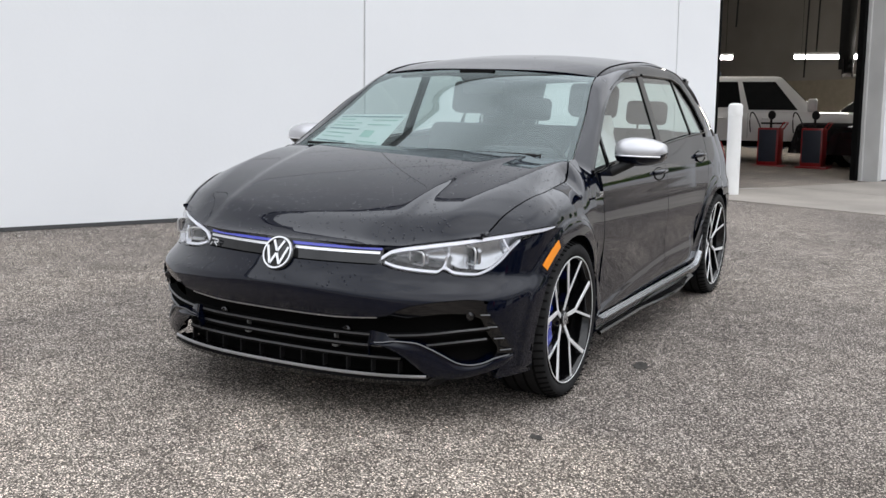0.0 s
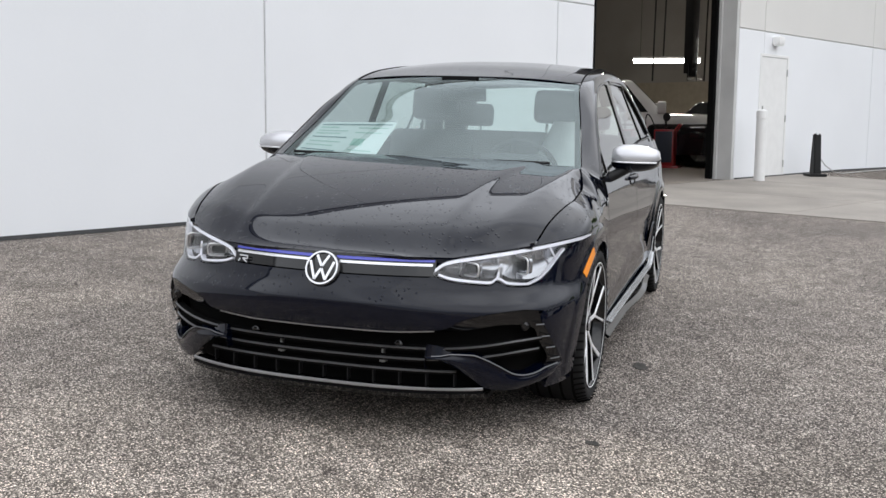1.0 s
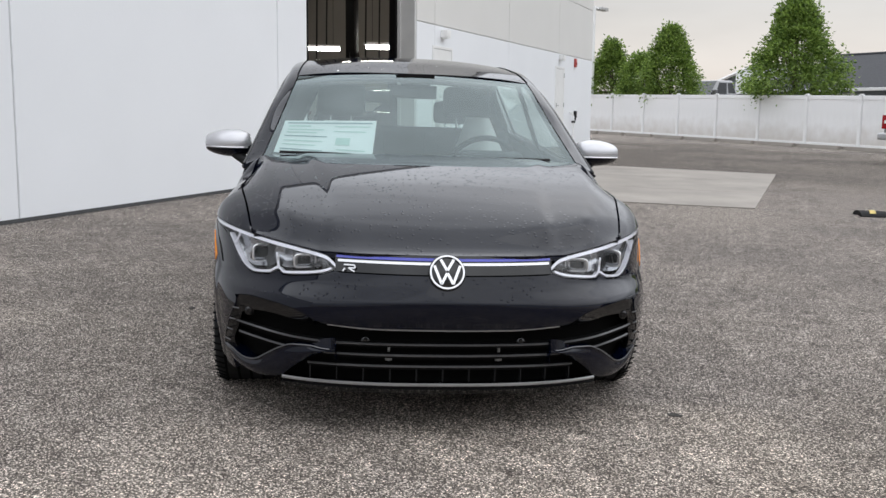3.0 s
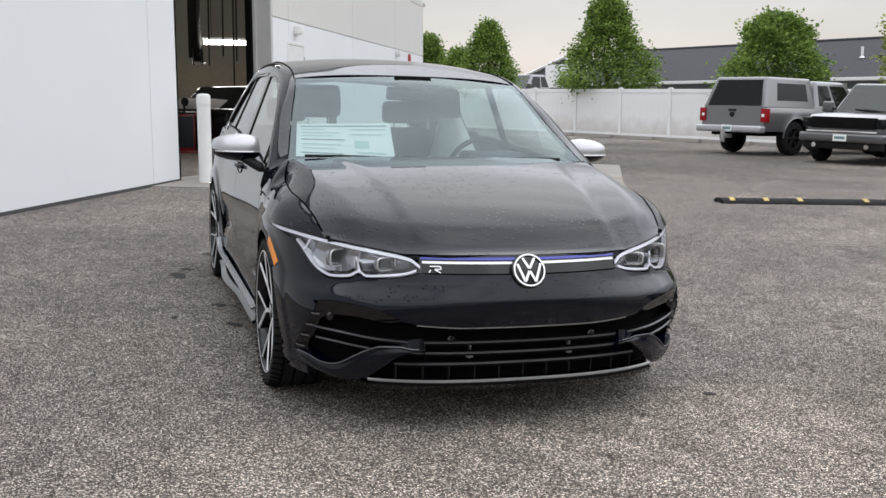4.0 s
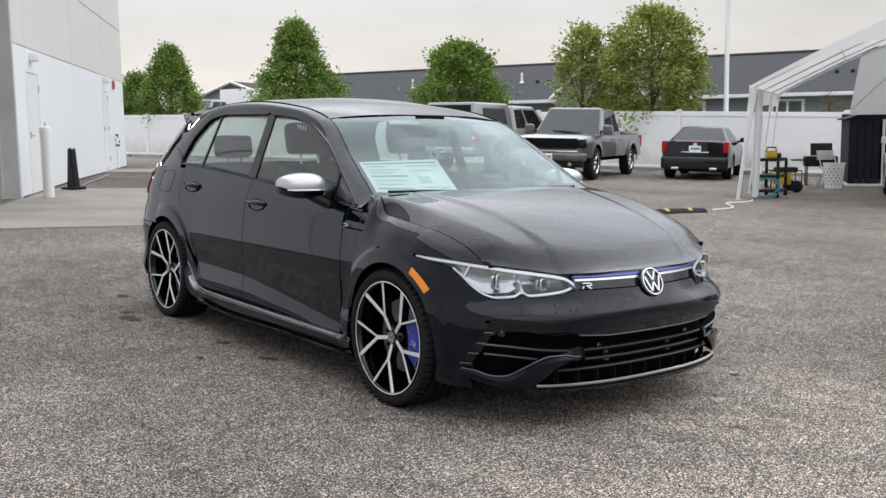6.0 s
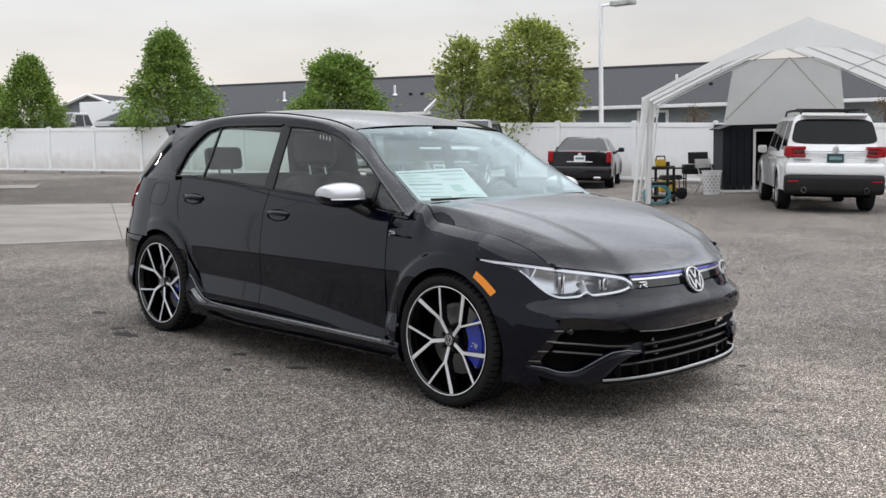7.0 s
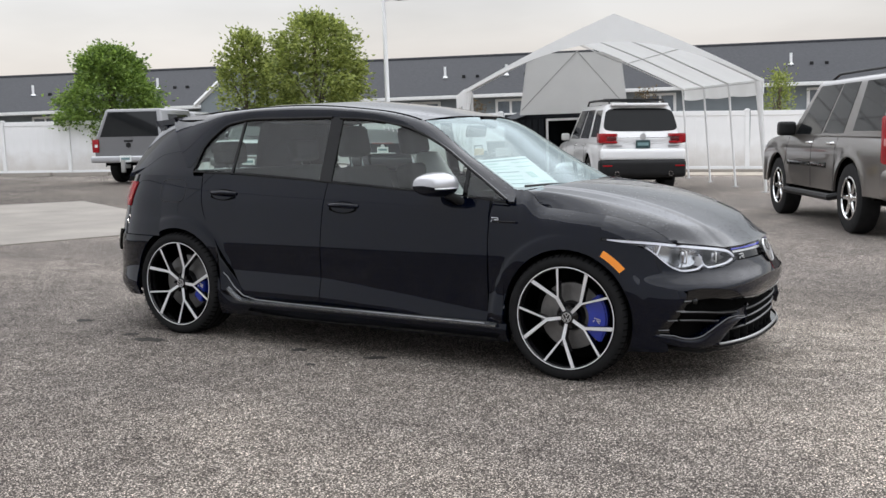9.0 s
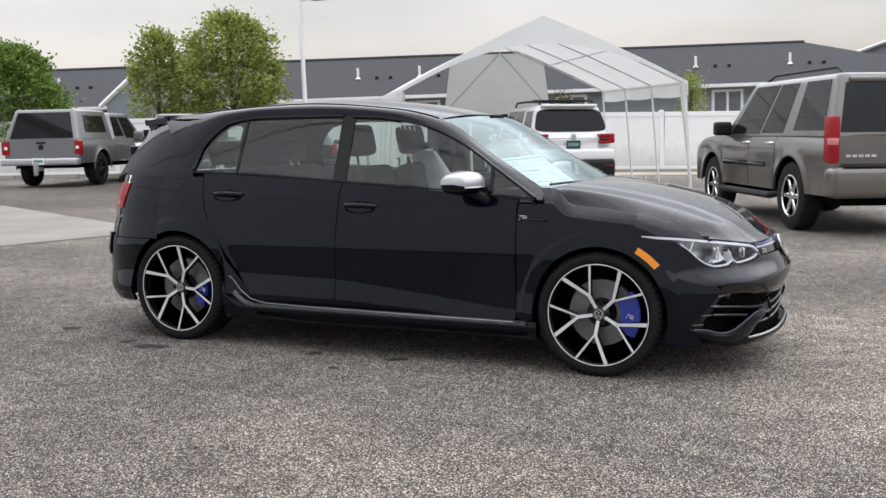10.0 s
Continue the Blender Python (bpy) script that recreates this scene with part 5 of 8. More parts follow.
    part("pillar_lining", sheet_bm(pillar_lining, 14, 12, 0.0, core=(-1.3, 0, 0.9)), matte_black, car)
    rail_lining = lambda u, v: (lambda q: (q[0], q[1] - s * 0.022, q[2] - 0.020))(rail(lerp(0.45, 1.0, u), lerp(-0.05, 1.0, v)))
    part("rail_lining", sheet_bm(rail_lining, 24, 6, 0.0), matte_black, car)
    rr = lambda u, v: (lerp(lerp(-1.05, -1.700, u), lerp(-1.15, -1.66, u), v), s * lerp(side_w(-1.2, 1.352) - 0.10 * u ** 2.6 - 0.02 * u, 0.550, v), lerp(1.352, lerp(1.408, 1.352, u) + 0.004, v))
    part("roof_rail", sheet_bm(rr, 14, 6, 0.0, core=(-1.3, 0, 0.9)), black_paint, car)

# -- screen, roof, rear glass --
def screen(u, v):
    w = 2 * v - 1
    t = u * 0.38
    k = 1 - w * w
    x = in_x(t) + 0.125 * k * (1 - 0.35 * u)
    z = in_z(t) - 0.030 * k * (1 - u) + 0.026 * k * u + 0.022 * math.sin(math.pi * u) * k
    return x, w * (in_y(t) - 0.006), z


g = part("windscreen", sheet_bm(screen, 20, 30, 0.0, core=(0, 0, 0.8)), screen_glass, car, "raked windscreen with a paper sheet behind it")
g.visible_shadow = False
rim = lambda u, v: tuple(Vector(screen(0.955 + 0.045 * u, v)) - Vector((0.004, 0, 0.004)))
part("screen_band", sheet_bm(rim, 2, 30, 0.0, core=(0, 0, 0.8)), matte_black, g)
for s in (1, -1):
    edge = lambda u, v: tuple(Vector(screen(u, (0.0 + 0.018 * v) if s < 0 else 1 - 0.018 * v)) - Vector((0.004, 0, 0.004)))
    part("screen_band", sheet_bm(edge, 16, 2, 0.0, core=(0, 0, 0.8)), matte_black, g)
part("sensor_mount", slab_bm([(-0.10, 0.0), (0.10, 0.0), (0.075, -0.055), (0.03, -0.075), (-0.03, -0.075), (-0.075, -0.055)], 0.02, pose(0.430, 0, 1.345, 58, 0, 90)), matte_black, g, "dark sensor housing at the top of the screen", False)

roof_mid = spl((-1.72, 1.372), (-1.5, 1.400), (-1.2, 1.432), (-0.8, 1.458), (-0.4, 1.462), (0.0, 1.430), (0.3, 1.378), (0.46, 1.350))


def roof(u, v):
    w = 2 * v - 1
    t = lerp(0.384, 1.0, u)
    k = 1 - w * w
    x = in_x(t) + 0.078 * k * max(0, 1 - u * 3) ** 1.5 - 0.05 * k * u ** 6
    z = lerp(in_z(t), max(in_z(t), roof_mid(x)), 1 - abs(w) ** 2.4)
    return x, w * (in_y(t) + 0.002), z


part("roof", sheet_bm(roof, 44, 30, 0.012, core=(-0.6, 0, 0.6)), black_paint, car, "black roof with rain beads")
for s in (1, -1):
    ditch = [(in_x(t), s * (in_y(t) + 0.002), in_z(t) + 0.001) for t in [lerp(0.39, 1.0, k / 30) for k in range(31)]]
    part("roof_seam", tube_bm(ditch, 0.004, 5), matte_black, car, "", True)
part("antenna_fin", slab_bm([(0, 0), (0.13, 0), (0.03, 0.055), (0.0, 0.06)], 0.03, pose(-1.56, 0.015, 1.386, 90, 0, 0), 0.006), black_paint, car, "black shark-fin aerial")
spoil = lambda u, v: (lerp(-1.60, -1.815 - 0.02 * (1 - (2 * v - 1) ** 2), u), (2 * v - 1) * lerp(0.56, 0.52, u), lerp(1.362, 1.335, u) + 0.022 * (1 - (2 * v - 1) ** 2) + 0.012 * u)
part("roof_spoiler", sheet_bm(spoil, 10, 24, 0.035, core=(-1.7, 0, 0.9)), black_paint, car, "black roof spoiler")
for s in (1, -1):
    fin = lambda u, v: (lambda z: (lerp(cx1(z) + 0.03, -1.755 - 0.055 * v, u), s * lerp(side_w(-1.24, z) - 0.112, 0.525, u), z))(lerp(lerp(1.15, 1.27, u), 1.350, v))
    part("spoiler_side", sheet_bm(fin, 6, 4, 0.0, core=(-1.8, 0, 1.25)), black_paint, car, "", False)
rear_glass = lambda u, v: (lambda z, w: (cx1(z) + 0.03 - 0.08 * (1 - abs(w) ** 3), w * (side_w(-1.24, z) - 0.128), z))(lerp(0.99, 1.345, u), 2 * v - 1)
g = part("rear_window", sheet_bm(rear_glass, 8, 16, 0.0, core=(-1.0, 0, 1.0)), auto_glass, car)
g.visible_shadow = False

# cowl, wipers
cowl = lambda u, v: (lerp(lerp(1.11, 0.99, abs(2 * v - 1) ** 2), lerp(1.16, 1.035, abs(2 * v - 1) ** 2), u), (2 * v - 1) * 0.735, lerp(0.925, 0.945, u) - 0.004 * (1 - u))
part("cowl", sheet_bm(cowl, 3, 24, 0.03, core=(1.0, 0, 0.3)), plastic_black, car, "black plastic cowl under the screen")
for y0, y1, dz in ((-0.66, -0.06, 0.0), (0.0, 0.60, 0.0)):
    pts = []
    for k in range(9):
        t = k / 8
        y = lerp(y0, y1, t)
        p = Vector(screen(0.045 + 0.03 * math.sin(math.pi * t), (y / 0.728 + 1) / 2))
        pts.append(p + Vector((0.014, 0, 0.012)))
    part("wiper", tube_bm(pts, 0.007, 6), plastic_black, car, "black wiper at rest")

# -- mirrors --
for s in (1, -1):
    def mirror(a0, a1, grow=1.0):
        def fn(u, v):
            a = lerp(a0, a1, v)
            t = u
            r = max(0.0, math.sin(math.pi * min(max(t, 0.0), 1.0))) ** 0.26
            ry, rz = 0.100 * r * grow, 0.073 * r * grow
            return 0.612 + ry * math.copysign(abs(math.cos(a)) ** 0.8, math.cos(a)) - 0.030 * t, s * lerp(0.818, 1.048, t), 0.984 + rz * math.copysign(abs(math.sin(a)) ** 0.85, math.sin(a)) * (1.0 - 0.22 * t)
        return fn
    core = (0.60, s * 0.95, 0.97)
    mir = part("mirror", sheet_bm(mirror(radians(-185), radians(-12)), 24, 16, 0.0, core=core), black_paint, car, "door mirror with a satin silver cap")
    part("mirror_cap", sheet_bm(mirror(radians(-10), radians(183), 1.03), 24, 18, 0.006, core=core), satin_silver, mir, "satin silver mirror cap")
    turn_lamp = [(0.612 + 0.1015 * math.sin(math.pi * t) ** 0.26 - 0.030 * t, s * lerp(0.818, 1.048, t), 0.968) for t in [lerp(0.06, 0.94, k / 12) for k in range(13)]]
    part("mirror_indicator", tube_bm(turn_lamp, 0.004, 6), silver, mir)
    part("mirror_arm", tube_bm([(0.70, s * 0.800, 0.880), (0.675, s * 0.845, 0.905), (0.640, s * 0.895, 0.935), (0.62, s * 0.92, 0.955)], 0.024, 10), plastic_black, mir)
    part("mirror_glass", slab_bm([(0.055 * math.cos(a) * 1.2, 0.048 * math.sin(a)) for a in [k * math.pi / 12 for k in range(24)]], 0.003, pose(0.520, s * 0.935, 0.982, 90, 0, -90)), chrome, mir, "", False)

# -- cabin --
part("cabin_floor", box_bm(-1.75, -0.72, 0.20, 1.15, 0.72, 0.24), matte_black, car, "", False)
part("firewall", box_bm(1.02, -0.70, 0.20, 1.06, 0.70, 0.90), matte_black, car, "", False)
dash = lambda u, v: (lerp(1.02, 0.60, u), (2 * v - 1) * 0.70, 0.925 + 0.02 * math.sin(math.pi * u) - 0.16 * max(0, u - 0.75) * 4)
part("dashboard", sheet_bm(dash, 12, 16, 0.03, core=(0.8, 0, 0.3)), dash_grey, car, "dark dashboard under the screen")
part("instrument_hood", box_bm(0.62, 0.20, 0.90, 0.80, 0.52, 0.985, 0.03, 3), dash_grey, car)
wheel_ring = [(0.52 + 0.07 * math.sin(a), 0.36 + 0.18 * math.cos(a), 0.88 + 0.165 * math.sin(a)) for a in [k * math.pi / 16 for k in range(33)]]
part("steering_wheel", joined(tube_bm(wheel_ring, 0.014, 8), box_bm(0.53, 0.30, 0.84, 0.57, 0.42, 0.91, 0.012), rod_bm((0.545, 0.20, 0.88), (0.545, 0.52, 0.88), 0.012)), plastic_black, car, "black steering wheel")


def seat(x, y, material, name="front_seat", label="dark cloth front seat with headrest"):
    st = part(name, joined(box_bm(x - 0.06, y - 0.25, 0.34, x + 0.46, y + 0.25, 0.52, 0.05, 3),
                           moved(box_bm(-0.07, -0.25, 0, 0.07, 0.25, 0.62, 0.06, 3), pose(x - 0.06, y, 0.46, 0, -18, 0))), cloth_dark, car, label)
    if material is not cloth_dark:
        def drape(u, v):
            a = 2 * math.pi * u
            w = lerp(0.30, 0.10, v ** 1.6) * (1 + 0.08 * math.sin(5 * a) * (1 - v))
            return x - 0.02 - 0.20 * v + 0.75 * w * math.cos(a), y + 0.06 + 0.9 * w * math.sin(a) * (1 - 0.25 * v), lerp(0.52, 1.13, v)
        part("seat_drape", sheet_bm(drape, 40, 14, 0.0, core=(x - 0.1, y, 0.8)), material, st, "loose white drape")
    part("headrest", moved(box_bm(-0.05, -0.14, 0.0, 0.05, 0.14, 0.19, 0.045, 3), pose(x - 0.275, y, 1.115, 0, -12, 0)), cloth_dark, st)
    for d in (-0.06, 0.06):
        part("headrest_post", rod_bm((x - 0.255, y + d, 1.03), (x - 0.28, y + d, 1.14), 0.007, 8), chrome, st)


seat(-0.02, 0.37, drape_white, label="front seat under a white drape")
seat(-0.02, -0.37, cloth_dark)
bench = part("rear_bench", joined(box_bm(-1.02, -0.62, 0.36, -0.55, 0.62, 0.54, 0.06, 3), moved(box_bm(-0.07, -0.62, 0, 0.07, 0.62, 0.60, 0.06, 3), pose(-1.02, 0, 0.46, 0, -20, 0))), cloth_dark, car, "dark rear bench")
for y in (-0.40, 0.40):
    part("headrest", moved(box_bm(-0.05, -0.13, 0.0, 0.05, 0.13, 0.15, 0.04, 3), pose(-1.26, y, 1.06, 0, -10, 0)), cloth_dark, bench)
    for d in (-0.05, 0.05):
        part("headrest_post", rod_bm((-1.23, y + d, 0.99), (-1.26, y + d, 1.08), 0.007, 8), chrome, bench)
part("parcel_shelf", box_bm(-1.85, -0.60, 0.94, -1.30, 0.60, 0.96), cloth_dark, car, "", False)
part("inner_mirror", moved(box_bm(-0.012, -0.12, -0.035, 0.012, 0.12, 0.035, 0.011, 3), pose(0.36, 0.0, 1.265, 0, 12, 0)), plastic_black, car, "black inner mirror")
lining = lambda u, v: (lerp(0.34, -1.55, u), (2 * v - 1) * 0.57, lerp(1.30, 1.345, min(1, u * 2.5)) + 0.03 * (1 - (2 * v - 1) ** 2) - 0.02 * u)
part("roof_lining", sheet_bm(lining, 10, 8, 0.0), dash_grey, car, "", True)
for s in (1, -1):
    inner = lambda u, v: (lerp(-1.30, 0.92, u), s * (side_max(0) - 0.135), lerp(0.26, belt(lerp(-1.30, 0.92, u)) - 0.02, v))
    part("door_card", sheet_bm(inner, 12, 4, 0.0, core=(0, s * 2, 0.6)), dash_grey, car)

# price sheet behind the screen, with unreadable print as bars
SHEET = [Vector(screen(a, b)) - Vector((0.008, 0, 0.010)) for a, b in ((0.085, 0.022), (0.085, 0.335), (0.47, 0.345), (0.47, 0.018))]


def on_sheet(a, b, lift=0.0):
    low, high = SHEET[0].lerp(SHEET[1], a), SHEET[3].lerp(SHEET[2], a)
    return low.lerp(high, b) + Vector((0.6, 0, 0.8)) * lift


sheet = part("price_sheet", sheet_bm(lambda u, v: on_sheet(u, v), 8, 6, 0.0006), paper, car, "white and pale green price sheet inside the screen")
for a0, a1, b0, b1, m in ((0.04, 0.96, 0.90, 0.93, ink), (0.05, 0.50, 0.50, 0.53, ink), (0.06, 0.30, 0.80, 0.84, ink_pale), (0.06, 0.45, 0.70, 0.73, ink_pale), (0.06, 0.38, 0.61, 0.64, ink_pale), (0.06, 0.46, 0.36, 0.39, ink_pale), (0.06, 0.40, 0.24, 0.27, ink_pale), (0.05, 0.48, 0.10, 0.13, ink), (0.56, 0.94, 0.80, 0.83, ink_pale), (0.56, 0.90, 0.66, 0.69, ink_pale), (0.60, 0.75, 0.30, 0.50, ink_pale), (0.62, 0.92, 0.16, 0.19, ink_pale)):
    part("print_bar", sheet_bm(lambda u, v: on_sheet(lerp(a0, a1, u), lerp(b0, b1, v), 0.002), 6, 1, 0.0), m, sheet, "", False)


for y, x, k in ((-1, 0.21, 0), (-1, 0.18, 1), (-1, 0.15, 2), (-1, 0.12, 3)):
    z = 1.262 + 0.004 * k
    part("window_mark", tube_bm([(x, y * (side_w(x, z) - 0.006), z), (x - 0.012, y * (side_w(x, z + 0.022) - 0.006), z + 0.022)], 0.0016, 4), paper, car, "faint pale wax mark on the side window", False)


# -- wheels --
def wheel(name="wheel"):
    """A wheel about the origin; its outer face looks along +z."""
    hub = new(name)
    tyre = [(0.262, -0.105), (0.275, -0.118), (0.297, -0.119), (0.312, -0.112), (0.321, -0.098), (0.3235, -0.07), (0.3235, 0.07), (0.321, 0.098), (0.312, 0.112), (0.297, 0.119), (0.278, 0.118), (0.266, 0.110), (0.262, 0.100)]
    ty = part("tyre", lathe_bm(tyre, 64), rubber, hub, "black low-profile tyre")
    for r, h in ((0.3240, -0.075), (0.3240, -0.025), (0.3240, 0.025), (0.3240, 0.075)):
        part("tread_groove", lathe_bm([(r - 0.001, h - 0.005), (r + 0.0004, h - 0.005), (r + 0.0004, h + 0.005), (r - 0.001, h + 0.005)], 64), matte_black, ty, "", False)
    for k in range(60):
        a = 2 * math.pi * k / 60
        bm = box_bm(-0.0035, -0.002, -0.023, 0.0035, 0.0012, 0.023)
        part("tread_cut", moved(bm, Matrix.Rotation(a, 4, "Z") @ pose(0, 0.3222, 0.099, 20, 0, 0)), matte_black, ty, "", False)
    rim = part("rim", lathe_bm([(0.267, 0.111), (0.2645, 0.1165), (0.257, 0.114), (0.251, 0.105), (0.246, 0.06), (0.240, -0.09), (0.262, -0.105)], 64), gloss_black, hub, "black alloy rim with bright cut spokes")
    part("rim_edge", lathe_bm([(0.2635, 0.1172), (0.2612, 0.1182), (0.2588, 0.1168)], 64), cut_alloy, rim, "", False)
    part("hub_dish", lathe_bm([(0.0, 0.083), (0.030, 0.083), (0.055, 0.074), (0.068, 0.05), (0.07, 0.0)], 40), gloss_black, rim)
    for k in range(5):
        T = Matrix.Rotation(2 * math.pi * k / 5 + radians(45), 4, "Z")
        for sgn, wd in ((1, 0.0165), (-1, 0.0098)):
            a1 = radians(19 if sgn > 0 else -17)
            p0, p1, p2 = Vector((0.034, 0.003 * sgn, 0.084)), Vector((0.112, 0.004 * sgn, 0.097)), Vector((0.2575 * math.cos(a1), 0.2575 * math.sin(a1), 0.113))
            bm, top = bmesh.new(), bmesh.new()
            rows, face = [], []
            for p, q, w in ((p0, p1, 0.0120 if sgn > 0 else 0.0085), (p1, p2, wd * 0.9), (p2, p2 + (p2 - p1), wd * 1.15)):
                d = Vector((q - p)).normalized()
                n = Vector((-d.y, d.x, 0)).normalized() * w / 2
                rows.append([bm.verts.new(c) for c in (p + n * 1.15 - Vector((0, 0, 0.004)), p - n * 1.15 - Vector((0, 0, 0.004)), p - n * 1.5 - Vector((0, 0, 0.040)), p + n * 1.5 - Vector((0, 0, 0.040)))])
                face.append([top.verts.new(c) for c in (p + n * 0.9, p - n * 0.9, p - n * 1.1 - Vector((0, 0, 0.005)), p + n * 1.1 - Vector((0, 0, 0.005)))])
            for b, rr in ((bm, rows), (top, face)):
                for r1, r2 in zip(rr, rr[1:]):
                    for j in range(4):
                        b.faces.new((r1[j], r1[(j + 1) % 4], r2[(j + 1) % 4], r2[j]))
                b.faces.new(rr[0]), b.faces.new(rr[-1])
                bmesh.ops.recalc_face_normals(b, faces=b.faces)
                moved(b, T)
            part("spoke", bm, gloss_black, rim, "", False)
            part("spoke_face", top, cut_alloy, rim, "bright cut spoke face", False)
        part("wheel_bolt", moved(lathe_bm([(0, 0.012), (0.008, 0.012), (0.010, 0)], 12), T @ pose(0.052 * math.cos(0.63), 0.052 * math.sin(0.63), 0.074)), gloss_black, rim)
    cap = part("centre_cap", lathe_bm([(0.0, 0.092), (0.026, 0.091), (0.031, 0.086), (0.032, 0.07)], 32), gloss_black, rim, "round cap with a silver ring")
    part("cap_ring", lathe_bm([(0.0225, 0.0925), (0.0255, 0.0925), (0.026, 0.090)], 32), silver, cap)
    for a, b in zig:
        part("cap_bar", moved(bar2((a[0] * 0.42, a[1] * 0.42), (b[0] * 0.42, b[1] * 0.42), 0.004, 0.0015), pose(0, 0, 0.0915)), silver, cap, "", False)
    disc = part("brake_disc", lathe_bm([(0.075, 0.02), (0.172, 0.02), (0.174, 0.015), (0.174, -0.01), (0.075, -0.01)], 48), disc_steel, hub, "drilled steel brake disc")
    part("disc_bell", lathe_bm([(0.0, 0.055), (0.07, 0.05), (0.078, 0.02)], 32), plastic_black, disc)
    # Flat black disc put in as the shade behind the spokes.
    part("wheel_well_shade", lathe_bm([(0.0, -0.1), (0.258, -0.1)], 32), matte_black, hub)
    return hub


def caliper(owner, s, ax, front):
    """Blue brake caliper at the outer face of the disc."""
    a0, a1 = (-34, 38) if front else (-38, 12)
    r0, r1 = (0.112, 0.212) if front else (0.12, 0.19)
    out = [(r1 * math.cos(radians(lerp(a0, a1, k / 10))), r1 * math.sin(radians(lerp(a0, a1, k / 10)))) for k in range(11)]
    out += [(r0 * math.cos(radians(lerp(a1, a0, k / 10))), r0 * math.sin(radians(lerp(a1, a0, k / 10)))) for k in range(11)]
    m = pose(ax, s * 0.8, HUB_Z, 90, 0, 0) if s < 0 else Matrix.Diagonal((1, -1, 1, 1)) @ pose(ax, -0.8, HUB_Z, 90, 0, 0)
    c = part("brake_caliper", slab_bm(out, 0.048, m, 0.008), blue_gloss, owner, "blue brake caliper", True)
    part("caliper_badge", small_badge(m @ pose(0.160, -0.005, 0.049, 0, 0, -12), 0.9), silver, c, "", False)


first = wheel()
spots = [(1, 1), (-1, 1), (1, -1), (-1, -1)]
for k, (ex, s) in enumerate(spots):
    m = pose(ex * AXLE, s * 0.770, HUB_Z, -90 if s > 0 else 90, 0, 0) @ pose(0, 0, 0, 0, 0, (0, 30, 0, 24)[k])
    w = first if k == 0 else copy_thing(first, Matrix())
    w.parent = car
    w.matrix_parent_inverse = Matrix()
    w.matrix_basis = m
    caliper(car, s, ex * AXLE, ex > 0)
    well = lathe_bm([(0.06, -0.30), (ARCH + 0.012, -0.30), (ARCH + 0.012, 0.085)], 40, pose(ex * AXLE, s * 0.78, HUB_Z, -90 if s > 0 else 90, 0, 0))
    bmesh.ops.delete(well, geom=[f for f in well.faces if f.calc_center_median().z < 0.24], context="FACES")
    part("wheel_well", well, matte_black, car)
part("underbody", joined(box_bm(-0.93, -0.80, 0.17, 0.93, 0.80, 0.24), box_bm(-1.95, -0.50, 0.19, 1.95, 0.50, 0.26)), matte_black, car, "", False)
part("engine_bay", box_bm(1.1, -0.55, 0.26, 1.95, 0.55, 0.55), matte_black, car, "", False)

# ---- parked vehicles: x ahead, y left, z up, on the ground ----
def plain_wheel(parent, x, y, r, width, face, spokes=6, rim_r=0.62):
    """A road wheel whose outer face looks along +y or -y."""
    s = 1 if y > 0 else -1
    m = pose(x, y, r, -90 if s > 0 else 90, 0, 0)
    h = width / 2
    w = new("wheel")
    w.parent = parent
    w.matrix_basis = m
    part("tyre", lathe_bm([(r * rim_r, -h), (r * 0.88, -h), (r * 0.97, -h * 0.85), (r, -h * 0.6), (r, h * 0.6), (r * 0.97, h * 0.85), (r * 0.88, h), (r * rim_r, h * 0.92)], 40), rubber, w, "black tyre")
    rim = part("rim", lathe_bm([(r * rim_r, h * 0.92), (r * rim_r * 0.93, h * 0.80), (r * rim_r * 0.9, 0), (0, -h * 0.1)], 40), gloss_black if face is chrome else face, w)
    part("rim_lip", lathe_bm([(r * rim_r * 1.01, h * 0.93), (r * rim_r * 0.95, h * 0.96), (r * rim_r * 0.92, h * 0.84)], 40), face, rim)
    for k in range(spokes):
        a = 2 * math.pi * k / spokes
        part("spoke", moved(box_bm(r * 0.08, -r * 0.075, h * 0.45, r * rim_r * 0.95, r * 0.075, h * 0.80, r * 0.03, 1), Matrix.Rotation(a, 4, "Z")), face, rim)
    part("hub_cap", lathe_bm([(0, h * 0.9), (r * 0.12, h * 0.88), (r * 0.16, h * 0.6)], 20), face, rim)


def cabin_bm(xb0, xb1, xt0, xt1, zb, zt, wb, wt, bevel=0.07):
    bm = bmesh.new()
    v = [bm.verts.new(p) for p in ((xb0, -wb, zb), (xb1, -wb, zb), (xb1, wb, zb), (xb0, wb, zb), (xt0, -wt, zt), (xt1, -wt, zt), (xt1, wt, zt), (xt0, wt, zt))]
    for f in ((3, 2, 1, 0), (4, 5, 6, 7), (0, 1, 5, 4), (1, 2, 6, 5), (2, 3, 7, 6), (3, 0, 4, 7)):
        bm.faces.new([v[k] for k in f])
    bmesh.ops.bevel(bm, geom=[e for e in bm.edges if max(p.co.z for p in e.verts) > zb + 0.01], offset=bevel, segments=4, affect="EDGES", profile=0.6)
    return bm


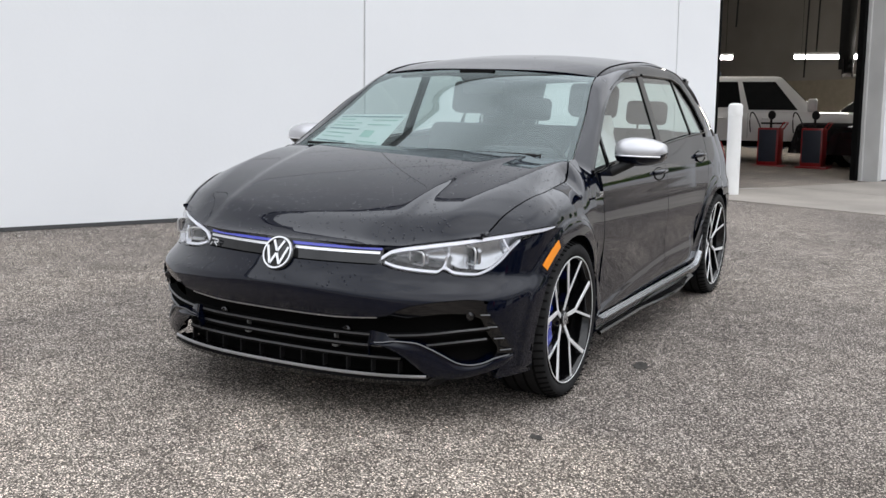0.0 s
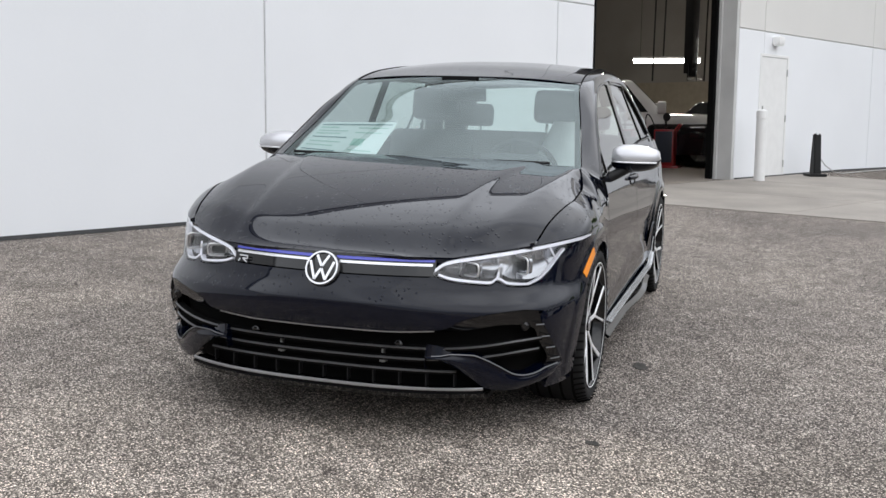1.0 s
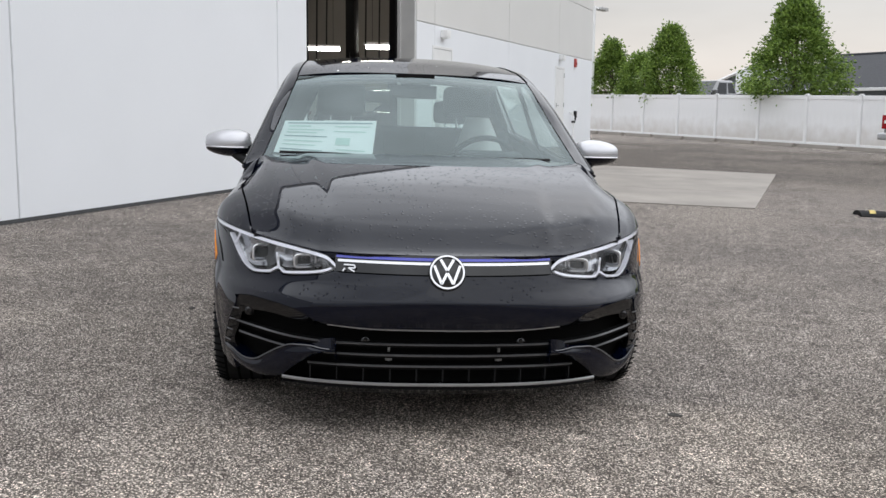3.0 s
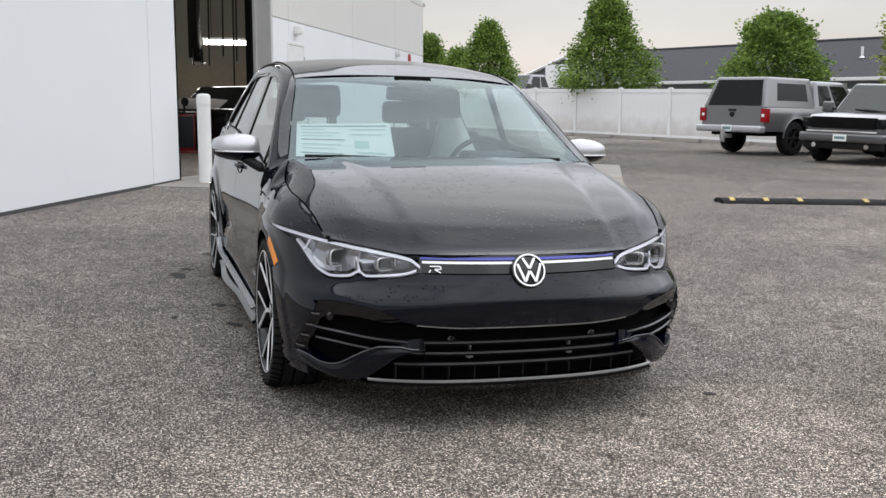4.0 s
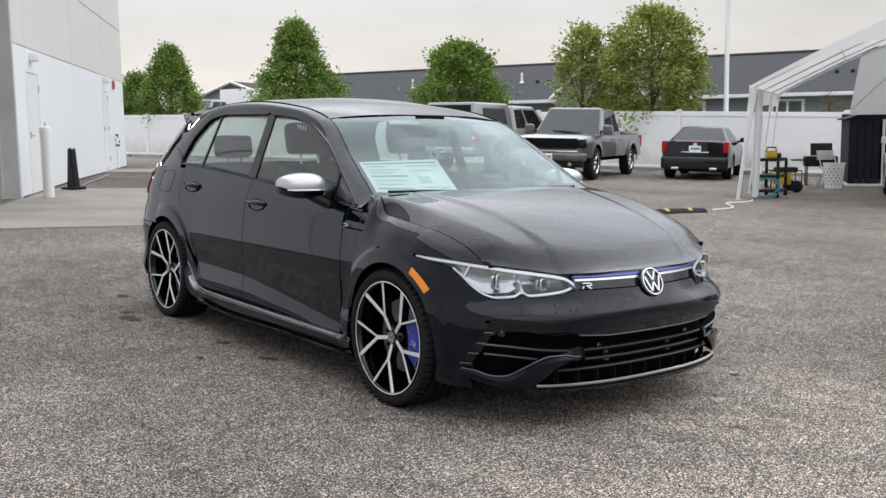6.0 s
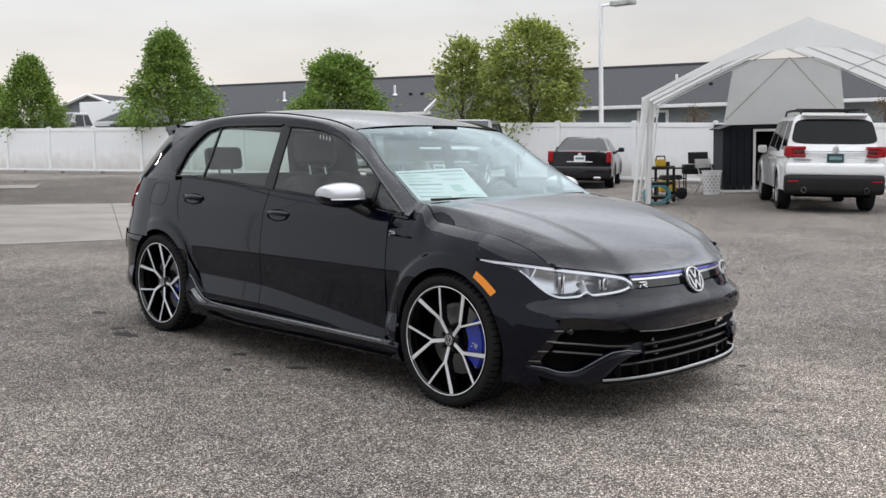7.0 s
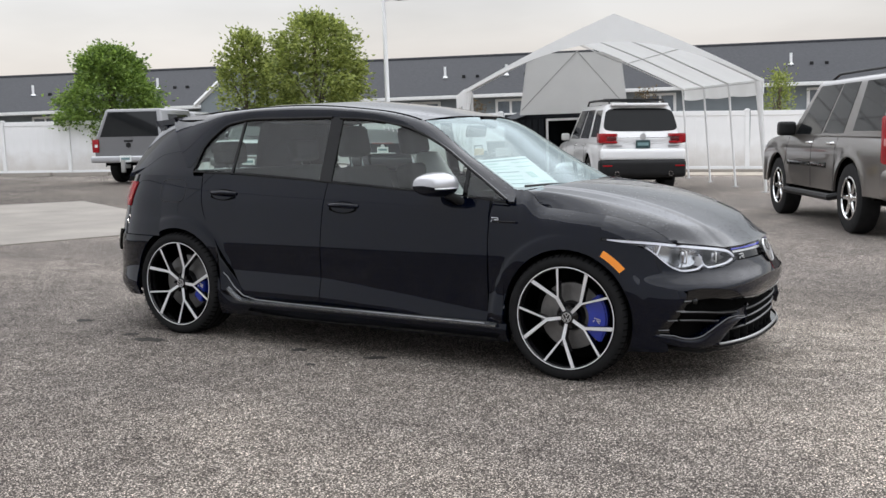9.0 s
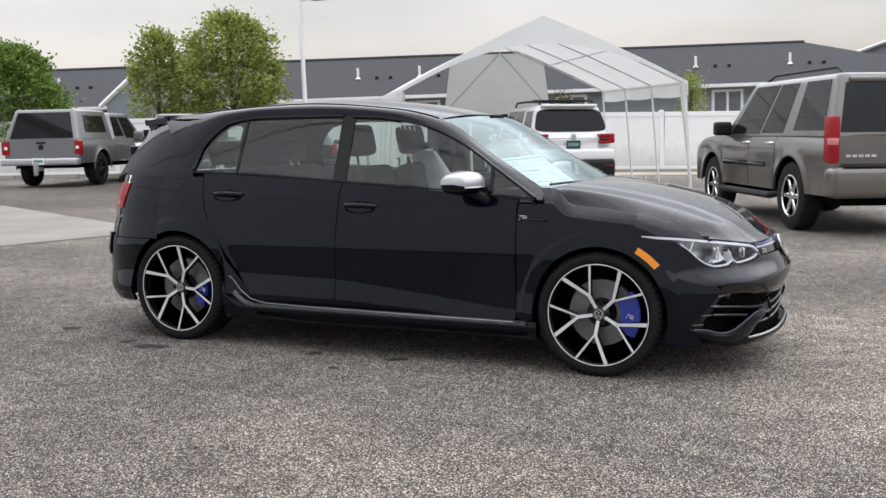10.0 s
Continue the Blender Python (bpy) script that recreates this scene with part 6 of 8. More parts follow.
def pane_bm(corners, lift, inset=(0, 1, 0, 1), core=(0, 0, 0.8), round_=0.0):
    """A glass pane on a flat face given by four corners (low a, low b, high b, high a)."""
    a, b, c, d = (Vector(p) for p in corners)
    n = (b - a).cross(d - a).normalized()
    if n.dot((a + c) / 2 - Vector(core)) < 0:
        n = -n
    def fn(u, v):
        if round_:
            v = 0.5 - 0.5 * math.cos(math.pi * (0.02 + 0.96 * v))
            u = 0.5 + (u - 0.5) * (1 - abs(2 * v - 1) ** (2 / round_)) ** (round_ / 2)
        s, t = lerp(inset[0], inset[1], u), lerp(inset[2], inset[3], v)
        return tuple(a.lerp(b, s).lerp(d.lerp(c, s), t) + n * lift)
    return sheet_bm(fn, 4, 18 if round_ else 4, 0.012, core=core)


pale_pane = mat("pale_windscreen_glass", (0.022, 0.028, 0.026), 0.05, vary=0.1, spec=0.55)


def vehicle(name, m, label, category, paint, L0, L1, W, axles, r, high, cabins, sill=0.42, arch=None, glass=None, face=chrome, spokes=6, nose_round=0.35, tail_round=0.12, tuck=0.06):
    """Body sides with arches, a deck along high(x), nose and tail, glazed cabins, wheels. L0: tail, L1: nose."""
    glass = glass or dark_pane
    top = thing(name, m, label, category)
    arch = arch or r * 1.16

    def half(x):
        e1, e0 = (L1 - x) / nose_round, (x - L0) / tail_round
        k = 1 - 0.16 * max(0, 1 - e1) ** 2 - 0.05 * max(0, 1 - e0) ** 2
        return W * k

    def low(x):
        z = sill
        for ax in axles:
            if abs(x - ax) < arch:
                z = max(z, r + math.sqrt(arch ** 2 - (x - ax) ** 2))
        return z

    def wy(x, z):
        t = (z - sill) / (high(x) - sill)
        fl = sum(0.025 * math.exp(-((math.hypot(x - ax, z - r) - arch) / 0.07) ** 2) for ax in axles)
        return half(x) - tuck * max(0, t - 0.72) ** 1.5 / 0.148 * 1.0 - 0.03 * max(0, 0.35 - t) + fl
    marks = [ax + q * arch for ax in axles for q in (-1, 1)]
    xs = spread(L0, L1, 60, marks)
    for s in (1, -1):
        part("body_side", sheet_bm(lambda u, v: (lambda x: (lambda z: (x, s * wy(x, z), z))(lerp(low(x), high(x), v)))(lerp(L0, L1, u)), 1, 14, 0.03, core=(0, 0, 0.7), us=[(x - L0) / (L1 - L0) for x in xs]), paint, top, "painted body side")
    part("deck", sheet_bm(lambda u, v: (lambda x: (x, (2 * v - 1) * wy(x, high(x)), high(x) + 0.035 * (1 - (2 * v - 1) ** 4)))(lerp(L0, L1, u)), 50, 12, 0.02, core=(0, 0, 0)), paint, top, "painted upper body")
    for nm, x, out in (("front_panel", L1, 1), ("rear_panel", L0, -1)):
        part(nm, sheet_bm(lambda u, v: (x + out * 0.05 * (1 - (2 * u - 1) ** 2) * (1 if out > 0 else 0.5), (2 * u - 1) * wy(x, lerp(sill, high(x), v)), lerp(sill, high(x) + 0.01, v)), 14, 8, 0.03, core=(0, 0, 0.7)), paint, top, "painted end panel")
    part("underbody", box_bm(L0 + 0.15, -W * 0.75, sill - 0.12, L1 - 0.2, W * 0.75, sill + 0.15), matte_black, top, "", False)
    for ax in axles:
        part("wheel_well", box_bm(ax - arch - 0.02, -W * 0.88, sill - 0.05, ax + arch + 0.02, W * 0.88, r + arch + 0.02), matte_black, top, "", False)
        for s in (1, -1):
            plain_wheel(top, ax, s * (W - 0.13), r, 0.26, face, spokes)
    for c in cabins:
        xb0, xb1, xt0, xt1, zb, zt, wb, wt = c["box"]
        cab = part(c.get("name", "cabin"), cabin_bm(xb0, xb1, xt0, xt1, zb, zt, wb, wt, c.get("bevel", 0.07)), c.get("paint", paint), top, "painted cabin with dark glass")
        core = ((xb0 + xb1) / 2, 0, zb + 0.2)
        if "front" in c:
            part("windscreen", pane_bm(((xb1, -wb, zb), (xb1, wb, zb), (xt1, wt, zt), (xt1, -wt, zt)), 0.004, c["front"], core), c.get("screen", glass), cab)
        if "rear" in c:
            part("rear_window", pane_bm(((xb0, -wb, zb), (xb0, wb, zb), (xt0, wt, zt), (xt0, -wt, zt)), 0.004, c["rear"], core, c.get("round", 0.0)), glass, cab)
        for s in (1, -1):
            for q in c.get("sides", ()):
                part("side_window", pane_bm(((xb0, s * wb, zb), (xb1, s * wb, zb), (xt1, s * wt, zt), (xt0, s * wt, zt)), 0.004, q, core), glass, cab)
    top["half"] = W
    return top, wy


def mirror_on(top, x, y, z, material, size=(0.10, 0.13, 0.11)):
    s = 1 if y > 0 else -1
    mi = part("mirror", box_bm(x - size[0], min(y, y + s * 2 * size[1]), z - size[2], x + size[0], max(y, y + s * 2 * size[1]), z + size[2], 0.05, 3), material, top, "door mirror")
    part("mirror_arm", tube_bm([(x + 0.02, y - s * 0.08, z - 0.05), (x, y + s * 0.06, z - 0.03)], 0.03, 8), plastic_black, mi)


def plate_on(top, x, z, out, w=0.31, colour=None):
    pl = part("number_plate", box_bm(min(x, x + out * 0.012), -w / 2, z - 0.078, max(x, x + out * 0.012), w / 2, z + 0.078, 0.004, 1), colour or paper, top, "number plate with blank bars", False)
    part("plate_bar", box_bm(min(x + out * 0.012, x + out * 0.014), -w * 0.38, z - 0.03, max(x + out * 0.012, x + out * 0.014), w * 0.38, z + 0.03), ink, pl, "", False)


def door_lines(top, wy, xs, z0, z1):
    for x in xs:
        for s in (1, -1):
            part("door_gap", tube_bm([(x, s * (wy(x, lerp(z0, z1, k / 5)) + 0.001), lerp(z0, z1, k / 5)) for k in range(6)], 0.004, 4), joint_dark, top, "", False)


def handles_on(top, wy, xs, z, material):
    for x in xs:
        for s in (1, -1):
            y = wy(x, z)
            part("door_handle", tube_bm([(x - 0.10, s * (y - 0.005), z), (x - 0.07, s * (y + 0.03), z), (x + 0.07, s * (y + 0.03), z), (x + 0.10, s * (y - 0.005), z)], 0.017, 8), material, top)


grey_taupe = paint_mat("taupe_grey_paint", (0.150, 0.136, 0.125), 0.60, 0.32)
silver_truck = paint_mat("mid_silver_paint", (0.185, 0.185, 0.19), 0.6, 0.35)
gunmetal = paint_mat("gunmetal_paint", (0.12, 0.12, 0.122), 0.5, 0.35)
jet = paint_mat("dark_saloon_paint", (0.012, 0.012, 0.014), 0.0, 0.3)
white_pearl = paint_mat("white_paint", (0.78, 0.78, 0.78), 0.0, 0.35)


def on_lot(x, y, heading):
    """Stand a vehicle on the sloping lot."""
    c, s_ = math.cos(radians(heading)), math.sin(radians(heading))
    e = 1.0
    gx = (ground_z(x + e, y) - ground_z(x - e, y)) / (2 * e)
    gy = (ground_z(x, y + e) - ground_z(x, y - e)) / (2 * e)
    up = Vector((-gx, -gy, 1)).normalized()
    f = Vector((c, s_, 0))
    f = (f - up * f.dot(up)).normalized()
    l = up.cross(f)
    m = Matrix((f, l, up)).transposed().to_4x4()
    m.translation = (x, y, ground_z(x, y) + 0.003)
    return m


# -- large grey-brown SUV close behind the hatchback --
hi = spl((-2.42, 1.16), (-1.0, 1.19), (0.3, 1.18), (1.0, 1.17), (1.25, 1.18), (1.9, 1.14), (2.35, 1.04), (2.62, 0.88))
suv, wy = vehicle("sport_utility_vehicle", on_lot(1.80, 9.19, 116.8), "taupe grey full-size SUV with chrome wheels parked on the asphalt", "car", grey_taupe, -2.55, 2.58, 0.985, (1.50, -1.45), 0.425, hi,
                  [dict(box=(-2.50, 1.14, -2.36, 0.22, 1.17, 1.90, 0.955, 0.82), rear=(0.06, 0.94, 0.06, 0.84), front=(0.05, 0.95, 0.08, 0.9),
                        sides=((0.05, 0.300, 0.09, 0.90), (0.385, 0.590, 0.05, 0.90), (0.612, 0.91, 0.03, 0.90)), bevel=0.10)], 0.48, 0.50, spokes=6)
for s in (1, -1):
    part("roof_bar", tube_bm([(-2.2, s * 0.68, 1.89), (-2.05, s * 0.68, 1.975), (-0.2, s * 0.69, 1.975), (0.16, s * 0.70, 1.88)], 0.018, 8), plastic_black, suv, "black roof rail")
    lamp = part("tail_lamp", box_bm(-2.575, s * 0.965 - 0.10, 0.86, -2.38, s * 0.965 + 0.022, 1.40, 0.035), red_lens, suv, "tall red tail lamp")
    part("lamp_stripe", box_bm(-2.580, s * 0.945 - 0.06, 1.07, -2.50, s * 0.945 + 0.048, 1.15, 0.01), mat("pale_red_lens", (0.6, 0.22, 0.22), 0.2), lamp)
    part("side_step", tube_bm([(1.05, s * 0.90, 0.44), (0.95, s * 1.02, 0.40), (-0.90, s * 1.02, 0.40), (-1.0, s * 0.90, 0.44)], 0.045, 8), plastic_black, suv, "black side step")
    part("side_moulding", box_bm(0.02, s * (wy(0.5, 0.80) + 0.004) - 0.012, 0.76, 1.02, s * (wy(0.5, 0.80) + 0.004) + 0.012, 0.83, 0.008), gloss_black, suv, "dark side moulding")
    part("side_moulding", box_bm(-0.62, s * (wy(-0.3, 0.80) + 0.004) - 0.012, 0.76, -0.02, s * (wy(-0.3, 0.80) + 0.004) + 0.012, 0.83, 0.008), gloss_black, suv, "dark side moulding")
    part("moulding_line", box_bm(-0.60, s * (wy(-0.3, 0.80) + 0.018) - 0.002, 0.79, 1.0, s * (wy(-0.3, 0.80) + 0.018) + 0.002, 0.80), chrome, suv, "", False)
    mirror_on(suv, 0.90, s * 0.93, 1.27, plastic_black, (0.09, 0.12, 0.10))
    part("headlamp", box_bm(2.36, s * 0.76 - 0.14, 0.86, 2.56, s * 0.76 + 0.14, 1.02, 0.03), lens_clear, suv)
    part("spoiler_end", box_bm(-2.36, s * 0.55 - 0.2, 1.80, -2.22, s * 0.55 + 0.2, 1.86, 0.02), grey_taupe, suv)
handles_on(suv, wy, (0.10, -0.75), 1.08, chrome)
door_lines(suv, wy, (1.10, 0.0, -0.92), 0.50, 1.15)
part("rear_bumper", box_bm(-2.69, -0.985, 0.46, -2.36, 0.985, 0.82, 0.08, 3), grey_taupe, suv, "taupe rear bumper")
part("bumper_step", box_bm(-2.675, -0.86, 0.822, -2.45, 0.86, 0.832, 0.004), plastic_black, suv)
part("tailgate_line", box_bm(-2.572, -0.84, 0.838, -2.555, 0.84, 0.855), joint_dark, suv, "", False)
part("rear_spoiler", box_bm(-2.42, -0.70, 1.79, -2.18, 0.70, 1.85, 0.025), grey_taupe, suv, "taupe roof spoiler")
for k in range(5):
    part("badge_bar", box_bm(-2.583, 0.80 - 0.075 * k - 0.055, 0.93, -2.573, 0.80 - 0.075 * k, 0.96), silver, suv, "", False)
part("tailgate_handle", box_bm(-2.60, -0.30, 0.98, -2.56, 0.20, 1.06, 0.015), chrome, suv)

# -- white crossover under the tent --
hi = spl((-2.45, 0.98), (-1.2, 1.02), (0.6, 1.02), (1.1, 1.02), (1.9, 0.96), (2.4, 0.85))
wsuv, wy = vehicle("crossover_car", on_lot(-4.29, 15.59, 122.6), "white crossover with roof rack and red tail lamps under the tent", "car", white_pearl, -2.42, 2.45, 0.945, (1.47, -1.42), 0.37, hi,
                   [dict(box=(-2.40, 1.15, -2.05, 0.25, 1.0, 1.785, 0.915, 0.72), round=0.34, rear=(0.02, 0.98, 0.30, 0.88), front=(0.05, 0.95, 0.1, 0.9), sides=((0.06, 0.27, 0.16, 0.84), (0.33, 0.58, 0.12, 0.86), (0.61, 0.88, 0.10, 0.86)), bevel=0.17)], 0.40, 0.44, glass=privacy_pane, face=silver_edge, spokes=5, tail_round=0.5)
wsuv.matrix_world = wsuv.matrix_world @ Matrix.Diagonal((1, 0.915, 1, 1))
part("rear_bumper", box_bm(-2.56, -0.93, 0.34, -2.25, 0.93, 0.70, 0.09, 3), plastic_black, wsuv, "black lower bumper")
part("bumper_band", box_bm(-2.53, -0.92, 0.67, -2.28, 0.92, 0.90, 0.07, 3), white_pearl, wsuv, "white upper bumper")
part("chrome_bar", box_bm(-2.475, -0.55, 1.105, -2.40, 0.55, 1.13, 0.01), chrome, wsuv, "chrome bar over the plate")
plate_on(wsuv, -2.470, 0.99, -1, 0.31, mat("dark_teal_plate", (0.022, 0.055, 0.058), 0.4))
for s in (1, -1):
    lamp = part("tail_lamp", joined(box_bm(-2.465, s * 0.85 - 0.085, 1.01, -2.19, s * 0.85 + 0.085, 1.20, 0.035, 3), box_bm(-2.475, s * 0.70 - 0.15, 1.005, -2.28, s * 0.70 + 0.12, 1.055, 0.018, 2), box_bm(-2.475, s * 0.70 - 0.15, 1.135, -2.28, s * 0.70 + 0.12, 1.195, 0.018, 2)), red_lens, wsuv, "red c-shaped tail lamp")
    part("lamp_core", box_bm(-2.462, s * 0.70 - 0.135, 1.06, -2.38, s * 0.70 + 0.10, 1.13, 0.01), mat("smoked_red_lens", (0.10, 0.012, 0.014), 0.2), lamp)
    part("exhaust_tip", lathe_bm([(0.045, 0), (0.05, 0.0), (0.05, 0.10), (0.042, 0.10), (0.042, 0.01)], 20, pose(-2.50, s * 0.58, 0.42, 0, -90, 0)), chrome, wsuv)
    part("roof_rail", tube_bm([(-1.95, s * 0.60, 1.79), (-1.85, s * 0.60, 1.865), (-0.1, s * 0.62, 1.865), (0.05, s * 0.62, 1.78)], 0.022, 8), plastic_black, wsuv, "black roof rail")
    mirror_on(wsuv, 0.85, s * 0.90, 1.12, white_pearl, (0.08, 0.10, 0.08))
    part("reflector", box_bm(-2.575, s * 0.78 - 0.10, 0.56, -2.54, s * 0.78 + 0.10, 0.585, 0.004), red_lens, wsuv)
for x in (-1.5, -0.5):
    part("cross_bar", rod_bm((x, -0.62, 1.875), (x, 0.62, 1.875), 0.02), plastic_black, wsuv, "black cross bar")
part("spoiler", box_bm(-2.20, -0.62, 1.735, -1.96, 0.62, 1.79, 0.026, 4), white_pearl, wsuv, "white roof spoiler")
for y0, y1 in ((0.45, 0.78), (-0.78, -0.55)):
    part("badge_bar", box_bm(-2.470, y0, 0.945, -2.44, y1, 0.968), silver_edge, wsuv, "", False)
part("emblem", lathe_bm([(0, 0.012), (0.06, 0.01), (0.065, 0)], 24, pose(-2.475, 0, 1.135, 0, -90, 0)), silver, wsuv)
handles_on(wsuv, wy, (0.0, -0.85), 0.95, white_pearl)
door_lines(wsuv, wy, (1.05, 0.05, -0.95), 0.45, 1.0)

# -- dark saloon by the fence --
hi = spl((-2.3, 0.98), (-1.7, 1.02), (-0.5, 0.98), (0.9, 0.96), (1.6, 0.92), (2.2, 0.80))
sal, wy = vehicle("saloon_car", on_lot(-12.4, 19.0, 121) @ Matrix.Scale(0.95, 4), "black four-door saloon parked tail-out by the fence", "car", jet, -2.30, 2.30, 0.90, (1.40, -1.38), 0.335, hi,
                  [dict(box=(-1.85, 1.25, -0.80, 0.35, 0.97, 1.42, 0.84, 0.56), round=0.25, rear=(0.05, 0.95, 0.08, 0.90), front=(0.05, 0.95, 0.1, 0.9), sides=((0.16, 0.46, 0.12, 0.86), (0.49, 0.86, 0.10, 0.86)), bevel=0.16)], 0.34, 0.385, glass=privacy_pane, face=silver_edge, tail_round=0.4)
part("rear_bumper", box_bm(-2.42, -0.88, 0.28, -2.15, 0.88, 0.62, 0.07, 3), jet, sal, "black rear bumper")
part("chrome_bar", box_bm(-2.335, -0.36, 0.72, -2.30, 0.36, 0.75, 0.01), chrome, sal, "chrome bar under the plate")
plate_on(sal, -2.325, 0.83, -1)
for s in (1, -1):
    part("tail_lamp", box_bm(-2.36, s * 0.80 - 0.07, 0.72, -2.15, s * 0.80 + 0.075, 1.02, 0.03, 3), red_lens, sal, "tall red tail lamp")
    mirror_on(sal, 0.85, s * 0.86, 1.05, jet, (0.08, 0.09, 0.07))
    part("exhaust_tip", box_bm(-2.44, s * 0.5 - 0.10, 0.27, -2.30, s * 0.5 + 0.10, 0.34, 0.02), chrome, sal)
part("brake_lamp", box_bm(-2.33, -0.30, 1.0, -2.28, 0.30, 1.02, 0.006), red_lens, sal)
part("emblem", lathe_bm([(0, 0.01), (0.05, 0.008), (0.055, 0)], 20, pose(-2.325, 0, 0.93, 0, -90, 0)), silver, sal)


def pickup(name, m, label, paint, cab_x, bed_x0, canopy, face, L1=2.75):
    hi = spl((-2.9, 1.16), (-0.9, 1.17), (0.9, 1.15), (1.3, 1.16), (2.2, 1.13), (2.75, 1.02)) if canopy else spl((-2.9, 1.15), (-0.95, 1.15), (0.9, 1.13), (1.3, 1.14), (2.2, 1.12), (2.75, 1.02))
    cabs = [dict(box=(cab_x[0], cab_x[1], cab_x[0] + 0.18, cab_x[1] - 0.72, 1.13, 1.86, 0.95, 0.74), screen=pale_pane, front=(0.04, 0.96, 0.05, 0.94), rear=(0.1, 0.9, 0.1, 0.85), sides=((0.07, 0.36, 0.14, 0.84), (0.42, 0.85, 0.08, 0.84)), bevel=0.13)]
    if canopy:
        cabs.append(dict(name="canopy", box=(-2.86, cab_x[0] - 0.03, -2.62, cab_x[0] - 0.05, 1.17, 1.90, 0.95, 0.76), rear=(0.07, 0.93, 0.03, 0.90), sides=((0.22, 0.86, 0.22, 0.80),), bevel=0.07))
    t, wy = vehicle(name, m, label, "pickup truck", paint, -2.88, L1, 1.0, (1.85, -1.72), 0.42, hi, cabs, 0.58, 0.50, face=face, spokes=6, nose_round=0.5)
    if not canopy:
        # Black slab on the closed deck stands for the shade inside the bed.
        part("bed_shade_slab", box_bm(-2.78, -0.80, 1.165, bed_x0, 0.80, 1.198), matte_black, t, "flat black slab for the shade in the load bed", False)
        for s in (1, -1):
            part("bed_rail", box_bm(-2.86, s * 0.90 - 0.055, 1.16, bed_x0, s * 0.90 + 0.055, 1.23, 0.015), paint, t, "bed rail")
        part("tailgate_top", box_bm(-2.90, -0.85, 1.16, -2.80, 0.85, 1.23, 0.015), paint, t)
    for s in (1, -1):
        mirror_on(t, cab_x[1] - 0.12, s * 0.96, 1.28, paint if not canopy else plastic_black, (0.09, 0.12, 0.13))
        part("tail_lamp", box_bm(-2.925, s * 0.93 - 0.10, 0.80, -2.78, s * 0.93 + 0.075, 1.13, 0.02), red_lens, t, "red tail lamp")
        part("lamp_core", box_bm(-2.93, s * 0.91 - 0.06, 0.93, -2.90, s * 0.91 + 0.02, 1.0, 0.006), paper, t, "", False)
        part("wheel_arch_lip", tube_bm([(-1.72 + 0.50 * math.cos(a), s * (wy(-1.72, 0.95) + 0.014), 0.42 + 0.50 * math.sin(a)) for a in [math.pi * k / 14 for k in range(15)]], 0.02, 6), paint, t)
    part("rear_bumper", box_bm(-3.08, -0.98, 0.54, -2.84, 0.98, 0.71, 0.05, 3), satin_silver, t, "chrome rear bumper")
    plate_on(t, -3.085, 0.64, -1)
    handles_on(t, wy, (cab_x[0] + 0.35, cab_x[1] - 0.95), 1.02, paint)
    door_lines(t, wy, (cab_x[0], (cab_x[0] + cab_x[1]) / 2 - 0.2, cab_x[1] - 0.05), 0.62, 1.12)
    part("tailgate_handle", box_bm(-2.92, -0.12, 1.06, -2.89, 0.12, 1.11, 0.01), plastic_black, t)
    return t, wy


ram, wy = pickup("pickup_truck", on_lot(-17.12, 15.70, 108), "silver grey pickup with a matching canopy, tail to the lot", silver_truck, (-0.85, 1.32), -0.9, True, plastic_black)
part("tow_hitch", joined(box_bm(-3.22, -0.04, 0.40, -2.9, 0.04, 0.50, 0.01), box_bm(-3.25, -0.05, 0.30, -3.18, 0.05, 0.62, 0.01)), steel_grey, ram, "silver tow hitch")
part("emblem", lathe_bm([(0, 0.012), (0.07, 0.01), (0.075, 0)], 6, pose(-2.915, 0, 0.98, 0, -90, 0)), plastic_black, ram)
chev, wy = pickup("pickup_truck", on_lot(-13.95, 15.75, -62) @ Matrix.Scale(0.96, 4), "gunmetal extended-cab pickup with black mesh grille", gunmetal, (-0.75, 1.30), -0.85, False, chrome)
part("grille", box_bm(2.70, -0.74, 0.80, 2.83, 0.74, 1.06, 0.02), matte_black, chev, "black mesh grille")
for k in range(9):
    part("grille_bar", box_bm(2.828, -0.72, 0.815 + 0.027 * k, 2.836, 0.72, 0.823 + 0.027 * k), plastic_black, chev, "", False)
part("front_bumper", box_bm(2.62, -0.97, 0.50, 2.92, 0.97, 0.70, 0.06, 3), gunmetal, chev, "gunmetal front bumper")
part("bumper_trim", box_bm(2.70, -0.80, 0.705, 2.90, 0.80, 0.76, 0.02), chrome, chev, "chrome bumper top")
part("air_dam", box_bm(2.60, -0.90, 0.34, 2.82, 0.90, 0.52, 0.03), plastic_black, chev)
plate_on(chev, 2.92, 0.60, 1)
for s in (1, -1):
    part("headlamp", box_bm(2.55, s * 0.82 - 0.14, 0.82, 2.80, s * 0.82 + 0.12, 1.04, 0.03), dark_pane, chev, "smoked headlamp")
    part("fog_lamp", lathe_bm([(0, 0.01), (0.05, 0.01), (0.055, 0)], 16, pose(2.90, s * 0.6, 0.42, 0, 90, 0)), chrome, chev)
    part("wiper", tube_bm([(1.28, s * 0.1 + 0.3, 1.19), (1.22, s * 0.1 - 0.3, 1.24)], 0.012, 5), plastic_black, chev)

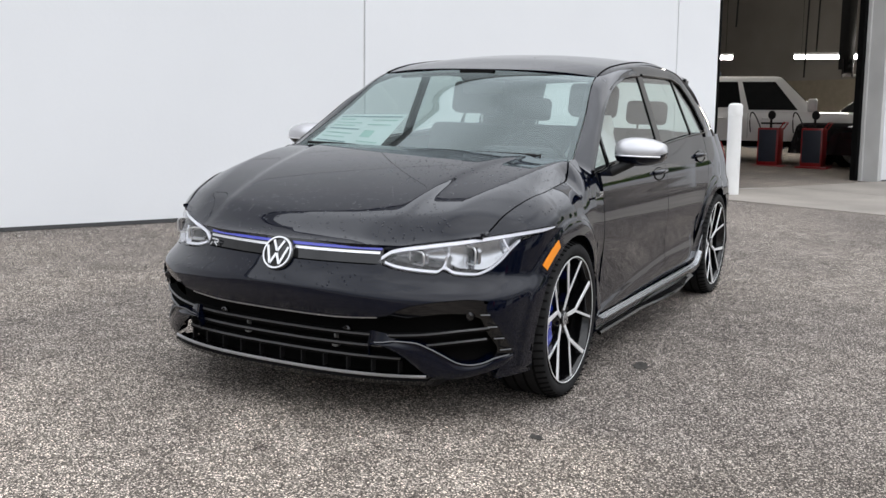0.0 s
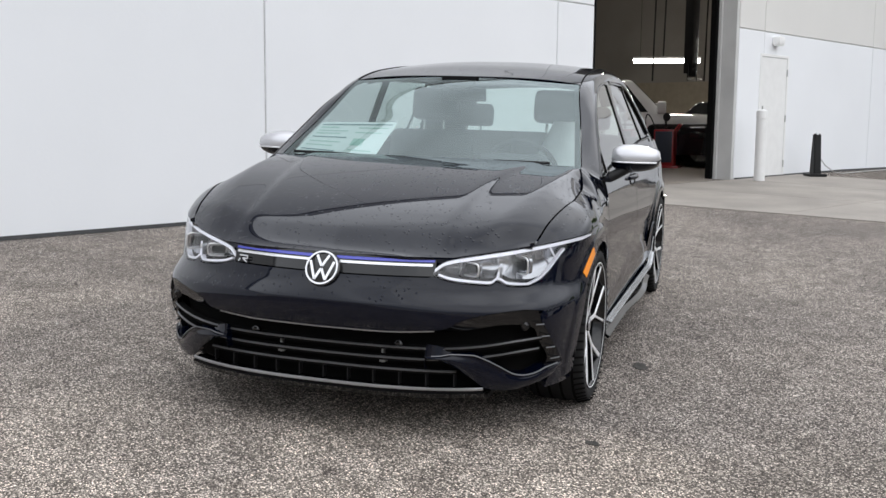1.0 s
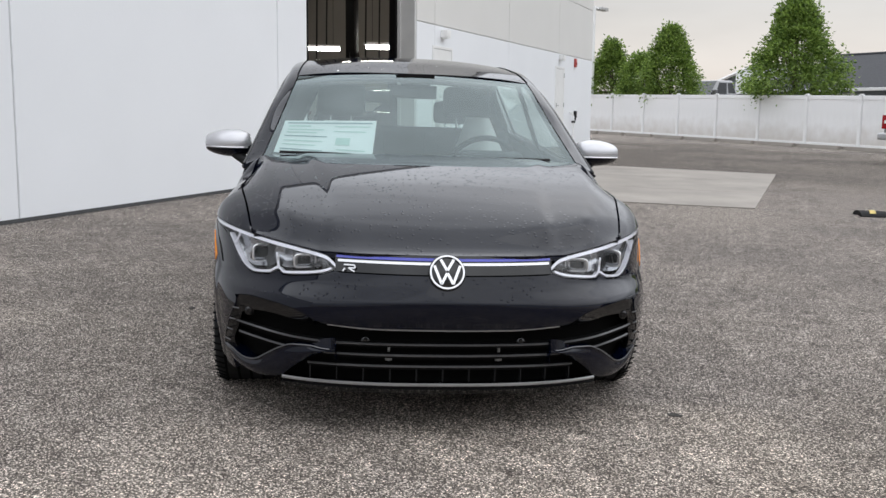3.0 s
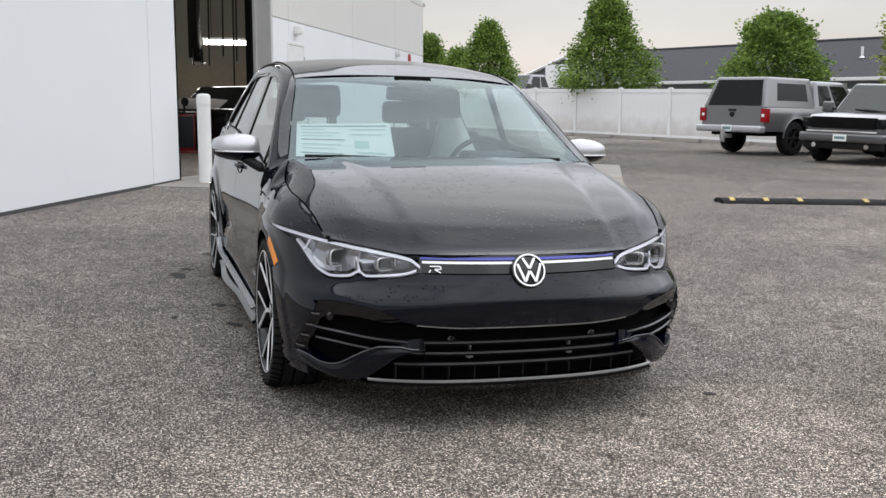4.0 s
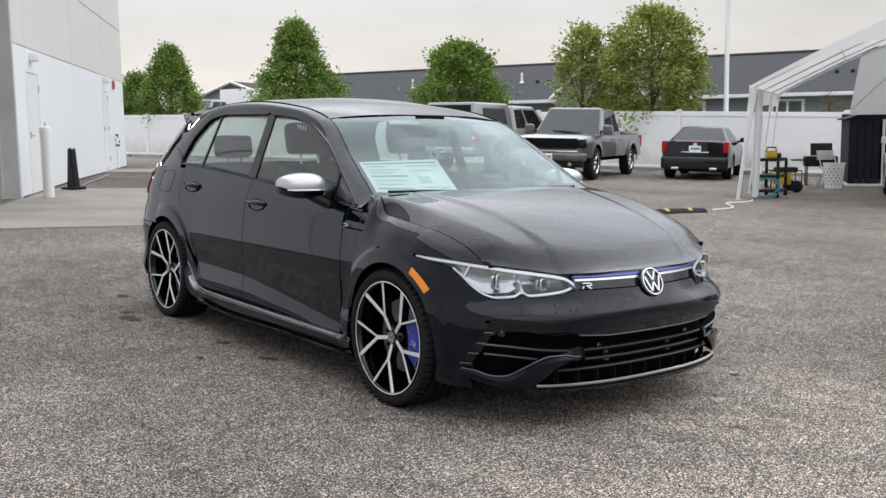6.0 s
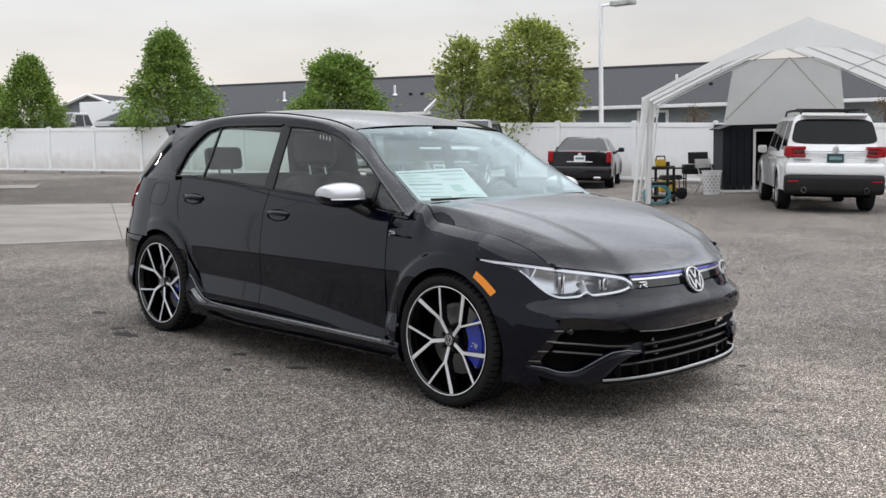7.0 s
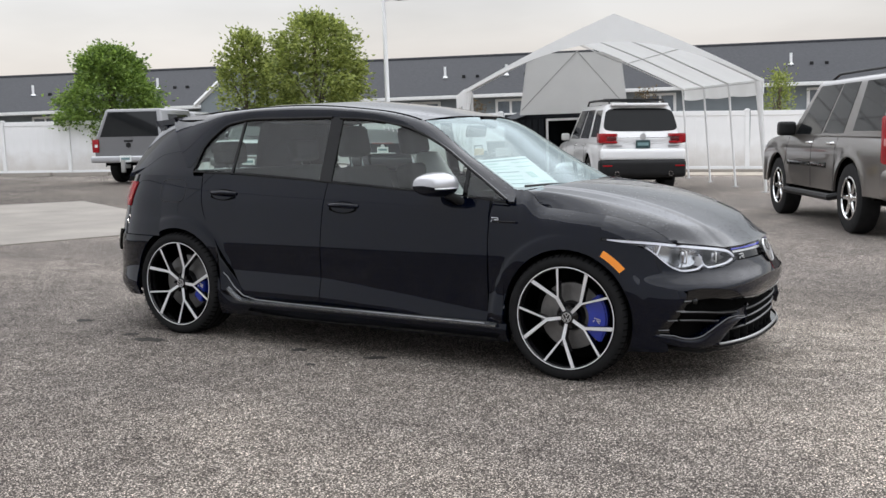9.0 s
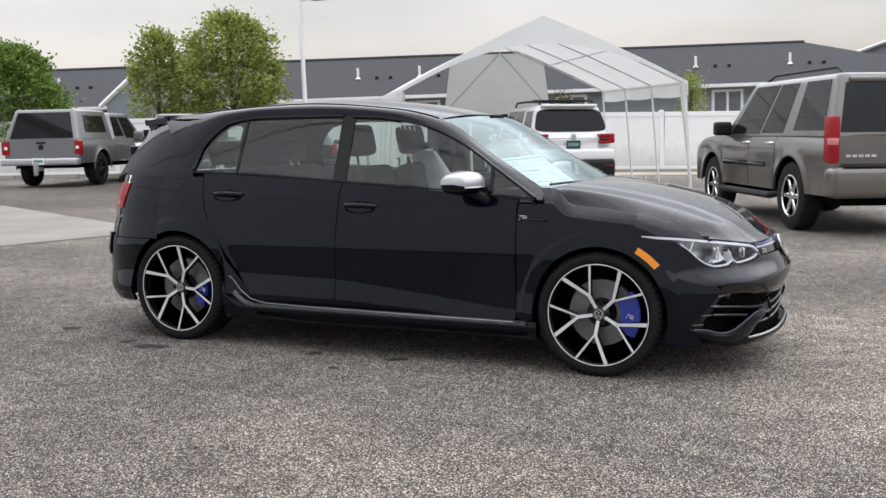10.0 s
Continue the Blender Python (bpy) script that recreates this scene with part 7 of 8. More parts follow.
# -- pickup and box van behind the fence --
fp, wy = pickup("pickup_truck", pose(-42.8, 18.3, 0.85, 0, 0, -60), "silver grey pickup standing behind the white fence", silver_truck, (-0.75, 1.30), -0.85, False, chrome)
tl = thing("trailer_deck", pose(-42.8, 18.3, -0.2, 0, 0, -60), "low dark trailer under the raised pickup", "trailer")
part("deck", box_bm(-3.0, -1.1, 0.85, 3.0, 1.1, 1.05, 0.02), plastic_black, tl)
for s in (1, -1):
    part("trailer_leg", box_bm(-2.2, s * 0.9 - 0.08, -0.2, 2.2, s * 0.9 + 0.08, 0.86), plastic_black, tl)
van = thing("box_van", pose(-48.6, 23.7, -0.1, 0, 0, 200), "white box van behind the fence", "van")
part("box", box_bm(-2.2, -1.1, 0.8, 1.4, 1.1, 3.6, 0.05), white_pearl, van, "white load box")
part("cab", cabin_bm(1.4, 3.4, 1.4, 2.5, 0.7, 2.5, 1.0, 0.9, 0.1), silver_truck, van, "grey blue cab")
for x in (-1.3, 2.4):
    for s in (1, -1):
        plain_wheel(van, x, s * 0.9, 0.42, 0.26, silver_edge)

# ---- the white canopy tent ----
TENT = pose(-6.08, 12.27, 0, 0, 0, 30.0)
def cloth_mat(name, colour, through_light):
    """Thin fabric that lets light through."""
    m = mat(name, colour, 0.7, vary=0.05, scale=1.5, bump=0.25, bump_scale=6)
    t = m.node_tree
    thin, mix = t.nodes.new("ShaderNodeBsdfTranslucent"), t.nodes.new("ShaderNodeMixShader")
    thin.inputs[0].default_value = (*colour, 1)
    mix.inputs[0].default_value = through_light
    t.links.new(t.nodes["Principled BSDF"].outputs[0], mix.inputs[1])
    t.links.new(thin.outputs[0], mix.inputs[2])
    t.links.new(mix.outputs[0], t.nodes["Material Output"].inputs[0])
    return m


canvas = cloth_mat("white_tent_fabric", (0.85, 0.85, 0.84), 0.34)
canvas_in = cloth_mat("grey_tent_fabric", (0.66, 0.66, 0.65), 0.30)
tent_steel = mat("white_coated_steel", (0.60, 0.60, 0.59), 0.45, vary=0.05)
tent = thing("canopy_tent", TENT, "white fabric carport tent on steel legs over the crossover", "tent")
TW, TD, EAVE, PEAK = 5.76, 6.0, 1.88, 3.24


def tent_z(x, y):
    q = TENT @ Vector((x, y, 0))
    return ground_z(q.x, q.y)


def roof_at(t):
    """Height of the tent roof across its width, 0 to 1."""
    k = 1 - abs(2 * t - 1)
    return lerp(EAVE, PEAK, k) + 0.05 * math.sin(math.pi * k)


for half in (0, 1):
    def cover(u, v):
        t = u / 2 if half == 0 else 1 - u / 2
        sag = -0.05 * abs(math.sin(v * math.pi * 3)) * math.sin(math.pi * u)
        return lerp(-0.06, TW + 0.06, t), lerp(-0.12, TD + 0.1, v), roof_at(t) + 0.03 + sag
    part("roof_cover", sheet_bm(cover, 14, 36, 0.02, core=(3, 3, 0)), canvas, tent, "white fabric roof")

    def skirt(u, v):
        x = -0.07 if half == 0 else TW + 0.07
        return x + 0.012 * math.sin(u * 40), lerp(-0.12, TD + 0.1, u), EAVE + 0.04 - 0.30 * v - 0.03 * abs(math.sin(u * math.pi * 3)) * v
    part("side_valance", sheet_bm(skirt, 40, 3, 0.006, core=(3, 3, 1.5)), canvas, tent)

    def gable(u, v):
        t = u / 2 if half == 0 else 1 - u / 2
        top = roof_at(t) + 0.03
        drop = 0.07 + 0.46 * u ** 2.4
        return lerp(-0.06, TW + 0.06, t), -0.125, top - drop * v
    part("front_valance", sheet_bm(gable, 20, 3, 0.006, core=(3, 3, 1.5)), canvas, tent, "white scalloped front edge")
for k in range(4):
    y = TD * k / 3
    for x in (0.0, TW):
        foot_x = x + (-0.24 if x == 0 else 0.16)
        leg = part("tent_leg", rod_bm((foot_x, y, tent_z(foot_x, y)), (x, y, EAVE), 0.024, 10), plastic_white, tent, "white steel leg")
        part("foot_plate", lathe_bm([(0.0, 0.012), (0.08, 0.012), (0.08, 0.0)], 14, pose(foot_x, y, tent_z(foot_x, y) + 0.001)), steel_grey, leg)
    part("rafter", tube_bm([(0, y, EAVE), (TW * 0.25, y, roof_at(0.25) - 0.03), (TW * 0.5, y, PEAK - 0.03), (TW * 0.75, y, roof_at(0.75) - 0.03), (TW, y, EAVE)], 0.016, 8), tent_steel, tent, "grey steel rafter")
for t in (0.0, 0.25, 0.5, 0.75, 1.0):
    part("purlin", rod_bm((lerp(0, TW, t), 0, roof_at(t) - 0.02), (lerp(0, TW, t), TD, roof_at(t) - 0.02), 0.013, 8), tent_steel, tent, "grey steel purlin")
# wrapped leg sleeves at the front corners and the panel hung at the back
for x in (0.0, TW):
    sleeve = lambda u, v: (x + (-0.24 if x == 0 else 0.16) * (1 - v) + 0.045 * math.cos(6.283 * u) * (0.7 + 1.0 * v ** 2), 0.06 * math.sin(6.283 * u) * (0.6 + 1.2 * v ** 2), lerp(tent_z(x, 0) + 0.05, EAVE, v))
    part("leg_sleeve", sheet_bm(sleeve, 12, 8, 0.0, core=(x, 0, 1)), canvas, tent, "white fabric gathered round the corner leg")
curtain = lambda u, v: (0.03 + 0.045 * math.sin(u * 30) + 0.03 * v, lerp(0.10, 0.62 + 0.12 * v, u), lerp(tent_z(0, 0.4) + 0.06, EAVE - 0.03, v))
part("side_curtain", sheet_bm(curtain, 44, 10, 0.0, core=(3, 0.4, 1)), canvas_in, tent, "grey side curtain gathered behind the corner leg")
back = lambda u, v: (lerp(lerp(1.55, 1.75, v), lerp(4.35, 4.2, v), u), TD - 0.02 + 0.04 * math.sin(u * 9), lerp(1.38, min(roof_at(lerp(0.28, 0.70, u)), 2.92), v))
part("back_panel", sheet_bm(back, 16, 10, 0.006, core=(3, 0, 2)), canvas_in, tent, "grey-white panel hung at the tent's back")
for x0, x1 in ((1.6, 3.05), (4.3, 3.05)):
    part("brace", rod_bm((x0, TD - 0.08, 1.5), (x1, TD - 0.08, 2.95), 0.012, 6), steel_grey, tent)


def on_tent(x, y, turn=0):
    q = TENT @ Vector((x, y, 0))
    return pose(q.x, q.y, ground_z(q.x, q.y) + 0.003, 0, 0, 30 + turn)


# dark resin shed
shed_mat = mat("dark_resin_shed", (0.016, 0.019, 0.024), 0.75, vary=0.15, scale=3, spec=0.2)
shed = thing("storage_shed", pose(-7.85, 18.70, ground_z(-7.85, 18.7), 0, 0, 36), "dark resin garden shed with an open doorway", "shed")
for k in (0, 1, 2, 3, 10, 11, 12, 13):
    part("wall_board", box_bm(-0.10 + 0.165 * k, -0.012, 0.05, -0.10 + 0.165 * k + 0.155, 0.03, 1.56, 0.006, 1), shed_mat, shed, "", False)
part("gable", slab_bm([(-0.14, 1.565), (2.28, 1.565), (2.28, 1.60), (1.08, 1.99), (-0.14, 1.60)], 0.04, pose(0, 0.02, 0, 90, 0, 0), 0.004), shed_mat, shed, "", False)
part("side_wall", box_bm(-0.12, 0.03, 0.05, -0.06, 2.0, 1.55), shed_mat, shed, "", False)
part("side_wall", box_bm(2.2, 0.03, 0.05, 2.26, 2.0, 1.6), shed_mat, shed, "", False)
part("back_wall", box_bm(-0.12, 2.0, 0.05, 2.26, 2.05, 1.7), shed_mat, shed, "", False)
part("shed_base", box_bm(-0.15, -0.05, 0.0, 2.3, 2.08, 0.06), plastic_white, shed, "pale base", False)
for a, b in ((-0.22, 1.08), (2.36, 1.08)):
    part("shed_roof", sheet_bm(lambda u, v: (lerp(a, b, u), lerp(-0.12, 2.15, v), lerp(1.58, 2.02, u)), 4, 8, 0.03, core=(1, 1, 0)), shed_mat, shed, "dark shingled roof half")
for x in (0.60, 1.44):
    part("door_post", box_bm(x, -0.035, 0.05, x + 0.06, 0.03, 1.50, 0.005), plastic_white, shed, "pale door post", False)
part("door_head", box_bm(0.60, -0.035, 1.50, 1.50, 0.03, 1.56, 0.005), plastic_white, shed, "", False)
for x in (0.86, 1.12):
    part("shed_vent", box_bm(x, -0.035, 1.72, x + 0.18, 0.01, 1.82, 0.004), steel_grey, shed, "", False)

# tool cart with a hose, engine unit, chairs, basket
cart = thing("utility_cart", on_tent(0.25, 1.30, -10) @ Matrix.Scale(0.85, 4), "black three-shelf utility cart with a yellow tool on top", "cart")
for z in (0.12, 0.45, 0.82):
    part("shelf", box_bm(-0.24, -0.38, z, 0.24, 0.38, z + 0.07, 0.015), plastic_black, cart)
for x in (-0.22, 0.22):
    for y in (-0.36, 0.36):
        part("cart_leg", box_bm(x - 0.03, y - 0.03, 0.08, x + 0.03, y + 0.03, 0.86, 0.008), plastic_black, cart)
        part("castor", lathe_bm([(0, -0.02), (0.045, -0.02), (0.05, 0), (0.045, 0.02), (0, 0.02)], 14, pose(x, y, 0.052, 90, 0, 0)), rubber, cart)
yellow = mat("yellow_tool_plastic", (0.55, 0.33, 0.02), 0.45, vary=0.15)
tool = thing("power_tool", on_tent(0.23, 1.27, 15) @ pose(0, 0, 0.757), "yellow and black power tool on the cart", "tool")
part("motor", box_bm(-0.10, -0.08, 0.0, 0.10, 0.08, 0.14, 0.03), yellow, tool)
part("handle", tube_bm([(-0.1, 0, 0.10), (-0.08, 0, 0.20), (0.08, 0, 0.20), (0.1, 0, 0.10)], 0.016), plastic_black, tool)
part("battery", box_bm(0.08, -0.05, 0.0, 0.18, 0.05, 0.09, 0.012), plastic_black, tool)
hose_mat = mat("teal_hose", (0.03, 0.20, 0.24), 0.5)
coil = [(0.30 * math.cos(a) + 0.03 * math.sin(a * 0.37), -0.52 + 0.10 * math.sin(a), 0.24 + 0.21 * math.sin(a + 0.3 * math.sin(a * 0.21))) for a in [k * 0.35 for k in range(90)]]
o = thing("hose_coil", on_tent(0.25, 1.30, -10) @ Matrix.Scale(0.85, 4), "loose coil of teal hose hung on the cart", "hose")
part("hose", tube_bm(coil, 0.011, 6), hose_mat, o)
cable = []
for k in range(24):
    t = k / 23
    q = Vector((lerp(-5.02, -6.15, t) + 0.15 * math.sin(t * 9), lerp(9.75, 12.35, t) + 0.12 * math.sin(t * 6), 0))
    cable.append((q.x, q.y, ground_z(q.x, q.y) + 0.016))
tagged(link("hose", tube_bm(cable, 0.014, 6), plastic_white, smooth=True), "pale hose snaking from the speed bump to the tent", "hose")
eng = thing("pressure_washer", on_tent(0.34, 3.05, 20) @ Matrix.Scale(0.9, 4), "yellow and black wheeled engine unit", "machine")
part("frame", joined(tube_bm([(-0.35, -0.25, 0.12), (-0.35, -0.25, 0.5), (0.35, -0.25, 0.5), (0.35, -0.25, 0.12)], 0.018), tube_bm([(-0.35, 0.25, 0.12), (-0.35, 0.25, 0.5), (0.35, 0.25, 0.5), (0.35, 0.25, 0.12)], 0.018), rod_bm((-0.35, -0.25, 0.12), (-0.35, 0.25, 0.12), 0.018)), plastic_black, eng)
part("engine", box_bm(-0.26, -0.2, 0.18, 0.14, 0.2, 0.46, 0.04), yellow, eng)
part("tank", box_bm(-0.2, -0.16, 0.46, 0.3, 0.16, 0.58, 0.04), plastic_black, eng)
for y in (-0.3, 0.3):
    part("wheel", lathe_bm([(0, -0.04), (0.10, -0.04), (0.14, -0.02), (0.14, 0.02), (0.10, 0.04), (0, 0.04)], 20, pose(0.22, y, 0.142, 90, 0, 0)), rubber, eng)
basket = thing("laundry_basket", on_tent(1.28, 5.20) @ Matrix.Scale(0.98, 4), "tall white plastic laundry basket", "basket")
part("wall", lathe_bm([(0.19, 0.0), (0.235, 0.56)], 28), plastic_white, basket)
for k in range(14):
    for j in range(6):
        a = 2 * math.pi * (k + 0.5 * (j % 2)) / 14
        r_ = lerp(0.19, 0.235, (0.10 + 0.07 * j) / 0.56) + 0.0015
        part("hole", moved(box_bm(-0.001, -0.019, -0.022, 0.002, 0.019, 0.022), pose(r_ * math.cos(a), r_ * math.sin(a), 0.10 + 0.07 * j, 0, 0, math.degrees(a))), steel_grey, basket, "", False)
part("rim", lathe_bm([(0.232, 0.55), (0.25, 0.56), (0.25, 0.585), (0.232, 0.585)], 28), plastic_white, basket)
part("base", lathe_bm([(0, 0.004), (0.19, 0.004)], 20), plastic_white, basket)
chair = thing("folding_chair", on_tent(1.18, 5.62, 30), "grey metal folding chair", "chair")
part("seat", box_bm(-0.2, -0.2, 0.43, 0.2, 0.2, 0.46, 0.012), steel_grey, chair)
part("backrest", moved(box_bm(-0.2, -0.012, 0, 0.2, 0.012, 0.22, 0.008), pose(0, 0.22, 0.62, -12, 0, 0)), steel_grey, chair)
for x in (-0.19, 0.19):
    part("leg", rod_bm((x, -0.22, 0), (x, 0.24, 0.84), 0.012), steel_grey, chair)
    part("leg", rod_bm((x, 0.24, 0), (x, -0.18, 0.44), 0.012), steel_grey, chair)
grill = thing("barbecue", on_tent(0.95, 6.25, 10) @ Matrix.Scale(0.82, 4), "black barbecue with a raised lid", "barbecue")
part("firebox", box_bm(-0.45, -0.25, 0.55, 0.45, 0.25, 0.85, 0.05), plastic_black, grill)
part("lid", moved(box_bm(-0.30, -0.02, 0, 0.30, 0.02, 0.36, 0.015), pose(0.05, 0.2, 0.86, -15, 0, 0)), plastic_black, grill)
part("side_shelf", box_bm(-0.80, -0.22, 0.72, -0.46, 0.22, 0.76, 0.01), plastic_black, grill)
for x in (-0.38, 0.38):
    for y in (-0.2, 0.2):
        part("leg", rod_bm((x, y, 0), (x, y, 0.56), 0.02), plastic_black, grill)

# ---- lamp posts ----
for x, y, h, arm in ((-14.7, 22.95, 5.55, 0), (-42.4, 12.1, 5.9, 140)):
    p_o = thing("lamp_post", pose(x, y, ground_z(x, y), 0, 0, arm), "slim white parking-lot lamp post", "lamp post", "lot lamp posts")
    part("pole", rod_bm((0, 0, 0), (0, 0, h + 0.1), 0.085, 14, 0.065), plastic_white, p_o)
    part("arm", rod_bm((0, 0, h), (0.75, 0, h + 0.02), 0.04), plastic_white, p_o)
    part("lamp_head", box_bm(0.45, -0.17, h - 0.06, 1.25, 0.17, h + 0.10, 0.03), steel_grey, p_o)

# ---- long low building behind the fence ----
HOUSE = pose(-42.33, 22.31, 0.0, 0, 0, 21)
siding = mat("blue_grey_siding", (0.20, 0.225, 0.24), 0.7, vary=0.06, scale=2)
shingle = mat("dark_shingle", (0.036, 0.037, 0.042), 0.9, vary=0.2, scale=8, bump=0.4, bump_scale=30, fine=0.3)
trim_white = mat("white_house_trim", (0.72, 0.72, 0.71), 0.6, vary=0.04)
house = thing("long_building", HOUSE, "long low building with blue-grey siding and a dark shingle roof", "building")
HL, HD = 51.7, 11.0
wall_h = [part("wall", box_bm(-2.5, 0, -1.5, HL, HD, 2.32), siding, house, "blue-grey lap siding wall", False)]
for k in range(17):
    part("siding_board", box_bm(0, -0.02, 0.2 + 0.125 * k, HL, 0.0, 0.2 + 0.125 * k + 0.012), siding, wall_h[0], "", False)
for a, b in ((-0.5, HD / 2), (HD + 0.5, HD / 2)):
    part("roof", sheet_bm(lambda u, v: (lerp(lerp(-3.0, -2.2, u), lerp(HL + 0.5, HL - 5.0, u), v), lerp(a, b, u), lerp(2.34, 4.22, u)), 10, 60, 0.10, core=(30, 5, 0)), shingle, house, "dark shingle roof slope")
for e in (-3.0, HL + 0.5):
    part("roof", sheet_bm(lambda u, v: (lerp(e, -2.2 if e < 0 else HL - 5.0, u), lerp(lerp(-0.5, HD / 2, u), lerp(HD + 0.5, HD / 2, u), v), lerp(2.34, 4.22, u)), 8, 8, 0.10, core=(30, 5, 0)), shingle, house, "dark shingle hip")
part("gutter", box_bm(-3.0, -0.62, 2.18, HL + 0.5, -0.48, 2.32, 0.02), trim_white, house, "pale gutter", False)
part("soffit", box_bm(-3.0, -0.5, 2.18, HL + 0.5, 0.0, 2.23), trim_white, house, "", False)
part("ridge_cap", rod_bm((-2.2, HD / 2, 4.23), (HL - 5, HD / 2, 4.23), 0.08, 8), shingle, house, "", False)
for k, x in enumerate((3.0, 8.6, 13.0, 17.4, 21.9, 25.8, 29.4, 35.5, 41.9, 46.5)):
    win = part("window", box_bm(x - 0.65, -0.05, 0.85, x + 0.65, 0.03, 2.10, 0.02, 1), trim_white, house, "white framed window", False)
    for c in (-0.29, 0.29):
        part("pane", box_bm(x + c - 0.24, -0.056, 0.95, x + c + 0.24, -0.04, 2.0), window_pane, win, "", False)
for x, u in ((7, 0.4), (13, 0.45), (20.5, 0.35), (26.4, 0.42), (29.1, 0.42), (41.0, 0.40), (45.0, 0.40)):
    y, z = lerp(-0.5, HD / 2, u), lerp(2.34, 4.22, u)
    part("roof_vent", joined(rod_bm((x, y, z - 0.1), (x, y, z + 0.50), 0.055, 10), lathe_bm([(0.13, 0.02), (0.06, 0.10)], 12, pose(x, y, z))), plastic_white, house, "white roof vent pipe")
    part("vent_hood", box_bm(x + 0.75, y - 0.06, z - 0.05, x + 0.90, y + 0.06, z + 0.12, 0.02), plastic_black, house)
    part("vent_hood", box_bm(x + 1.35, y - 0.06, z - 0.05, x + 1.50, y + 0.06, z + 0.11, 0.02), plastic_black, house)


def small_house(m, w, d, h, rise, label):
    hs = thing("house", m, label, "house", "houses behind the fence")
    part("wall", slab_bm([(0, -1), (w, -1), (w, h), (w / 2, h + rise), (0, h)], d, pose(0, d, 0, 90, 0, 0)), siding, hs, "blue-grey gable wall")
    for a, b in ((-0.4, w / 2), (w + 0.4, w / 2)):
        part("roof", sheet_bm(lambda u, v: (lerp(a, b, u), lerp(-0.4, d + 0.4, v), lerp(h - 0.32 * rise / w * 2, h + rise + 0.06, u)), 4, 8, 0.14, core=(w / 2, d / 2, 0)), shingle, hs, "dark shingle roof")
    for a, b in ((-0.4, w / 2), (w + 0.4, w / 2)):
        part("bargeboard", tube_bm([(a, -0.43, h - 0.64 * rise / w), (b, -0.43, h + rise)], 0.11, 4), trim_white, hs, "white bargeboard", False)
    for x in (w * 0.3, w * 0.5, w * 0.7):
        wi = part("window", box_bm(x - 0.5, -0.05, h - 1.5, x + 0.5, 0.03, h - 0.3, 0.02, 1), trim_white, hs, "white framed window", False)
        part("pane", box_bm(x - 0.42, -0.06, h - 1.42, x + 0.42, -0.04, h - 0.38), window_pane, wi, "", False)
    return hs


small_house(pose(0.4, 69.0, 0, 0, 0, -8), 9.0, 9.0, 4.5, 1.5, "two-storey house with a white-trimmed gable")
small_house(pose(9.0, 52.0, 0, 0, 0, 10), 9.0, 8.0, 3.4, 3.0, "house with a steep dark gable and white trim")
small_house(pose(-66.0, 27.0, 0, 0, 0, 40), 8.0, 9.0, 3.0, 1.6, "house with a dark gable and white trim")
porch = thing("porch_gable", HOUSE @ pose(18.2, -1.1, 0), "porch gable with white rake boards", "porch")
for d in (-1, 1):
    part("rake", tube_bm([(d * 2.15, 0, 2.30), (0.0, 0, 4.10)], 0.10, 4), trim_white, porch, "white rake board", False)
part("gable_wall", slab_bm([(-1.9, -1.5), (1.9, -1.5), (1.9, 2.45), (0, 4.0), (-1.9, 2.45)], 1.0, pose(0, 1.05, 0, 90, 0, 0)), siding, porch, "blue-grey gable wall", False)


# ---- trees ----
def leaf_mat(name, dark, light):
    m = bpy.data.materials.new(name)
    m.use_nodes = True
    t = m.node_tree
    b = t.nodes["Principled BSDF"]
    geo = t.nodes.new("ShaderNodeNewGeometry")
    ramp = t.nodes.new("ShaderNodeValToRGB")
    ramp.color_ramp.elements[0].color, ramp.color_ramp.elements[1].color = (*dark, 1), (*light, 1)
    t.links.new(geo.outputs["Random Per Island"], ramp.inputs[0])
    t.links.new(ramp.outputs[0], b.inputs["Base Color"])
    b.inputs["Roughness"].default_value = 0.55
    thin = t.nodes.new("ShaderNodeBsdfTranslucent")
    t.links.new(ramp.outputs[0], thin.inputs[0])
    mix = t.nodes.new("ShaderNodeMixShader")
    mix.inputs[0].default_value = 0.42
    t.links.new(b.outputs[0], mix.inputs[1])
    t.links.new(thin.outputs[0], mix.inputs[2])
    t.links.new(mix.outputs[0], t.nodes["Material Output"].inputs[0])
    return m


leaves_deep = leaf_mat("deep_green_leaves", (0.060, 0.115, 0.020), (0.290, 0.410, 0.085))
leaves_pale = leaf_mat("yellow_green_leaves", (0.110, 0.150, 0.028), (0.430, 0.480, 0.130))
leaves_brown = leaf_mat("brownish_leaves", (0.07, 0.045, 0.02), (0.17, 0.12, 0.05))
bark = mat("grey_brown_bark", (0.10, 0.075, 0.055), 0.9, vary=0.3, scale=10, bump=0.5, bump_scale=30)


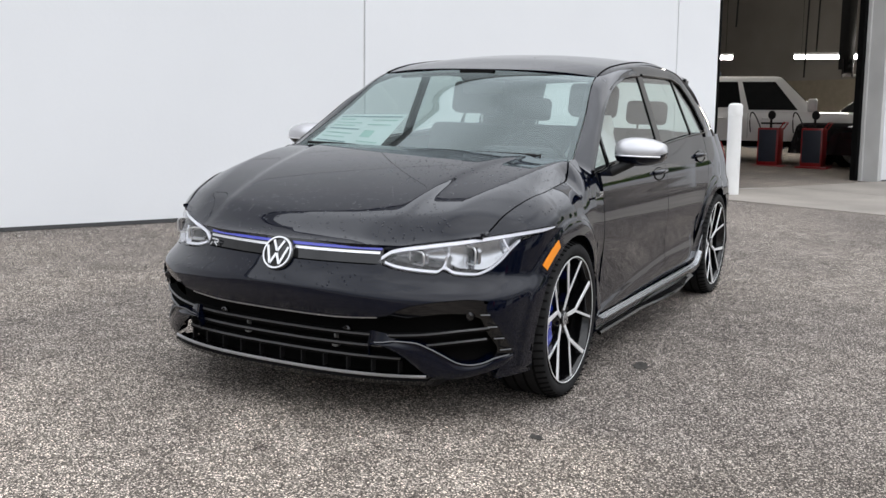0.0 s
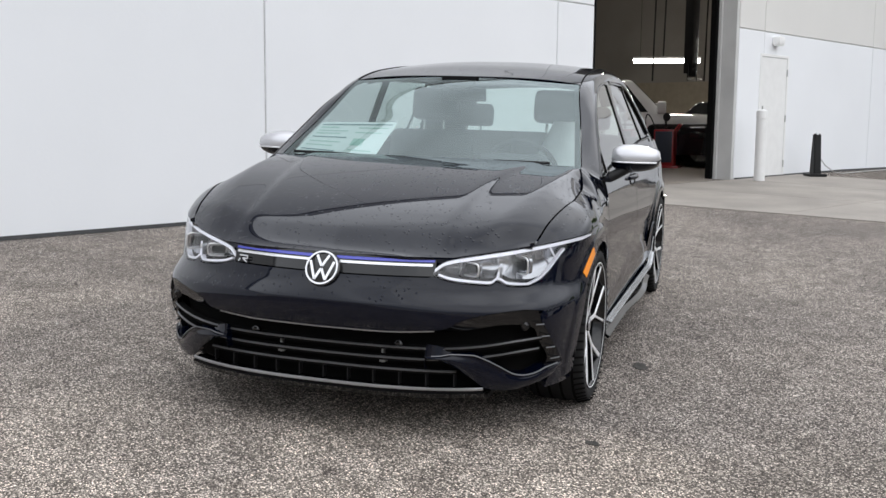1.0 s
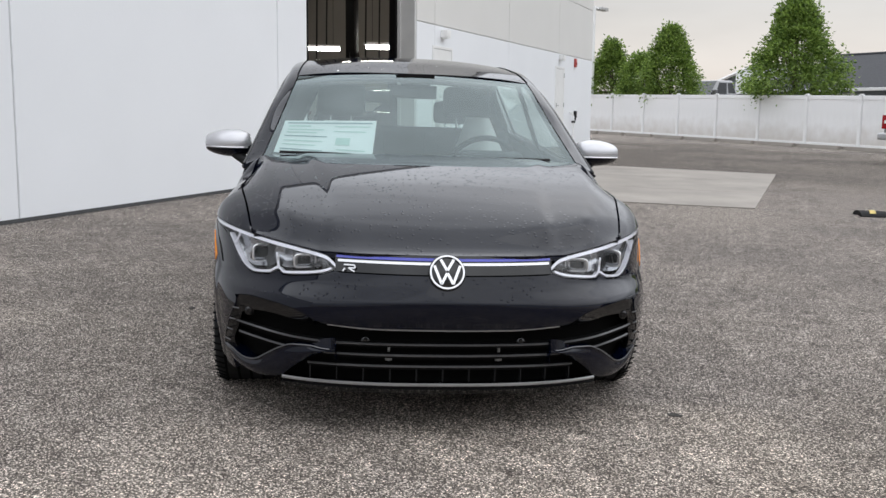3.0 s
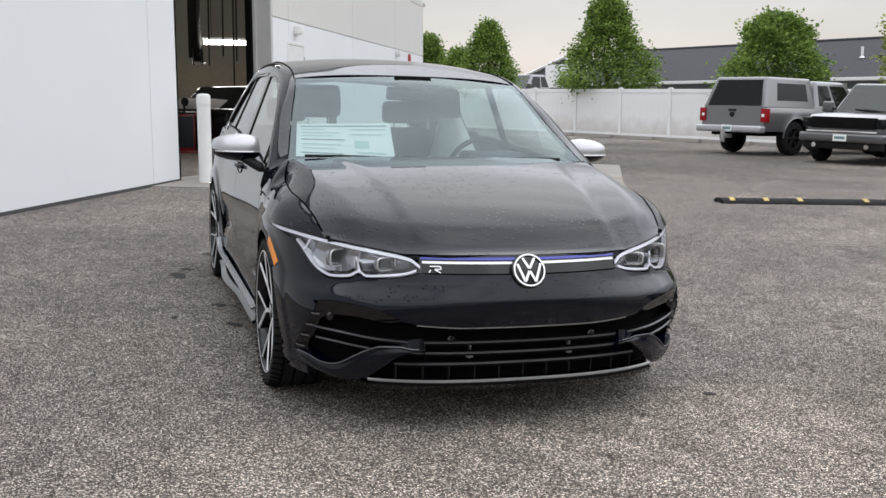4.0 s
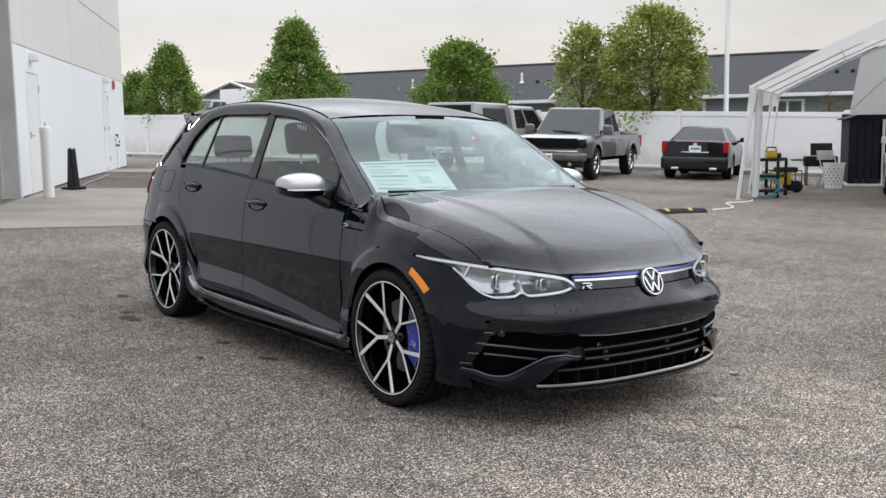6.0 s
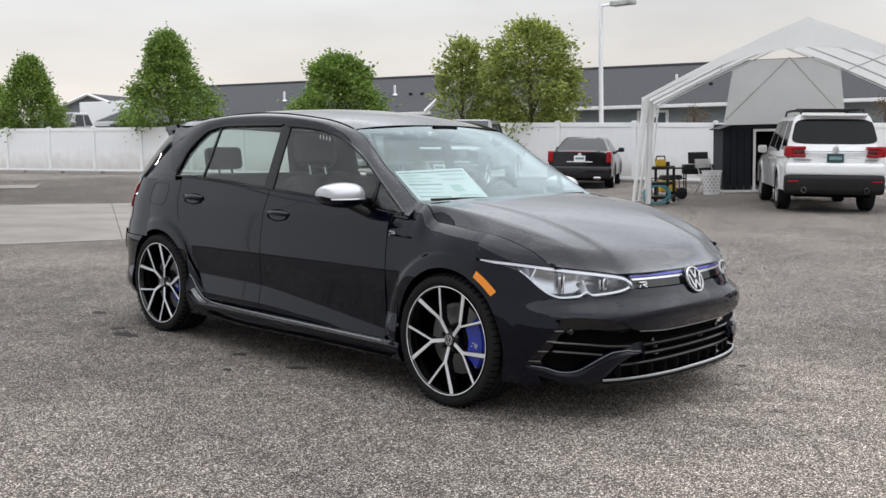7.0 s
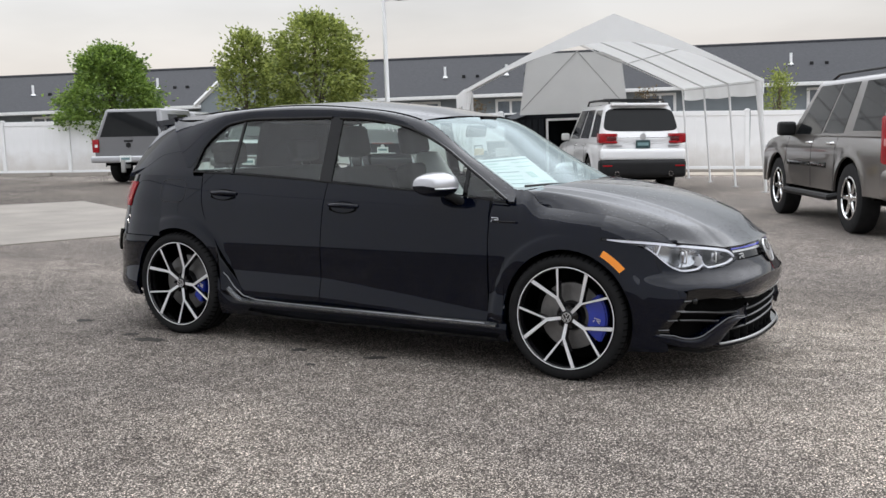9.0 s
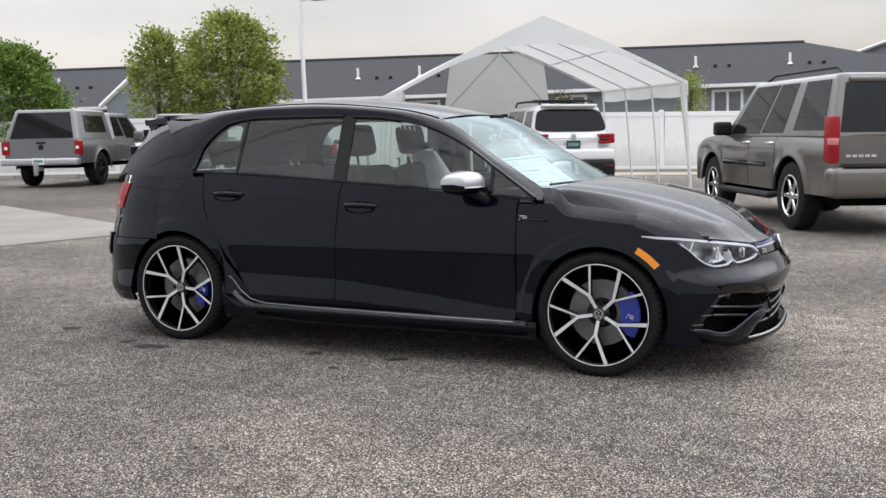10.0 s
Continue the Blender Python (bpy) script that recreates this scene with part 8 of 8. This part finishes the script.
def tree(x, y, z_top, width, leaves, label, shape="cone", n=5200, seed=1, low=1.35, leaf=0.125, lean=0.0):
    """Tapered trunk, limbs, and a crown of single leaves set in clumps."""
    rnd = random.Random(seed)
    z0 = ground_z(x, y)
    h = z_top - z0 - 0.33
    t = thing("tree", pose(x, y, z0), label, "tree", "trees behind the fence")
    part("trunk", tube_bm([(0, 0, 0), (0.03, 0.02, h * 0.3), (-0.03, 0.03, h * 0.6), (lean * 0.3, 0, h * 0.92)], 0.04 + 0.008 * h, 8), bark, t, "grey-brown trunk")
    prof = {"cone": lambda k: (1 - k) ** 0.80 * (0.62 + 0.38 * min(1, k * 6)) * 1.08, "round": lambda k: math.sqrt(max(0, 1 - (1.7 * k - 0.62) ** 2 / 1.2)) * (1 - 0.25 * k), "twin": lambda k: math.sqrt(max(0, 1 - (2 * k - 0.80) ** 2 / 1.45))}[shape]
    clumps = []
    for k in range(int(n / 26)):
        f = rnd.random() ** 0.85
        a = rnd.uniform(0, 2 * math.pi)
        bump = 0.78 + 0.50 * noise.noise((math.cos(a) * 1.7 + seed, math.sin(a) * 1.7, f * 5))
        r = width / 2 * prof(f) * bump * rnd.uniform(0.45, 1.0) ** 0.5
        cx = r * math.cos(a)
        if shape == "twin" and f > 0.62 and cx * 1 < -0.1 * width and f > 0.86:
            continue
        clumps.append(Vector((cx + lean * f, r * math.sin(a), lerp(low, h, f))))
    for k in range(9):
        c = clumps[int(k * len(clumps) / 9)]
        part("limb", rod_bm((0, 0, max(0.5, c.z * 0.55)), c, 0.035, 6, 0.010), bark, t)
    bm = bmesh.new()
    for c in clumps:
        size = rnd.uniform(0.16, 0.34)
        for j in range(26):
            d = Vector((rnd.gauss(0, 1), rnd.gauss(0, 1), rnd.gauss(0, 0.8))) * size * 0.62
            p = c + d
            out = Vector((p.x, p.y, (p.z - h * 0.4) * 0.3)).normalized() if p.length > 0 else Vector((1, 0, 0))
            way_ = (out + Vector((rnd.uniform(-0.9, 0.9), rnd.uniform(-0.9, 0.9), rnd.uniform(-0.9, 0.3)))).normalized()
            side = way_.cross(Vector((rnd.uniform(-1, 1), rnd.uniform(-1, 1), rnd.uniform(0.2, 1)))).normalized()
            q = leaf * rnd.uniform(0.7, 1.35)
            b0, b1 = p, p + way_ * q
            mid = p + way_ * q * 0.5 + way_.cross(side) * q * 0.12
            v = [bm.verts.new(b0), bm.verts.new(mid + side * q * 0.30), bm.verts.new(b1), bm.verts.new(mid - side * q * 0.30)]
            bm.faces.new((v[0], v[1], v[2], v[3]))
    crown = part("crown", bm, leaves, t, "crown of many small leaves", False)
    tagged(crown, kind="stuff")
    return t


tree(-42.7, 13.1, 4.75, 3.1, leaves_deep, "deep green conical tree behind the fence", "cone", 12000, 3, 1.6)
tree(-40.6, 13.95, 4.0, 3.2, leaves_deep, "smaller deep green tree behind the fence", "cone", 8000, 4, 1.6)
tree(-38.5, 14.65, 5.1, 4.0, leaves_deep, "deep green conical tree behind the fence", "cone", 15000, 5, 1.6)
tree(-31.3, 17.05, 5.7, 5.0, leaves_deep, "tall deep green conical tree behind the fence", "cone", 24000, 6, 1.5)
tree(-23.85, 19.55, 4.42, 4.1, leaves_deep, "round green tree behind the fence", "round", 20000, 7, 1.2)
tree(-16.85, 21.95, 5.1, 3.9, leaves_pale, "large yellow-green tree behind the fence", "twin", 21000, 8, 1.2)
tree(-19.2, 21.15, 4.7, 1.9, leaves_pale, "slimmer yellow-green tree beside a larger one", "twin", 6000, 9, 1.2)
tree(-2.8, 26.3, 2.6, 1.0, leaves_pale, "young green sapling behind the fence", "round", 1400, 10, 0.8, 0.09)
tree(-14.0, 27.6, 2.3, 1.2, leaves_brown, "thin brownish sapling behind the fence", "round", 900, 11, 0.8, 0.08)
tree(-7.3, 27.4, 2.3, 1.3, leaves_brown, "thin brownish sapling behind the fence", "round", 1000, 12, 0.8, 0.08)

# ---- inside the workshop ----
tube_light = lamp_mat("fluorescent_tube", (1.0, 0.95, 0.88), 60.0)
# The two hung at 5.2 are added out of view to brighten the shop.
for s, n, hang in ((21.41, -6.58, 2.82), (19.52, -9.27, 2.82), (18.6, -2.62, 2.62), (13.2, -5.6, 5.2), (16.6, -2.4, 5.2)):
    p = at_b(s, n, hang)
    o = thing("strip_light", pose(p.x, p.y, p.z, 0, 0, 97.5), "long fluorescent strip light hung in the workshop; the two at 5.2 m are added unseen fill", "light", "workshop strip lights")
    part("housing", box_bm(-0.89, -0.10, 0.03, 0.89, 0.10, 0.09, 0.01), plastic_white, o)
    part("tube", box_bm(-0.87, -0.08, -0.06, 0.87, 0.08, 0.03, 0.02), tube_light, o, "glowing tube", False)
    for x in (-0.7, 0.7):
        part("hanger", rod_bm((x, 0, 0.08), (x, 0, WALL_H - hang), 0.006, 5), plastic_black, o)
shop_z = 0.17
tk, wy = pickup("pickup_truck", B @ pose(15.49 + 0.34 * math.cos(radians(54)), 4.66 - 0.34 * math.sin(radians(54)), shop_z, 0, 0, -54), "white crew-cab pickup standing in the workshop", white_pearl, (-1.1, 1.12), -1.2, False, silver_edge)
dk = thing("dark_car", B @ pose(17.3, 2.2, shop_z, 0, 0, -8), "black car on a workshop lift in dim light", "car")
part("body", cabin_bm(-2.2, 2.2, -2.1, 2.0, 0.35, 0.95, 0.88, 0.84, 0.12), jet, dk)
part("cabin", cabin_bm(-1.3, 1.2, -0.7, 0.4, 0.94, 1.42, 0.80, 0.62, 0.12), dark_pane, dk)
part("headlamp", box_bm(-2.22, -0.80, 0.68, -2.05, -0.45, 0.80, 0.03), lens_clear, dk)
for x in (-1.35, 1.35):
    for s in (1, -1):
        plain_wheel(dk, x, s * 0.76, 0.33, 0.22, silver_edge)
red_metal = mat("red_machine_paint", (0.30, 0.012, 0.016), 0.35, vary=0.12, coat=0.4)
navy_panel = mat("dark_blue_panel", (0.02, 0.026, 0.045), 0.5)
for s, n in ((14.5, -3.2), (14.75, -2.42)):
    o = thing("service_cart", B @ pose(s, -n, shop_z, 0, 0, -68), "red and black wheeled service machine with hoses", "machine", "red service machines")
    o.matrix_world = o.matrix_world @ Matrix.Diagonal((0.74, 0.84, 0.86, 1))
    part("body", box_bm(-0.26, -0.25, 0.16, 0.26, 0.25, 0.98, 0.03), red_metal, o, "red cabinet")
    part("front_panel", box_bm(-0.22, -0.262, 0.24, 0.22, -0.245, 0.94, 0.01), navy_panel, o, "dark front panel")
    part("tray", box_bm(-0.36, -0.32, 0.10, 0.40, 0.32, 0.16, 0.015), red_metal, o)
    part("handle", tube_bm([(0.26, -0.2, 0.95), (0.38, -0.2, 1.10), (0.38, 0.2, 1.10), (0.26, 0.2, 0.95)], 0.018), red_metal, o)
    part("gauge_post", joined(rod_bm((0.0, 0, 0.98), (0.0, 0, 1.22), 0.03), rod_bm((-0.25, 0.0, 1.08), (0.35, 0.0, 1.08), 0.02)), plastic_black, o)
    part("gauge", lathe_bm([(0, 0.03), (0.09, 0.03), (0.10, 0)], 20, pose(0.02, -0.03, 1.26, 90, 0, 0)), plastic_black, o)
    part("hose", tube_bm([(-0.2 + 0.32 * math.sin(k * 0.2) * -1, -0.1, 0.9 + 0.42 * math.sin(k * 0.32)) for k in range(11)], 0.016), plastic_black, o)
    for x in (-0.3, 0.33):
        for y in (-0.26, 0.26):
            part("castor", lathe_bm([(0, -0.025), (0.05, -0.025), (0.05, 0.025), (0, 0.025)], 14, pose(x, y, 0.052, 90, 0, 0)), rubber, o)
drop = thing("service_drop", B @ pose(16.1, 2.72, 0), "black service column with hoses hung from the workshop ceiling", "service column")
part("column", box_bm(-0.12, -0.10, 2.15, 0.12, 0.10, WALL_H - 0.002, 0.02), plastic_black, drop)
part("hose_reel", lathe_bm([(0, -0.10), (0.18, -0.10), (0.18, -0.08), (0.10, -0.07), (0.10, 0.07), (0.18, 0.08), (0.18, 0.10), (0, 0.10)], 22, pose(-0.02, -0.05, 2.18, 90, 0, 30)), plastic_black, drop, "black hose reel")
part("bracket", box_bm(-0.22, -0.16, 2.02, 0.2, -0.06, 2.06, 0.008), steel_grey, drop)
for x, y, z in ((-0.45, 0.6, 2.0), (-0.38, 0.4, 2.5), (0.15, -0.25, 2.0), (0.3, -0.5, 2.2), (0.5, -0.65, 1.6), (0.42, -0.75, 2.1), (-1.2, 1.7, 3.0)):
    part("hanging_hose", tube_bm([(x, y, WALL_H - 0.005), (x + 0.04, y, 4.5), (x - 0.03, y, z)], 0.018, 6), plastic_black, drop)
bench_o = thing("workbench", B @ pose(23.2, 7.9, shop_z, 0, 0, -54), "dark workbench loaded with tool boxes", "workbench")
part("worktop", box_bm(-5, -0.4, 0.88, 3.5, 0.4, 0.94, 0.01), inner_tan, bench_o)
for x in (-4.5, -1.5, 1.0, 3.2):
    part("cabinet", box_bm(x - 0.55, -0.36, 0, x + 0.55, 0.36, 0.88, 0.02), navy_panel if x < 0 else red_metal, bench_o)
for x, w_, hh in ((-3.8, 0.5, 0.5), (-2.4, 0.4, 0.35), (-0.6, 0.6, 0.6), (1.2, 0.4, 0.4), (2.6, 0.5, 0.3)):
    part("tool_box", box_bm(x - w_ / 2, -0.2, 0.94, x + w_ / 2, 0.25, 0.94 + hh, 0.02), plastic_black, bench_o)
shelf_o = thing("shelf_unit", B @ pose(21.2, 11.4, shop_z, 0, 0, -54), "dark shelf unit against the workshop wall", "shelf")
part("case", box_bm(-1.2, -0.3, 0, 1.2, 0.3, 2.4, 0.02), navy_panel, shelf_o)
for z in (0.6, 1.2, 1.8):
    part("shelf_board", box_bm(-1.15, -0.34, z, 1.15, -0.28, z + 0.04), inner_tan, shelf_o)
dado = tagged(link("trim_2", box_bm(27.05, 0.4, 1.5, 27.098, 25.5, 2.5), inner_tan), "tan band along the workshop's back wall", "trim", kind="structure")
dado.matrix_world = B
